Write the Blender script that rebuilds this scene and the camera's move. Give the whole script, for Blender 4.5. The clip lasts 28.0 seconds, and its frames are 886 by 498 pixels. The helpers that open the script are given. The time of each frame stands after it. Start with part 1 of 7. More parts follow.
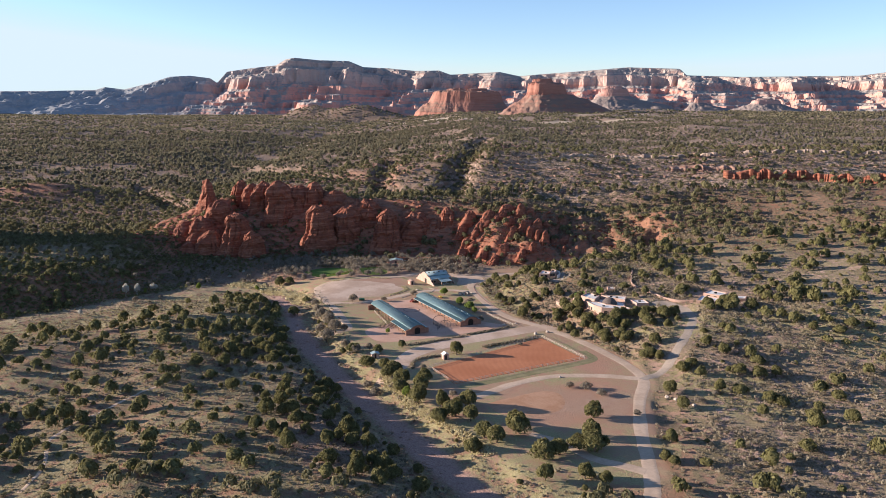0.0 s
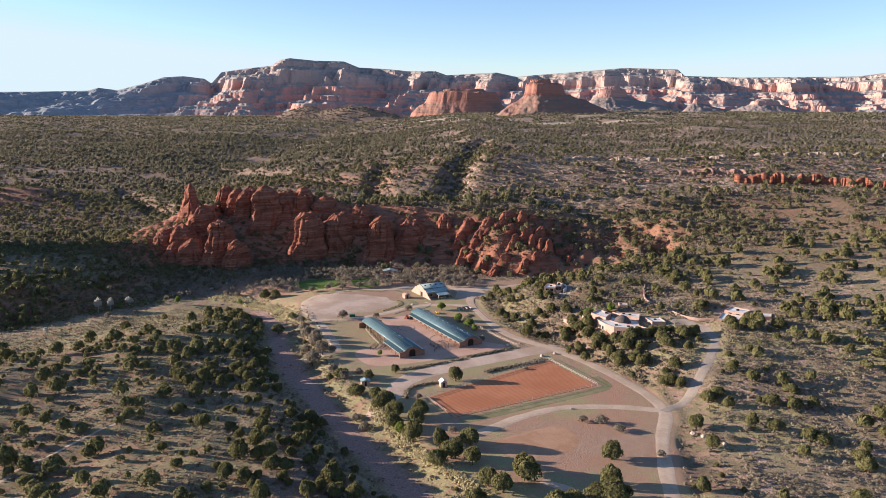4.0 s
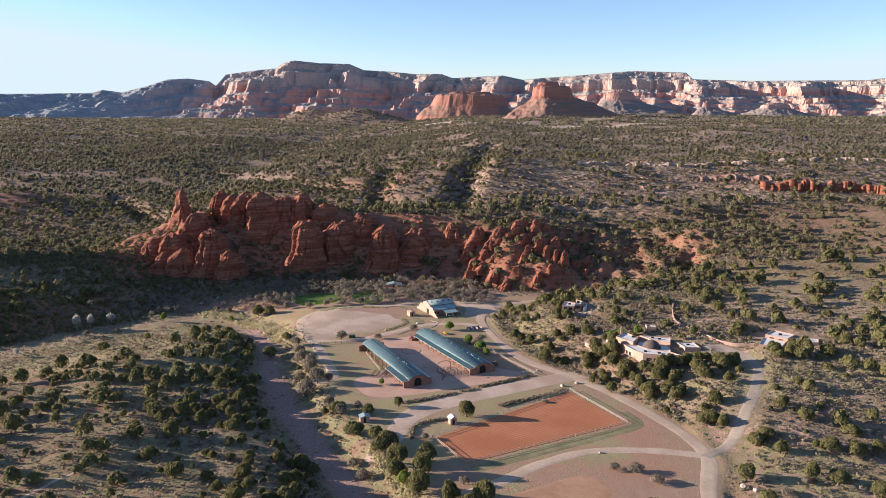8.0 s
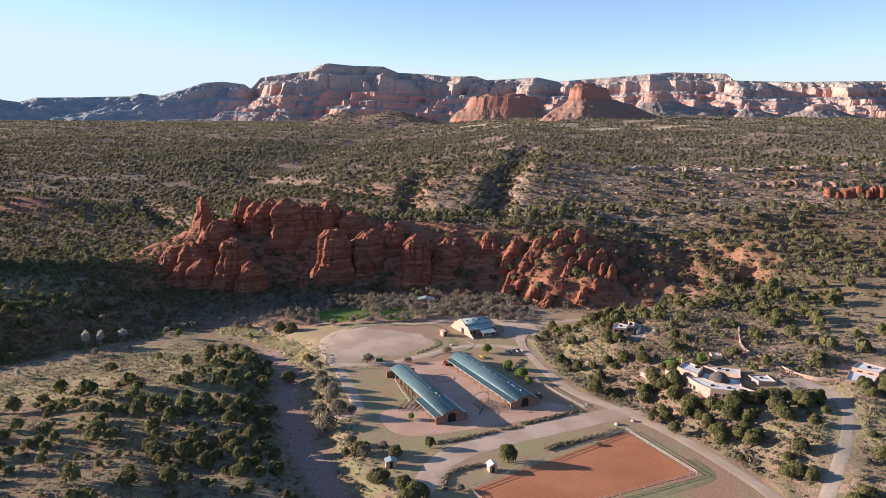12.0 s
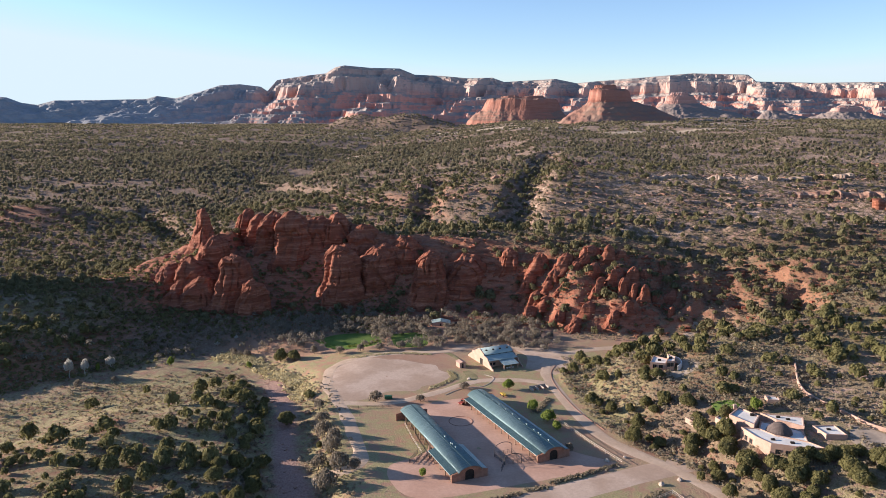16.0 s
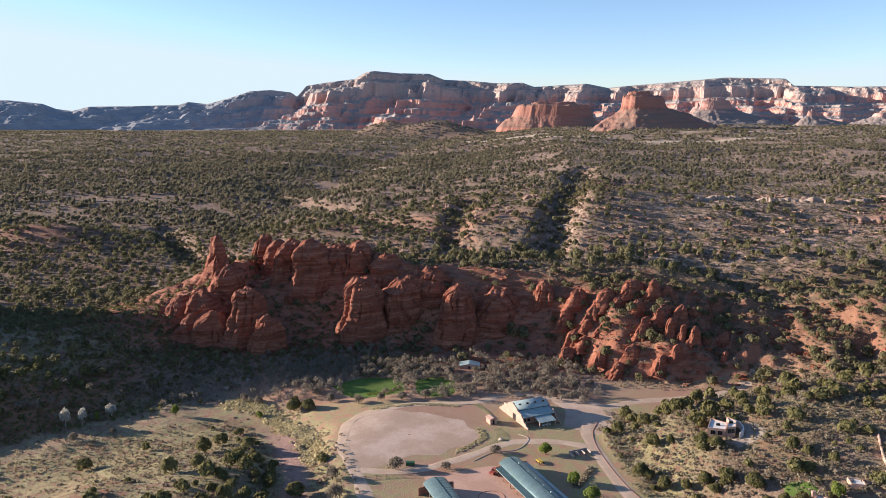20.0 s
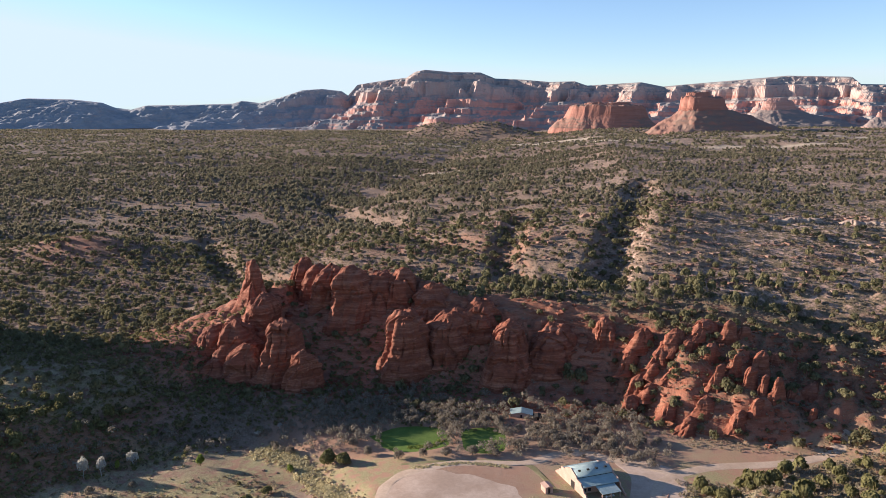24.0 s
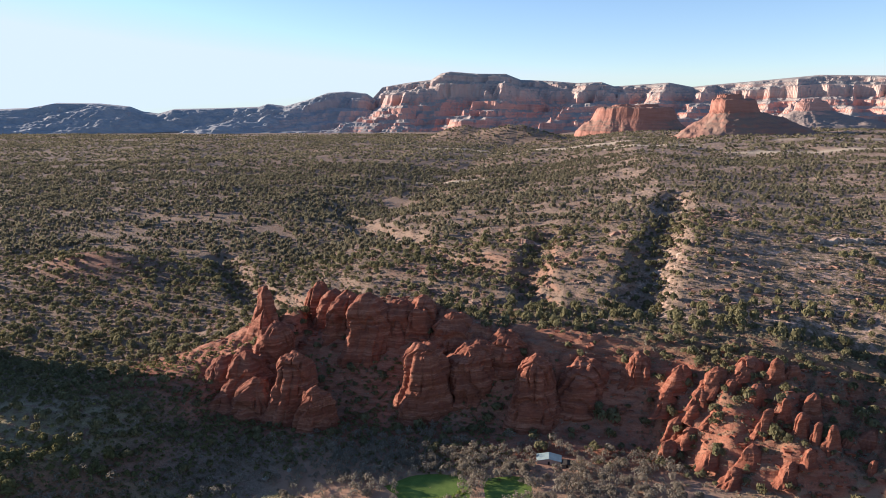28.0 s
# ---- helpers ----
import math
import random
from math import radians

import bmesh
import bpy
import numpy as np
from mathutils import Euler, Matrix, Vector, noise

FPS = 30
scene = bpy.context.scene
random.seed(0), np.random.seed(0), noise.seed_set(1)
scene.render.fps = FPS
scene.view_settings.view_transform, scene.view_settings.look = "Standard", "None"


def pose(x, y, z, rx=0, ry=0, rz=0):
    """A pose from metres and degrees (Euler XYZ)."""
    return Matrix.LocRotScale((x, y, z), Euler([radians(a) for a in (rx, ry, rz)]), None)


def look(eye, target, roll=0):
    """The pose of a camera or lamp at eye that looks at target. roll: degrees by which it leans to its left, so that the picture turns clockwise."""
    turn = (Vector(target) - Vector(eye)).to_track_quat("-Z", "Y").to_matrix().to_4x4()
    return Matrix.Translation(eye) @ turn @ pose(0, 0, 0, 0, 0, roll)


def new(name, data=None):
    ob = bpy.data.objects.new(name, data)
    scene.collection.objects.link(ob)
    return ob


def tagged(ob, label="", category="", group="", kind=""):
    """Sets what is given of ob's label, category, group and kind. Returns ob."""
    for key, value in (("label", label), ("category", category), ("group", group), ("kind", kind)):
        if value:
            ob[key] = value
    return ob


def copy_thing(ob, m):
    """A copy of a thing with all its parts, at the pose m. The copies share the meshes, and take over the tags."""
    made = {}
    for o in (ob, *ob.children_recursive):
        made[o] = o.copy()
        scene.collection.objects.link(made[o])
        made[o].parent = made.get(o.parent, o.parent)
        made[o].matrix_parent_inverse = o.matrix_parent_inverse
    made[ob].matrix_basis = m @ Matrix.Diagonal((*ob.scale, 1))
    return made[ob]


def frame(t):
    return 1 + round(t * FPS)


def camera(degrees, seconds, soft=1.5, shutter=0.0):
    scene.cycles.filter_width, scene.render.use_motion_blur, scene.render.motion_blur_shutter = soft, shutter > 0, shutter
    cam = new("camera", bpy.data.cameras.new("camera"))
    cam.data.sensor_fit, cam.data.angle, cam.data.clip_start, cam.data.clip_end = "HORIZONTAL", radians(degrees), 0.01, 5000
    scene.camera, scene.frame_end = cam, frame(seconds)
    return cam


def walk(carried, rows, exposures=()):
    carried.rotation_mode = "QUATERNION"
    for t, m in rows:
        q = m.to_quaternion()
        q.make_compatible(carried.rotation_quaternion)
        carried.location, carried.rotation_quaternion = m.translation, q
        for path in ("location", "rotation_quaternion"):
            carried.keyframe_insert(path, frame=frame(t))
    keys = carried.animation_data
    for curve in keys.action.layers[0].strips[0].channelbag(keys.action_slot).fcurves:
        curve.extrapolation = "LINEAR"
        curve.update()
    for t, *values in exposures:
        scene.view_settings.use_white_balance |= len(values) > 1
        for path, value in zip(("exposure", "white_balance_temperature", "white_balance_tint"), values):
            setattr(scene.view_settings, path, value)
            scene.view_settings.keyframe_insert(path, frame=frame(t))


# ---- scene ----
cam = camera(61.31, 28.0, 0.3)
PATH = [
    (0, (0.00, 0.00, 100.00), (0.00, 98.12, 80.68), 0.31),
    (0.5, (-0.05, 3.69, 99.92), (0.01, 101.80, 80.58), 0.31),
    (1, (-0.15, 7.53, 99.87), (0.02, 105.64, 80.53), 0.32),
    (1.5, (-0.20, 11.56, 99.83), (0.04, 109.68, 80.52), 0.36),
    (2, (-0.17, 15.74, 99.76), (0.08, 113.86, 80.47), 0.28),
    (2.5, (-0.22, 19.87, 99.57), (0.10, 118.00, 80.33), 0.29),
    (3, (-0.31, 24.05, 99.53), (0.08, 122.19, 80.33), 0.27),
    (3.5, (-0.37, 28.26, 99.54), (0.06, 126.39, 80.33), 0.30),
    (5.5, (-0.87, 45.50, 99.25), (-0.25, 143.65, 80.12), 0.32),
    (6, (-0.99, 49.91, 99.15), (-0.33, 148.07, 80.05), 0.33),
    (6.5, (-1.22, 54.27, 98.89), (-0.51, 152.44, 79.87), 0.34),
    (7, (-1.59, 58.60, 98.60), (-0.84, 156.79, 79.67), 0.37),
    (7.5, (-1.96, 62.86, 98.41), (-2.17, 161.06, 79.53), 0.42),
    (8, (-2.13, 67.04, 98.33), (-2.30, 165.25, 79.53), 0.44),
    (8.5, (-2.32, 71.24, 98.27), (-2.79, 169.46, 79.51), 0.42),
    (9, (-2.69, 75.52, 98.14), (-7.21, 173.64, 79.36), 0.44),
    (9.5, (-2.87, 79.78, 98.01), (-7.68, 177.89, 79.29), 0.40),
    (10, (-3.11, 84.04, 97.86), (-7.86, 182.16, 79.16), 0.41),
    (10.5, (-3.40, 88.36, 97.68), (-8.11, 186.49, 79.02), 0.38),
    (11, (-3.75, 92.67, 97.38), (-8.37, 190.82, 78.81), 0.37),
    (11.5, (-3.93, 97.01, 97.22), (-8.56, 195.17, 78.69), 0.36),
    (12, (-4.16, 101.53, 97.12), (-8.73, 199.70, 78.64), 0.31),
    (12.5, (-4.31, 105.91, 97.12), (-8.88, 204.08, 78.62), 0.28),
    (14.5, (-5.39, 123.45, 96.97), (-10.29, 221.62, 78.57), 0.21),
    (15, (-5.64, 128.05, 97.43), (-11.78, 226.16, 79.09), 0.23),
    (15.5, (-5.80, 132.47, 98.36), (-12.56, 230.54, 80.03), 0.26),
    (16, (-5.99, 136.86, 99.56), (-12.76, 234.94, 81.27), 0.19),
    (16.5, (-6.29, 141.22, 100.75), (-13.06, 239.30, 82.48), 0.16),
    (17, (-6.58, 145.46, 101.88), (-13.32, 243.55, 83.66), 0.11),
    (17.5, (-6.92, 149.63, 103.02), (-13.65, 247.74, 84.87), 0.12),
    (18, (-7.31, 153.75, 104.29), (-14.01, 251.87, 86.18), 0.13),
    (18.5, (-7.68, 157.96, 105.51), (-14.36, 256.09, 87.45), 0.12),
    (19, (-8.04, 162.30, 106.68), (-14.90, 260.42, 88.68), 0.09),
    (19.5, (-8.34, 166.53, 107.76), (-18.09, 264.43, 89.86), 0.08),
    (20, (-8.69, 170.75, 108.90), (-19.28, 268.57, 91.06), 0.06),
    (20.5, (-9.29, 175.08, 110.23), (-19.83, 272.90, 92.34), 0.03),
    (22.5, (-11.98, 192.25, 115.31), (-25.76, 289.61, 97.14), 0.07),
    (23, (-12.52, 196.51, 116.50), (-28.04, 293.61, 98.34), 0.08),
    (23.5, (-13.07, 200.75, 117.81), (-29.30, 297.74, 99.65), 0.10),
    (24, (-13.57, 205.04, 119.22), (-30.59, 301.88, 101.02), 0.11),
    (24.5, (-14.12, 209.43, 120.49), (-31.93, 306.13, 102.26), 0.06),
    (25, (-14.79, 213.77, 121.69), (-33.39, 310.31, 103.43), 0.04),
    (25.5, (-15.49, 218.02, 122.93), (-34.74, 314.43, 104.65), 0.01),
    (26, (-16.15, 221.86, 124.07), (-35.60, 318.24, 105.84), -0.05),
    (26.5, (-16.53, 225.04, 125.03), (-36.14, 321.40, 106.84), -0.14),
    (27, (-16.59, 227.38, 125.94), (-36.41, 323.70, 107.78), -0.13),
    (27.5, (-16.45, 228.89, 126.73), (-36.54, 325.17, 108.62), -0.22),
    (28, (-16.24, 230.00, 127.60), (-36.60, 326.21, 109.47), -0.23),
]
walk(cam, [(t, look(eye, target, roll)) for t, eye, target, roll in PATH], [(0, 1.18, 6120, 20), (28, 1.18, 6120, 20)])

# ---- light ----
SUN_EL, SUN_AZ = radians(13.5), (-0.995, 0.10)
sun_dir = Vector((SUN_AZ[0] * math.cos(SUN_EL), SUN_AZ[1] * math.cos(SUN_EL), math.sin(SUN_EL)))
sun = new("sun", bpy.data.lights.new("sun", "SUN"))
sun.data.energy, sun.data.angle, sun.data.color = 5.0, radians(0.53), (1.0, 0.88, 0.70)
sun.matrix_world = Matrix.Translation((-300, 100, 400)) @ sun_dir.to_track_quat("Z", "Y").to_matrix().to_4x4()
world = bpy.data.worlds.new("world")
scene.world = world
world.use_nodes = True
wn = world.node_tree.nodes
sky = wn.new("ShaderNodeTexSky")
sky.sky_type, sky.sun_disc = "NISHITA", False
sky.sun_elevation, sky.sun_rotation = SUN_EL, math.atan2(SUN_AZ[0], SUN_AZ[1])
sky.altitude, sky.air_density, sky.dust_density, sky.ozone_density = 1300, 1.0, 0.25, 2.6
wn["Background"].inputs["Strength"].default_value = 0.09
glare = wn.new("ShaderNodeMix")
glare.data_type, glare.blend_type = "RGBA", "DARKEN"
glare.inputs[0].default_value, glare.inputs[7].default_value = 1.0, (3.6, 4.45, 5.0, 1)
world.node_tree.links.new(sky.outputs["Color"], glare.inputs[6])
world.node_tree.links.new(glare.outputs[2], wn["Background"].inputs["Color"])


# ---- small tools ----
RNG = np.random.RandomState(7)
PERM = RNG.rand(4096)


def sst(a, b, x):
    """A smooth step from 0 at a to 1 at b."""
    t = np.clip((np.asarray(x, float) - a) / (b - a), 0, 1)
    return t * t * (3 - 2 * t)


def vnoise(x, y, seed=0):
    """Value noise in 0..1 at places x, y."""
    x, y = np.asarray(x, float), np.asarray(y, float)
    ix, iy = np.floor(x).astype(np.int64), np.floor(y).astype(np.int64)
    fx, fy = x - ix, y - iy
    fx, fy = fx * fx * (3 - 2 * fx), fy * fy * (3 - 2 * fy)

    def pick(i, j):
        return PERM[((i * 73856093) ^ (j * 19349663) ^ (seed * 83492791)) & 4095]

    a, b = pick(ix, iy), pick(ix + 1, iy)
    c, d = pick(ix, iy + 1), pick(ix + 1, iy + 1)
    return (a + (b - a) * fx) * (1 - fy) + (c + (d - c) * fx) * fy


def fbm(x, y, seed=0, octaves=4):
    total, amp, norm = 0.0, 1.0, 0.0
    for k in range(octaves):
        total = total + amp * vnoise(np.asarray(x) * 2**k, np.asarray(y) * 2**k, seed + k)
        norm += amp
        amp *= 0.5
    return total / norm


def ridged(x, y, seed=0, octaves=3):
    total, amp, norm = 0.0, 1.0, 0.0
    for k in range(octaves):
        total = total + amp * (1 - np.abs(2 * vnoise(np.asarray(x) * 2**k, np.asarray(y) * 2**k, seed + k) - 1))
        norm += amp
        amp *= 0.5
    return total / norm


def line_dist(x, y, pts):
    """Distance to a polyline, and how far along it (0..1) the nearest place lies."""
    best = np.full(np.shape(x), 1e9)
    along = np.zeros(np.shape(x))
    n = len(pts) - 1
    for k in range(n):
        (ax, ay), (bx, by) = pts[k][:2], pts[k + 1][:2]
        dx, dy = bx - ax, by - ay
        t = np.clip(((x - ax) * dx + (y - ay) * dy) / (dx * dx + dy * dy), 0, 1)
        d = np.hypot(x - ax - t * dx, y - ay - t * dy)
        along = np.where(d < best, (k + t) / n, along)
        best = np.minimum(best, d)
    return best, along


def mesh_np(name, verts, faces, mat=None, smooth=False):
    """A mesh from arrays: verts n x 3, faces m x k (k the same for all)."""
    me = bpy.data.meshes.new(name)
    verts, faces = np.asarray(verts, np.float32), np.asarray(faces, np.int32)
    m, k = faces.shape
    me.vertices.add(len(verts))
    me.vertices.foreach_set("co", verts.ravel())
    me.loops.add(m * k)
    me.loops.foreach_set("vertex_index", faces.ravel())
    me.polygons.add(m)
    me.polygons.foreach_set("loop_start", np.arange(0, m * k, k, dtype=np.int32))
    me.polygons.foreach_set("use_smooth", np.full(m, smooth, bool))
    me.update(calc_edges=True)
    if mat:
        me.materials.append(mat)
    return me


def grid_faces(nu, nv):
    """Quads of a grid whose vertex (i, j) has index i * nv + j."""
    i, j = np.meshgrid(np.arange(nu - 1), np.arange(nv - 1), indexing="ij")
    a = (i * nv + j).ravel()
    return np.stack([a, a + nv, a + nv + 1, a + 1], 1)


def part(name, bm, material, parent=None, label="", smooth=False):
    me = bpy.data.meshes.new(name)
    if smooth:
        for f in bm.faces:
            f.smooth = True
    bm.to_mesh(me)
    bm.free()
    me.materials.append(material)
    ob = new(name, me)
    if parent:
        ob.parent = parent
    if label:
        tagged(ob, label)
    return ob


def empty(name, m):
    ob = new(name)
    ob.empty_display_size = 0.5
    ob.matrix_world = m
    ob.matrix_basis = m
    return ob


def box(bm, x0, y0, z0, x1, y1, z1, bevel=0.0, m=None):
    """Adds a block between two corners to bm."""
    geom = bmesh.ops.create_cube(bm, size=1.0)["verts"]
    bmesh.ops.scale(bm, vec=(x1 - x0, y1 - y0, z1 - z0), verts=geom)
    bmesh.ops.translate(bm, vec=((x0 + x1) / 2, (y0 + y1) / 2, (z0 + z1) / 2), verts=geom)
    if bevel:
        edges = list({e for v in geom for e in v.link_edges})
        out = bmesh.ops.bevel(bm, geom=edges, offset=bevel, segments=2, affect="EDGES")
        geom = list({v for f in out["faces"] for v in f.verts} | {v for v in geom if v.is_valid})
    if m:
        bmesh.ops.transform(bm, matrix=m, verts=geom)
    return geom


def block(*args, **kw):
    bm = bmesh.new()
    box(bm, *args, **kw)
    return bm


def rod(bm, a, b, r0, r1=None, n=7):
    """Adds a tapered rod from a to b."""
    a, b = Vector(a), Vector(b)
    d = b - a
    m = Matrix.Translation((a + b) / 2) @ d.to_track_quat("Z", "Y").to_matrix().to_4x4()
    bmesh.ops.create_cone(bm, cap_ends=True, segments=n, radius1=r0, radius2=r0 if r1 is None else r1, depth=d.length, matrix=m)


def prism(bm, outline, z0, z1):
    """Adds an upright solid over an outline of (x, y), drawn counter-clockwise."""
    low = [bm.verts.new((x, y, z0)) for x, y in outline]
    top = [bm.verts.new((x, y, z1)) for x, y in outline]
    n = len(outline)
    bm.faces.new(top)
    bm.faces.new(low[::-1])
    for k in range(n):
        bm.faces.new((low[k], low[(k + 1) % n], top[(k + 1) % n], top[k]))


# ---- materials ----
def material(name, rough=0.9, metal=0.0):
    mat = bpy.data.materials.new(name)
    mat.use_nodes = True
    nt = mat.node_tree
    bsdf = nt.nodes["Principled BSDF"]
    bsdf.inputs["Roughness"].default_value, bsdf.inputs["Metallic"].default_value = rough, metal
    bsdf.inputs["Specular IOR Level"].default_value = 0.25
    return mat, nt, bsdf


def tex(nt, scale, detail=4.0, rough=0.55, stretch=None, source="Object"):
    """A noise texture in metres: scale is waves per metre."""
    co = nt.nodes.new("ShaderNodeTexCoord")
    out = co.outputs[source]
    if stretch:
        mp = nt.nodes.new("ShaderNodeMapping")
        mp.inputs["Scale"].default_value = stretch
        nt.links.new(out, mp.inputs["Vector"])
        out = mp.outputs["Vector"]
    no = nt.nodes.new("ShaderNodeTexNoise")
    no.inputs["Scale"].default_value, no.inputs["Detail"].default_value = scale, detail
    no.inputs["Roughness"].default_value = rough
    nt.links.new(out, no.inputs["Vector"])
    return no.outputs["Fac"]


def ramp(nt, fac, stops):
    r = nt.nodes.new("ShaderNodeValToRGB")
    el = r.color_ramp.elements
    while len(el) < len(stops):
        el.new(0.5)
    for e, (p, c) in zip(el, stops):
        e.position, e.color = p, (*c, 1)
    nt.links.new(fac, r.inputs["Fac"])
    return r.outputs["Color"]


def mix(nt, fac, a, b, how="MIX"):
    n = nt.nodes.new("ShaderNodeMix")
    n.data_type, n.blend_type = "RGBA", how
    for sock, v in ((n.inputs[0], fac), (n.inputs[6], a), (n.inputs[7], b)):
        if isinstance(v, (int, float)):
            sock.default_value = v
        elif isinstance(v, tuple):
            sock.default_value = (*v, 1)
        else:
            nt.links.new(v, sock)
    return n.outputs[2]


def step(nt, value, lo, hi):
    n = nt.nodes.new("ShaderNodeMapRange")
    n.interpolation_type = "SMOOTHSTEP"
    n.inputs[1].default_value, n.inputs[2].default_value = lo, hi
    nt.links.new(value, n.inputs[0])
    return n.outputs[0]


def maths(nt, how, a, b):
    n = nt.nodes.new("ShaderNodeMath")
    n.operation = how
    for sock, v in zip(n.inputs, (a, b)):
        if isinstance(v, (int, float)):
            sock.default_value = v
        else:
            nt.links.new(v, sock)
    return n.outputs[0]


def attr(nt, name):
    n = nt.nodes.new("ShaderNodeAttribute")
    n.attribute_name = name
    return n.outputs["Fac"]


def bump(nt, bsdf, height, strength=0.4, distance=0.2):
    b = nt.nodes.new("ShaderNodeBump")
    b.inputs["Strength"].default_value, b.inputs["Distance"].default_value = strength, distance
    nt.links.new(height, b.inputs["Height"])
    nt.links.new(b.outputs["Normal"], bsdf.inputs["Normal"])


def mottled(name, a, b, scale=0.5, rough=0.9, metal=0.0, fine=4.0, bumpy=0.25, depth=0.05, stretch=None):
    """A surface that wanders between two colours at two scales."""
    mat, nt, bsdf = material(name, rough, metal)
    big = tex(nt, scale, 4, stretch=stretch)
    small = tex(nt, scale * fine, 5, 0.65, stretch=stretch)
    col = mix(nt, step(nt, big, 0.35, 0.65), a, b)
    col = mix(nt, step(nt, small, 0.2, 0.8), mix(nt, 0.35, col, (a[0] * 0.5, a[1] * 0.5, a[2] * 0.5)), col)
    nt.links.new(col, bsdf.inputs["Base Color"])
    if bumpy:
        bump(nt, bsdf, small, bumpy, depth)
    return mat


def strata_rock(name, tones, scale=0.35, fleck=None):
    """Layered sandstone: bands by height, blotches and cracks."""
    mat, nt, bsdf = material(name, 0.92)
    bands = tex(nt, scale * 1.7, 6, 0.75, (0.07, 0.07, 1.0))
    blot = tex(nt, 0.09, 4)
    fine = tex(nt, 1.1, 6, 0.7)
    col = ramp(nt, bands, [(0.30, tones[0]), (0.42, tones[3]), (0.52, tones[1]), (0.60, tones[2]), (0.68, tones[1])])
    col = mix(nt, step(nt, blot, 0.45, 0.75), col, mix(nt, 0.5, col, tones[0]))
    col = mix(nt, step(nt, fine, 0.25, 0.75), mix(nt, 0.5, col, tones[0]), col)
    nt.links.new(col, bsdf.inputs["Base Color"])
    bump(nt, bsdf, maths(nt, "ADD", bands, fine), 0.7, 0.7)
    return mat


RED = [(0.15, 0.047, 0.027), (0.29, 0.104, 0.058), (0.42, 0.188, 0.114), (0.23, 0.075, 0.042)]
M_rock = strata_rock("red_sandstone", RED)


def ground_material():
    mat, nt, bsdf = material("desert_ground", 0.95)
    patch = tex(nt, 0.018, 5, 0.6)
    tuft = tex(nt, 0.25, 5, 0.7)
    fine = tex(nt, 1.6, 4, 0.7)
    soil = mix(nt, step(nt, patch, 0.48, 0.66), (0.26, 0.15, 0.092), (0.235, 0.105, 0.064))
    soil = mix(nt, step(nt, attr(nt, "scrub"), 0.3, 0.75), soil, mix(nt, step(nt, patch, 0.4, 0.6), (0.185, 0.088, 0.057), (0.23, 0.118, 0.078)))
    soil = mix(nt, attr(nt, "tan"), soil, mix(nt, step(nt, patch, 0.4, 0.6), (0.44, 0.285, 0.215), (0.53, 0.365, 0.28)))
    straw = mix(nt, step(nt, fine, 0.3, 0.7), (0.245, 0.208, 0.095), (0.375, 0.32, 0.165))
    far = step(nt, attr(nt, "scrub"), 0.3, 0.75)
    scrub = mix(nt, step(nt, fine, 0.35, 0.65), (0.115, 0.088, 0.052), (0.215, 0.16, 0.096))
    scrub = mix(nt, far, scrub, mix(nt, step(nt, fine, 0.35, 0.65), (0.18, 0.125, 0.084), (0.295, 0.205, 0.145)))
    cover = maths(nt, "ADD", tuft, maths(nt, "MULTIPLY", attr(nt, "scrub"), 0.12))
    col = mix(nt, step(nt, cover, 0.42, 0.60), soil, scrub)
    dirt = mix(nt, step(nt, patch, 0.4, 0.6), mix(nt, step(nt, tuft, 0.3, 0.7), (0.335, 0.205, 0.135), (0.41, 0.262, 0.18)), (0.40, 0.225, 0.145))
    col = mix(nt, attr(nt, "dirt"), col, dirt)
    grass = maths(nt, "MULTIPLY", attr(nt, "grass"), step(nt, tuft, 0.36, 0.58))
    col = mix(nt, grass, col, straw)
    bed = mix(nt, step(nt, fine, 0.3, 0.7), (0.29, 0.17, 0.13), (0.44, 0.285, 0.225))
    col = mix(nt, attr(nt, "bed"), col, bed)
    col = mix(nt, maths(nt, "MULTIPLY", attr(nt, "clearing"), 0.9), col, mix(nt, step(nt, fine, 0.3, 0.7), (0.44, 0.35, 0.24), (0.56, 0.45, 0.32)))
    bands = tex(nt, 0.35, 5, 0.7, (0.12, 0.12, 1.0))
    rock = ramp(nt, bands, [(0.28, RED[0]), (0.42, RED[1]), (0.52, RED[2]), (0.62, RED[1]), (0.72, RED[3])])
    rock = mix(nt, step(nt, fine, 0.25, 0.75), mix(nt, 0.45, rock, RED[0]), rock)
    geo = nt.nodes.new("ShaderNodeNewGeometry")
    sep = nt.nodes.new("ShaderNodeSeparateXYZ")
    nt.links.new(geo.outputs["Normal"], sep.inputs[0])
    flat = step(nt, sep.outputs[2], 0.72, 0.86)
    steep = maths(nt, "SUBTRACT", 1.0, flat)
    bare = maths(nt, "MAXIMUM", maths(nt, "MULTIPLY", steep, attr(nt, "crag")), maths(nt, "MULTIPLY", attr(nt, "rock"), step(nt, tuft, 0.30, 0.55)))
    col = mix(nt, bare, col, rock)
    speck = tex(nt, 0.75, 3, 0.75)
    col = mix(nt, maths(nt, "MULTIPLY", step(nt, speck, 0.56, 0.66), maths(nt, "SUBTRACT", 0.32, maths(nt, "MULTIPLY", attr(nt, "dirt"), 0.26))), col, (0.07, 0.06, 0.035))
    nt.links.new(col, bsdf.inputs["Base Color"])
    smooth = maths(nt, "SUBTRACT", 1.0, maths(nt, "MULTIPLY", attr(nt, "dirt"), 0.8))
    bump(nt, bsdf, maths(nt, "MULTIPLY", maths(nt, "ADD", tuft, fine), smooth), 0.8, 0.6)
    return mat


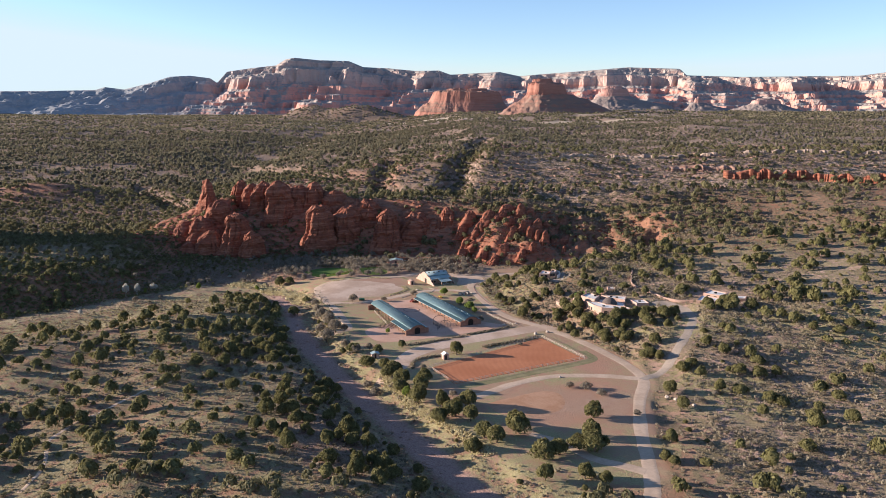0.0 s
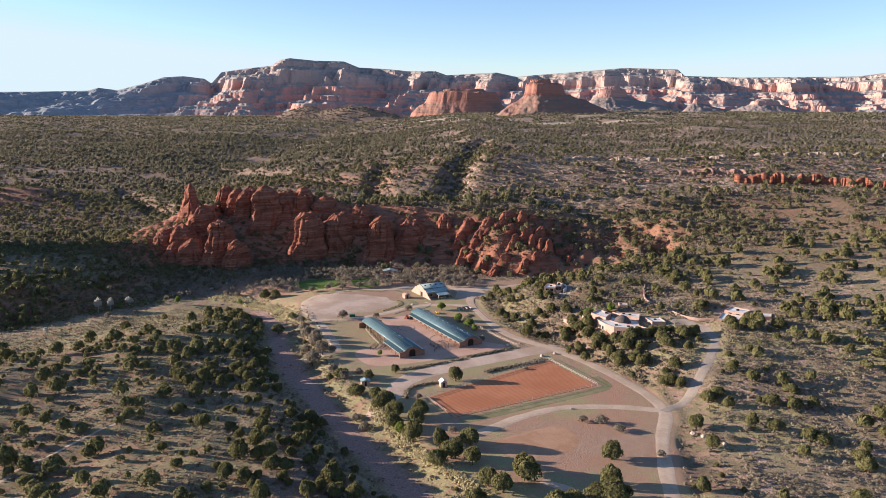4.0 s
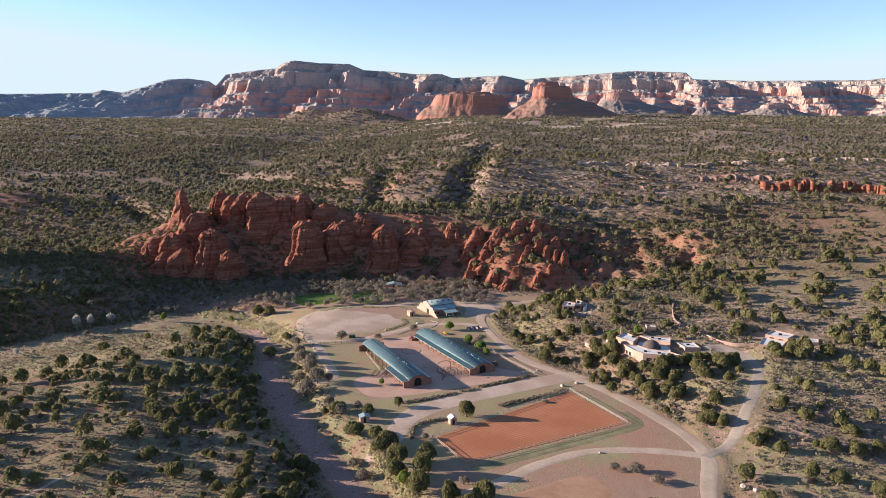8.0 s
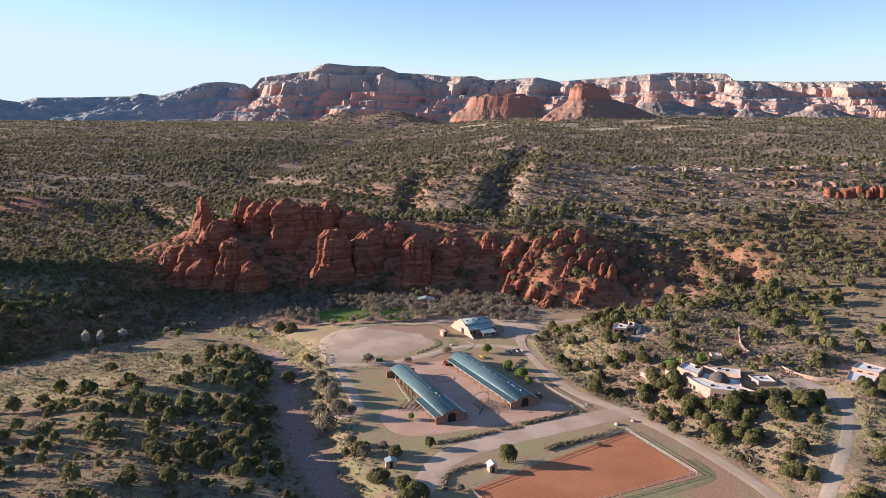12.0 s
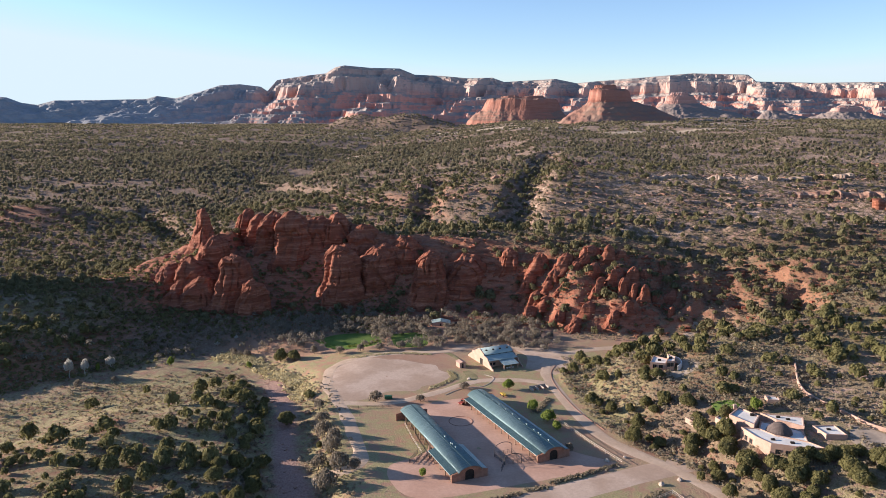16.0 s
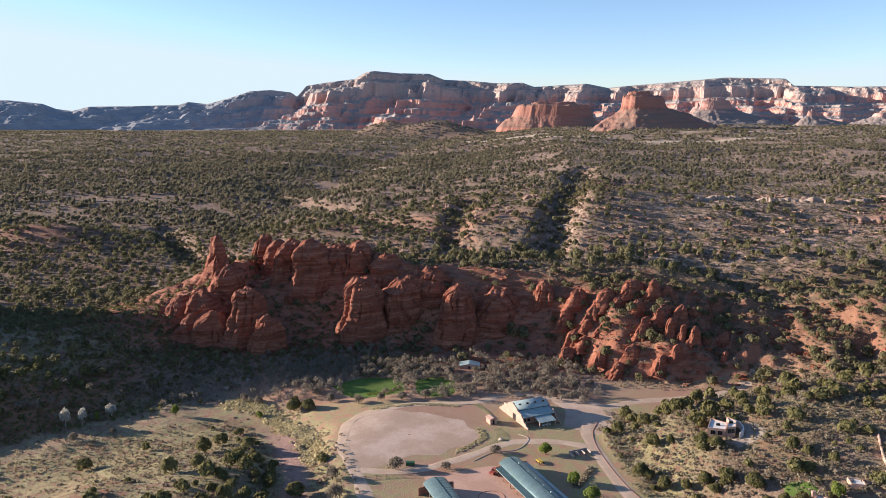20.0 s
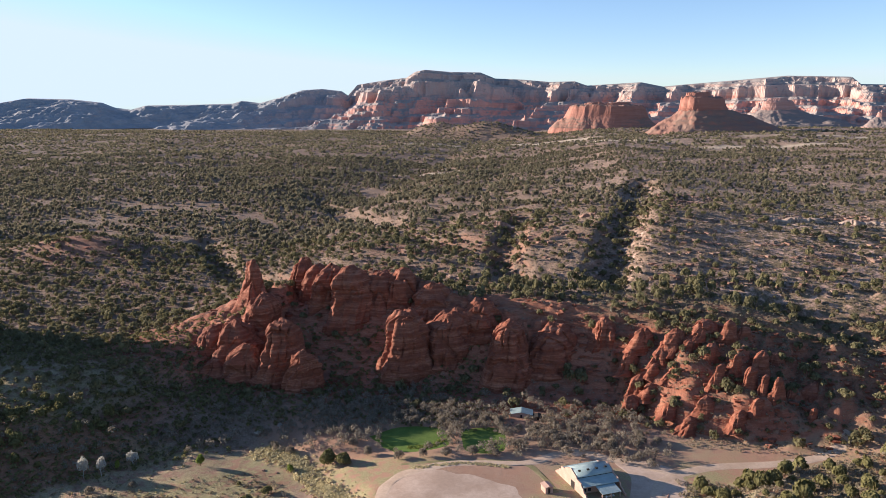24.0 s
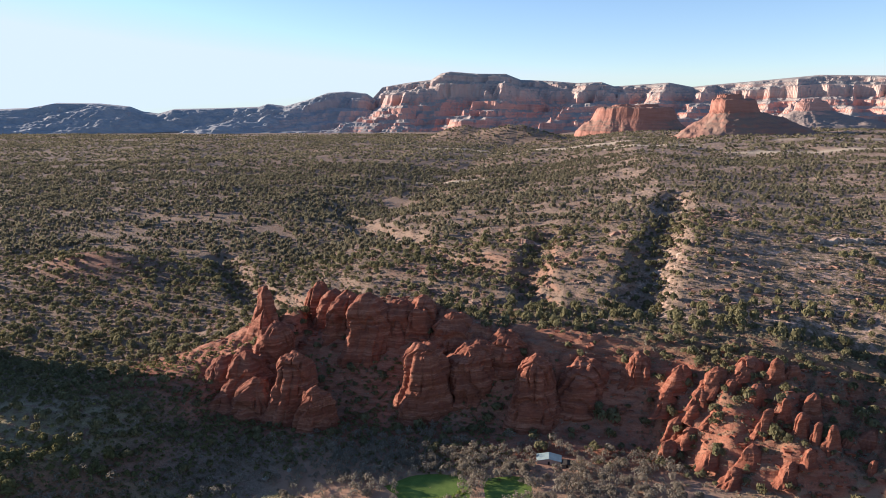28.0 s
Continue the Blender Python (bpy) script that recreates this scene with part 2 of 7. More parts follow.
M_ground = ground_material()
M_road = mottled("packed_dirt_road", (0.48, 0.345, 0.24), (0.57, 0.425, 0.305), 0.12, fine=9, depth=0.03)
M_lot = mottled("gravel_lot", (0.44, 0.31, 0.22), (0.575, 0.43, 0.325), 0.08, fine=12, depth=0.03)
M_court = mottled("pink_courtyard_dirt", (0.52, 0.31, 0.215), (0.60, 0.375, 0.27), 0.1, fine=10, depth=0.03)


def raked(name, a, b, turn):
    """Loose red footing with the lines of a harrow drawn along it."""
    mat, nt, bsdf = material(name, 0.95)
    co = nt.nodes.new("ShaderNodeTexCoord")
    mp = nt.nodes.new("ShaderNodeMapping")
    mp.inputs["Rotation"].default_value = (0, 0, turn)
    nt.links.new(co.outputs["Object"], mp.inputs["Vector"])
    wave = nt.nodes.new("ShaderNodeTexWave")
    wave.bands_direction = "Y"
    wave.inputs["Scale"].default_value, wave.inputs["Distortion"].default_value = 0.28, 5.0
    wave.inputs["Detail"].default_value, wave.inputs["Detail Scale"].default_value = 3.0, 0.25
    nt.links.new(mp.outputs["Vector"], wave.inputs["Vector"])
    big, fine = tex(nt, 0.06, 4), tex(nt, 1.1, 5, 0.7)
    col = mix(nt, step(nt, big, 0.35, 0.65), a, b)
    col = mix(nt, maths(nt, "MULTIPLY", step(nt, wave.outputs["Fac"], 0.45, 0.9), 0.42), col, (a[0] * 0.62, a[1] * 0.58, a[2] * 0.58))
    col = mix(nt, maths(nt, "MULTIPLY", step(nt, fine, 0.5, 0.75), 0.3), col, (a[0] * 0.6, a[1] * 0.6, a[2] * 0.6))
    nt.links.new(col, bsdf.inputs["Base Color"])
    bump(nt, bsdf, maths(nt, "ADD", maths(nt, "MULTIPLY", wave.outputs["Fac"], 0.4), fine), 0.35, 0.08)
    return mat


M_arena = raked("red_arena_footing", (0.40, 0.148, 0.066), (0.47, 0.19, 0.09), -0.50)
M_asphalt = mottled("grey_drive", (0.33, 0.262, 0.20), (0.39, 0.315, 0.245), 0.2, fine=8, depth=0.02)
M_drygrass = mottled("olive_dry_grass", (0.21, 0.185, 0.085), (0.30, 0.25, 0.13), 0.25, fine=8, depth=0.06)
M_lawn = mottled("green_lawn", (0.095, 0.155, 0.025), (0.14, 0.205, 0.04), 0.2, fine=9, depth=0.08)


# ---- plan of the land ----
RANCH = -10.0
CREEK = [(-150, 458), (-118, 452), (-98, 432), (-84, 402), (-75, 365), (-60, 328), (-44, 297), (-26, 264), (-6, 228), (12, 198), (30, 150), (46, 80), (50, -80)]
WASH = [(-900, 250), (-420, 310), (-290, 352), (-215, 398), (-182, 436), (-150, 458)]
TERRACE = [(-134, 470), (-126, 468), (-118, 463), (-110, 455), (-103, 447), (-94, 440), (-88, 430), (-80, 415)]
CREST_X = [-262, -228, -205, -186, -168, -147, -127, -100, -70, -40, -10, 10, 35, 56, 80, 112, 150, 195]
CREST_Z = [-6, 2, 12, 21, 26, 30, 33, 33, 27, 20, 16, 17, 21, 22, 18.5, 14, 9, 1]
CREST_Y = [556, 562, 568, 576, 590, 600, 584, 586, 576, 567, 566, 566, 560, 556, 553, 547, 541, 538]
FOOT_Y = [546, 538, 524, 520, 542, 572, 562, 561, 557, 553, 550, 530, 504, 498, 500, 500, 500, 505]


ROAD_Y = [200, 240, 290, 330, 360, 400, 440, 462, 474, 486, 520]
ROAD_X = [66, 72, 84, 72, 54, 32, 25, 40, 70, 98, 108]

MAIN = [(44, 150), (58, 188), (63.5, 210), (68, 238), (74, 264), (81, 285), (79, 304), (67.5, 331), (52.5, 355), (34, 376), (26, 397), (20, 422), (17, 443), (21, 461), (38, 474), (58, 480), (72, 485), (86, 493), (97, 504)]


def road_x(y):
    """Where the main drive runs at y."""
    return np.where(y < 462, np.interp(y, [p[1] for p in MAIN], [p[0] for p in MAIN]), np.interp(y, ROAD_Y, ROAD_X))


GULLIES = (([(6, 612), (9, 640), (13, 668), (20, 702), (30, 765), (46, 900)], 7.5, 20), ([(-48, 625), (-57, 668), (-56, 708), (-54, 760)], 6, 17), ([(-62, 668), (-86, 684), (-124, 722), (-164, 790), (-228, 902), (-312, 1042)], 4.5, 22), ([(-200, 640), (-260, 700), (-330, 800)], 6, 18))


def land(x, y, detail=True):
    """Height of the land at x, y (arrays)."""
    x, y = np.asarray(x, float), np.asarray(y, float)
    # slope with the houses, east of the drive
    f = 0.1 + 0.9 * sst(270, 345, y)
    xr = np.interp(y, ROAD_Y, ROAD_X)
    d = (9 * sst(2, 29, x - xr) + 0.10 * np.maximum(x - 82, 0) + 0.10 * np.maximum(y - 350, 0) * sst(50 + 58 * sst(430, 480, y), 90 + 75 * sst(430, 480, y), x)) * f
    s = RANCH + 90 * (1 - np.exp(-d / 90))
    # low hill west of the creek
    cd, ca = line_dist(x, y, CREEK)
    wd, wa = line_dist(x, y, WASH)
    cx = np.interp(y, [p[1] for p in CREEK[::-1]], [p[0] for p in CREEK[::-1]])
    west = 0.68 * sst(8, 25 + 14 * sst(310, 285, y), cx - x) + 0.32 * sst(20, 80, cx - x)
    hill = -6.5 + 5.0 * (fbm(x / 70, y / 70, 3) - 0.45) * 2 + 6 * sst(-140, -420, x) * sst(330, 150, y)
    s = s + west * (hill - RANCH)
    # far bank of the wash, rising to a plateau
    wy = np.interp(x, [p[0] for p in WASH] + [-60], [p[1] for p in WASH] + [486])
    north = sst(30, 118, y - wy + 8 * (vnoise(x / 20, y / 20, 18) - 0.5)) * sst(-202, -240, x + 8 * (vnoise(x / 14, y / 14, 19) - 0.5) - 26 * sst(466, 490, y))
    s = s + north * (1.5 + 3.0 * sst(466, 490, y) - s)
    for hx, hy, hr, up in ((71, 361, 11, 1.7), (77, 349, 14, 1.5), (131, 349, 13, 1.0), (57, 416, 9, 0.9)):
        s = s + up * sst(hr, hr * 0.55, np.hypot(x - hx, y - hy)) * sst(3, 9, x - xr)
    # beds
    s = s + (-12.6 - 3.6 * sst(0.35, 0.0, ca) - s) * sst(17, 5, cd * (0.55 + 0.45 * sst(0.0, 0.25, ca)) + 5 * (vnoise(x / 9, y / 9, 8) - 0.5))
    s = s + (-17.0 - s) * sst(40, 8, wd * (0.42 + 0.33 * sst(-10, 10, y - wy)))
    # land behind the cliffs
    a = np.interp(x, [-420, -250, -150, -60, 60, 200, 350, 700], [-3, -2, 18, 23, 27, 31, 38, 40])
    b = np.interp(x, [-420, -250, -110, -20, 40, 160, 300, 700], [5, 7, 11, 20, 27, 20, 17, 16])
    rise = sst(604, 716, y + 14 * (vnoise(x / 50, y / 90, 12) - 0.5))
    n = a + b * rise
    for way, deep, half in GULLIES:
        n = n - deep * sst(half, 2, line_dist(x, y, way)[0]) * sst(600, 630, y)
    plain = np.interp(y, [700, 1000, 1500, 2100, 3000, 4200, 9000], [0, 5, 11, 15, 8, 0, -10])
    plain = plain + sst(-80, -420, x) * np.interp(y, [650, 900, 1400, 2100, 3000], [0, 4, 20, 27, 30])
    n = n + plain
    # swells of the plain, two knolls and a pine-dark rim
    wide = sst(740, 1100, y)
    n = n + wide * (11 * (fbm(x / 330 + 3.3, y / 210, 66, 3) - 0.5) + 7 * (ridged(x / 150, y / 95, 68, 2) - 0.55)) * (1 + 0.5 * sst(1200, 2000, y))
    for kx, ky, kr, up in ((-255, 2380, 110, 52), (-430, 2430, 80, 36), (175, 1230, 130, 9), (330, 1050, 120, 8)):
        n = n + up * np.exp(-((x - kx) ** 2 / kr**2 + (y - ky) ** 2 / (kr * 0.7) ** 2))
    n = n + 15 * np.exp(-((x + 398) ** 2 / 55**2 + (y - 742) ** 2 / 26**2))
    y0 = np.interp(x, [-230, -180, 110, 165], [505, 530, 528, 430])
    y1 = np.interp(x, [-230, -180, 110, 165], [566, 580, 575, 600])
    t = np.clip((y - y0) / (y1 - y0), 0, 1)
    t = t * t * (3 - 2 * t)
    z = s + (n - s) * t
    # hollow behind the eastern mound
    hol = line_dist(x, y, [(62, 592), (100, 585), (138, 577), (170, 570), (205, 566)])[0]
    z = z - np.interp(x, [60, 100, 135, 205], [4, 11, 11, 3]) * sst(26, 4, hol) * sst(40, 80, x)
    z = z - 7 * sst(120, 150, x) * sst(300, 215, x) * sst(450, 510, y) * sst(600, 540, y)
    z = z + 11.0 * np.exp(-((x - 97) ** 2 / 26**2 + (y - 519) ** 2 / 16**2)) + 6.0 * np.exp(-((x - 93) ** 2 / 20**2 + (y - 541) ** 2 / 10**2))
    z = z - 6.0 * sst(15, 3, line_dist(x, y, [(98, 582), (120, 560), (135, 534), (142, 508), (140, 490)])[0])
    # unseen hill added to the west, out of view, to cast long shade over the bluff
    hx = np.interp(y, [380, 430, 500, 560, 640, 730, 860], [-345, -352, -382, -420, -480, -545, -640])
    hz = np.interp(y, [452, 485, 510, 542, 562, 590, 640], [0, 18, 59, 73, 32, 12, 0])
    z = z + (hz + 4 * (fbm(x / 40, y / 40, 26) - 0.5)) * np.where(x > hx, sst(48, 4, x - hx), sst(330, 10, hx - x)) * sst(385, 420, y) * sst(870, 820, y)
    # the red ridge
    zc, yc, yf = (np.interp(x, CREST_X, v) for v in (CREST_Z, CREST_Y, FOOT_Y))
    flute = (ridged(x / 17, y / 60, 41) - 0.55) * 18 + (ridged(x / 5, y / 20, 44, 2) - 0.5) * 7 + (fbm(x / 3, y / 3, 47, 2) - 0.5) * 5
    east = sst(-5, 25, x)
    q = np.clip((y + flute * (1 - 0.7 * east) * sst(-250, -215, x) - yf) / (yc - yf), 0, 1.0)
    cliff = 0.30 * np.clip(q / 0.42, 0, 1) + 0.52 * sst(0.36, 0.66, q) + 0.18 * sst(0.6, 1.0, q)
    talus = q**0.7
    prof = cliff * (1 - east) + talus * east
    back = sst(34, 4, y - yc)
    inside = sst(-266, -240, x) * sst(200, 150, x)
    ravine = line_dist(x, y, [(-160, 520), (-156, 545), (-152, 570), (-158, 596)])[0]
    zc = zc - 15 * sst(15, 3, ravine)
    ridge = -12 + (zc + 12 + 5 * (fbm(x / 22, y / 22, 50) - 0.5)) * prof * back
    z = np.where(y > yf - 12, np.maximum(z, z + (ridge - z) * inside), z)
    if detail:
        calm = flatness(x, y)
        rough = (fbm(x / 16, y / 16, 60, 4) - 0.5) * 2.4 + (fbm(x / 90, y / 90, 64, 3) - 0.5) * 5 * sst(620, 800, y)
        ledge = (np.abs(((z + 3 * fbm(x / 60, y / 60, 70)) / 4.5) % 1.0 - 0.5) - 0.25) * 2.6 * sst(610, 640, y) * sst(1500, 800, y)
        z = z + (rough + ledge) * calm
        on = inside * sst(yf - 2, yf + 6, y) * sst(26, 8, y - yc)
        z = z + on * (np.abs(((z + 2.5 * fbm(x / 18, y / 18, 73)) / 3.1) % 1.0 - 0.5) - 0.25) * (0.8 + 2.4 * sst(-208, -185, x)) * (1 - 0.65 * east)
        z = z + on * (fbm(x / 4.5, y / 4.5, 75, 3) - 0.5) * (1.0 + 1.6 * sst(-200, -180, x))
        rib = ridged((x - 0.55 * y) / 15, (y + 0.3 * x) / 46, 79, 2) - 0.55
        z = z + inside * sst(4, 24, x) * sst(yf + 2, yf + 16, y) * sst(10, -4, y - yc) * 9.0 * rib
        lump = fbm(x / 8, y / 11, 83, 3) - 0.5
        z = z + sst(58, 82, x) * sst(185, 160, x) * sst(yf - 10, yf + 6, y) * sst(6, -8, y - yc) * 7.5 * lump
        k = sst(12, 28, z) * sst(700, 610, y) * inside
        z = z + k * (fbm(x / 7, y / 7, 77, 3) - 0.5) * 3.0
    return z


def flatness(x, y):
    """0 on the level ranch ground, 1 on wild land."""
    cx = np.interp(y, [p[1] for p in CREEK[::-1]], [p[0] for p in CREEK[::-1]])
    level = sst(6, 20, x - cx) * sst(7, 3, x - road_x(y) - 6 * sst(455, 470, y)) * sst(190, 215, y) * sst(520, 492, y)
    return 1 - level


def spaced(runs):
    out = []
    for a, b, h in runs:
        out += list(np.arange(a, b - h * 0.5, h))
    return np.array(out + [runs[-1][1]], float)


GX = spaced([(-5200, -2000, 320), (-2000, -900, 70), (-900, -500, 12), (-500, -280, 5), (-280, -215, 1.8), (-215, 112, 1.15), (112, 180, 1.8), (180, 420, 4), (420, 900, 12), (900, 2000, 60), (2000, 5200, 300)])
GY = spaced([(-1500, 0, 150), (0, 190, 8), (190, 490, 2.5), (490, 600, 1.0), (600, 760, 2.2), (760, 1300, 7), (1300, 2700, 22), (2700, 5200, 200)])
gx, gy = np.meshgrid(GX, GY, indexing="ij")
gz = land(gx, gy)
ground = new("ground", mesh_np("ground", np.stack([gx.ravel(), gy.ravel(), gz.ravel()], 1), grid_faces(len(GX), len(GY)), M_ground, True))
tagged(ground, "dry desert ground with red soil, straw grass and scrub", "ground", kind="structure")


def mask(name, values):
    ground.data.attributes.new(name, "FLOAT", "POINT").data.foreach_set("value", np.asarray(values, np.float32).ravel())


creek_d, _ = line_dist(gx, gy, CREEK)
wash_d, _ = line_dist(gx, gy, WASH)
glen = sst(-215, -185, gx) * sst(40, 15, gx) * sst(461, 471, gy) * sst(575, 550, gy)
cxs = np.interp(gy, [p[1] for p in CREEK[::-1]], [p[0] for p in CREEK[::-1]])
mask("scrub", np.clip(glen + 0.6 * sst(75, 105, gx) * sst(470, 420, gy) + 0.55 * sst(4, 9, gx - road_x(gy)) * sst(60, 40, gx - road_x(gy)) * sst(305, 330, gy) * sst(470, 455, gy) + 0.8 * sst(70, 35, cxs - gx) * sst(6, 14, cxs - gx) * sst(440, 400, gy) + (1 - 0.75 * sst(50, 120, gx) * sst(590, 630, gy) * sst(900, 740, gy)) * np.maximum(sst(570, 640, gy), sst(-150, -190, gx) * sst(450, 475, gy)) * (0.55 + 0.5 * fbm(gx / 40, gy / 40, 91)) + 0.5 * (fbm(gx / 25, gy / 25, 92) - 0.35), 0, 1))
n1 = fbm(gx / 30, gy / 30, 90)
cxg = np.interp(gy, [p[1] for p in CREEK[::-1]], [p[0] for p in CREEK[::-1]])
level = 1 - flatness(gx, gy)
clearing = np.zeros_like(gx)
for kx, ky, ka, kb in ((-115, 1850, 150, 45), (-330, 1900, 90, 25), (-240, 1300, 75, 16), (60, 1640, 90, 22), (300, 1500, 120, 24), (520, 1800, 200, 30)):
    clearing = np.maximum(clearing, sst(1.3, 0.7, np.hypot((gx - kx) / ka, (gy - ky) / kb) + 0.9 * (fbm(gx / 40, gy / 18, 88) - 0.5)))
mask("clearing", clearing)
# The last term pales the soil of the far plain, standing for haze.
mask("tan", np.maximum(0.85 * sst(70, 105, gx) * sst(450, 390, gy), np.maximum(sst(-60, 15, gx) * sst(578, 605, gy), 0.65 * sst(720, 950, gy) * sst(-200, 200, gx))))
mask("crag", (1 - 0.6 * sst(85, 115, gx) * sst(620, 600, gy)) * (0.2 + 0.8 * sst(480, 500, gy) * (1 - 0.8 * sst(590, 615, gy))) * (1 - 0.9 * sst(2, 12, gy - np.interp(gx, CREST_X, CREST_Y)) * sst(0, 30, gx)))
mask("bed", np.maximum(sst(7, 3, creek_d + 5 * (n1 - 0.5)) * sst(-120, -95, gx), 0.25 * sst(14, 6, wash_d)) * sst(500, 490, gy))
mask("dirt", level * np.maximum(0.85 + 0 * n1, 0.8 * sst(292, 278, gy) * sst(0.36, 0.5, fbm(gx / 14, gy / 14, 97))))
terrace = sst(7, 3.5, line_dist(gx, gy, TERRACE)[0])
bank = sst(26, 16, creek_d) * sst(6, 10, creek_d) * (gx > cxg)
mask("grass", np.clip(terrace + (1 - 0.9 * glen) * (sst(0.37 - 0.08 * (gx < cxs), 0.56 - 0.08 * (gx < cxs), fbm(gx / 38, gy / 38, 95)) * sst(560, 430, gy) * (1 - 0.4 * (gx < cxs) * sst(355, 315, gy)) * (1 - 0.75 * sst(40, 60, gx) * sst(325, 345, gy)) + 0.6 * bank + 0.8 * sst(70, 20, wash_d) * (gy < 470) + level * 0.36 * sst(0.38, 0.55, n1) * (1 - 0.6 * sst(292, 278, gy)) + 0.3 * sst(60, 88, gx) * sst(490, 430, gy) * sst(0.25, 0.5, n1)), 0, 1))
wyg = np.interp(gx, [p[0] for p in WASH] + [-60], [p[1] for p in WASH] + [486])
# Wash-bank term (gx below -165): red rock, also darkening the bank for its shade.
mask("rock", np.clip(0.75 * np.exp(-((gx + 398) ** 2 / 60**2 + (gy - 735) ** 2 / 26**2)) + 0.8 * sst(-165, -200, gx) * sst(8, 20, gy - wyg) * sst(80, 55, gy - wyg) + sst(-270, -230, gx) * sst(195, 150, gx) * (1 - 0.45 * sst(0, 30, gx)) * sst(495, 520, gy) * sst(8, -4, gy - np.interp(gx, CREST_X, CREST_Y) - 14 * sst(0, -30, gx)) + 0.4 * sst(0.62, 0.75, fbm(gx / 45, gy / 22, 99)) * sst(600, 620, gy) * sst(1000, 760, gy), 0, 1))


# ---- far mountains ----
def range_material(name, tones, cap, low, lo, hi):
    """Banded mesa stone: scrub on gentle ground, red stone low, pale stone high, woods of the far west greyed for haze.
    lo, hi: heights of the change, metres.
    """
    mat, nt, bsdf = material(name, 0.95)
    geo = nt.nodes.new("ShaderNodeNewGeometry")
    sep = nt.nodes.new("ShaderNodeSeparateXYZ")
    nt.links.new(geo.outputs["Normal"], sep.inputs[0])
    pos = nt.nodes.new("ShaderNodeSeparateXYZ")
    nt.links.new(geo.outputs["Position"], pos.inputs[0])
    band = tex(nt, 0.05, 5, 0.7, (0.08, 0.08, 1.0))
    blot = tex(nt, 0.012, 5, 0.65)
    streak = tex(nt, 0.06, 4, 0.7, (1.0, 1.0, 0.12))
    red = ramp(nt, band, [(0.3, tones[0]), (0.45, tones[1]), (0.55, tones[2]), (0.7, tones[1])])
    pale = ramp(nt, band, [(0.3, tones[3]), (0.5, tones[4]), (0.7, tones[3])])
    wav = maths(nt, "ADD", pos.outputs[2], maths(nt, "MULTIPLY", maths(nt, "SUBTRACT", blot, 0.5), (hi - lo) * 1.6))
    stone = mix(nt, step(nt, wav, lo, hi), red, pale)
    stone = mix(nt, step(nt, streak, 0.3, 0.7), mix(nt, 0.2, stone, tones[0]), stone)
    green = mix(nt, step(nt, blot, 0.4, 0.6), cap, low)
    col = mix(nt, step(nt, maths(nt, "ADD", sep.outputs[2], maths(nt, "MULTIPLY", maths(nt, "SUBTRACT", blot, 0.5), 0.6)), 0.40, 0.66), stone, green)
    # Western woods paled to blue-grey: haze put into the base colour.
    hazed_woods = maths(nt, "MULTIPLY", step(nt, maths(nt, "ADD", pos.outputs[0], maths(nt, "MULTIPLY", blot, 500.0)), -650.0, -1150.0), 0.85)
    col = mix(nt, hazed_woods, col, mix(nt, step(nt, blot, 0.4, 0.6), (0.26, 0.275, 0.285), (0.33, 0.335, 0.335)))
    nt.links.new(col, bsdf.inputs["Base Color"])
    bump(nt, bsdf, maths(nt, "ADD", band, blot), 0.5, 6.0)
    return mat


# Benches of the far range kept pale in colour, standing for haze.
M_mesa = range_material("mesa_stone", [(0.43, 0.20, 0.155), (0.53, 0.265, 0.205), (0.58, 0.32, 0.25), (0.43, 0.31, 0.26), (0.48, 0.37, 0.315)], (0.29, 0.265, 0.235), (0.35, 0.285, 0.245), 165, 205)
M_butte = range_material("butte_stone", [(0.27, 0.115, 0.082), (0.34, 0.15, 0.105), (0.39, 0.185, 0.135), (0.34, 0.15, 0.105), (0.39, 0.185, 0.135)], (0.27, 0.145, 0.105), (0.24, 0.155, 0.115), 400, 500)
M_knoll = range_material("pink_knoll_stone", [(0.36, 0.19, 0.15), (0.46, 0.255, 0.205), (0.53, 0.31, 0.255), (0.46, 0.255, 0.205), (0.53, 0.31, 0.255)], (0.26, 0.20, 0.17), (0.24, 0.195, 0.17), 400, 500)
FOCAL = 1323.0


def far_xy(u, dist):
    """Place on the ground plan at the sideways slope u (units across the view) and distance ahead."""
    return (u - 784) / FOCAL * dist, dist + 0 * u


SKY_U = [-700, -420, -285, -225, -135, -75, -50, -17, 15, 100, 180, 197, 230, 275, 310, 345, 380, 392, 410, 450, 495, 511, 527, 570, 620, 645, 690, 735, 775, 795, 880, 915, 945, 1020, 1100, 1190, 1203, 1300, 1500, 1568, 1800, 2300]
SKY_V = [158, 166, 162, 153, 155, 161, 170, 174, 166, 165, 163, 158, 162, 151, 140, 138, 142, 150, 131, 125, 120, 110, 107, 111, 112, 122, 124, 128, 127, 134, 129, 136, 133, 127, 120, 122, 133, 135, 132, 123, 128, 150]


LEVELS = ((0.07, 0.06, 0.010), (0.17, 0.10, 0.012), (0.33, 0.09, 0.012), (0.46, 0.11, 0.014), (0.70, 0.22, 0.020), (0.88, 0.08, 0.014))


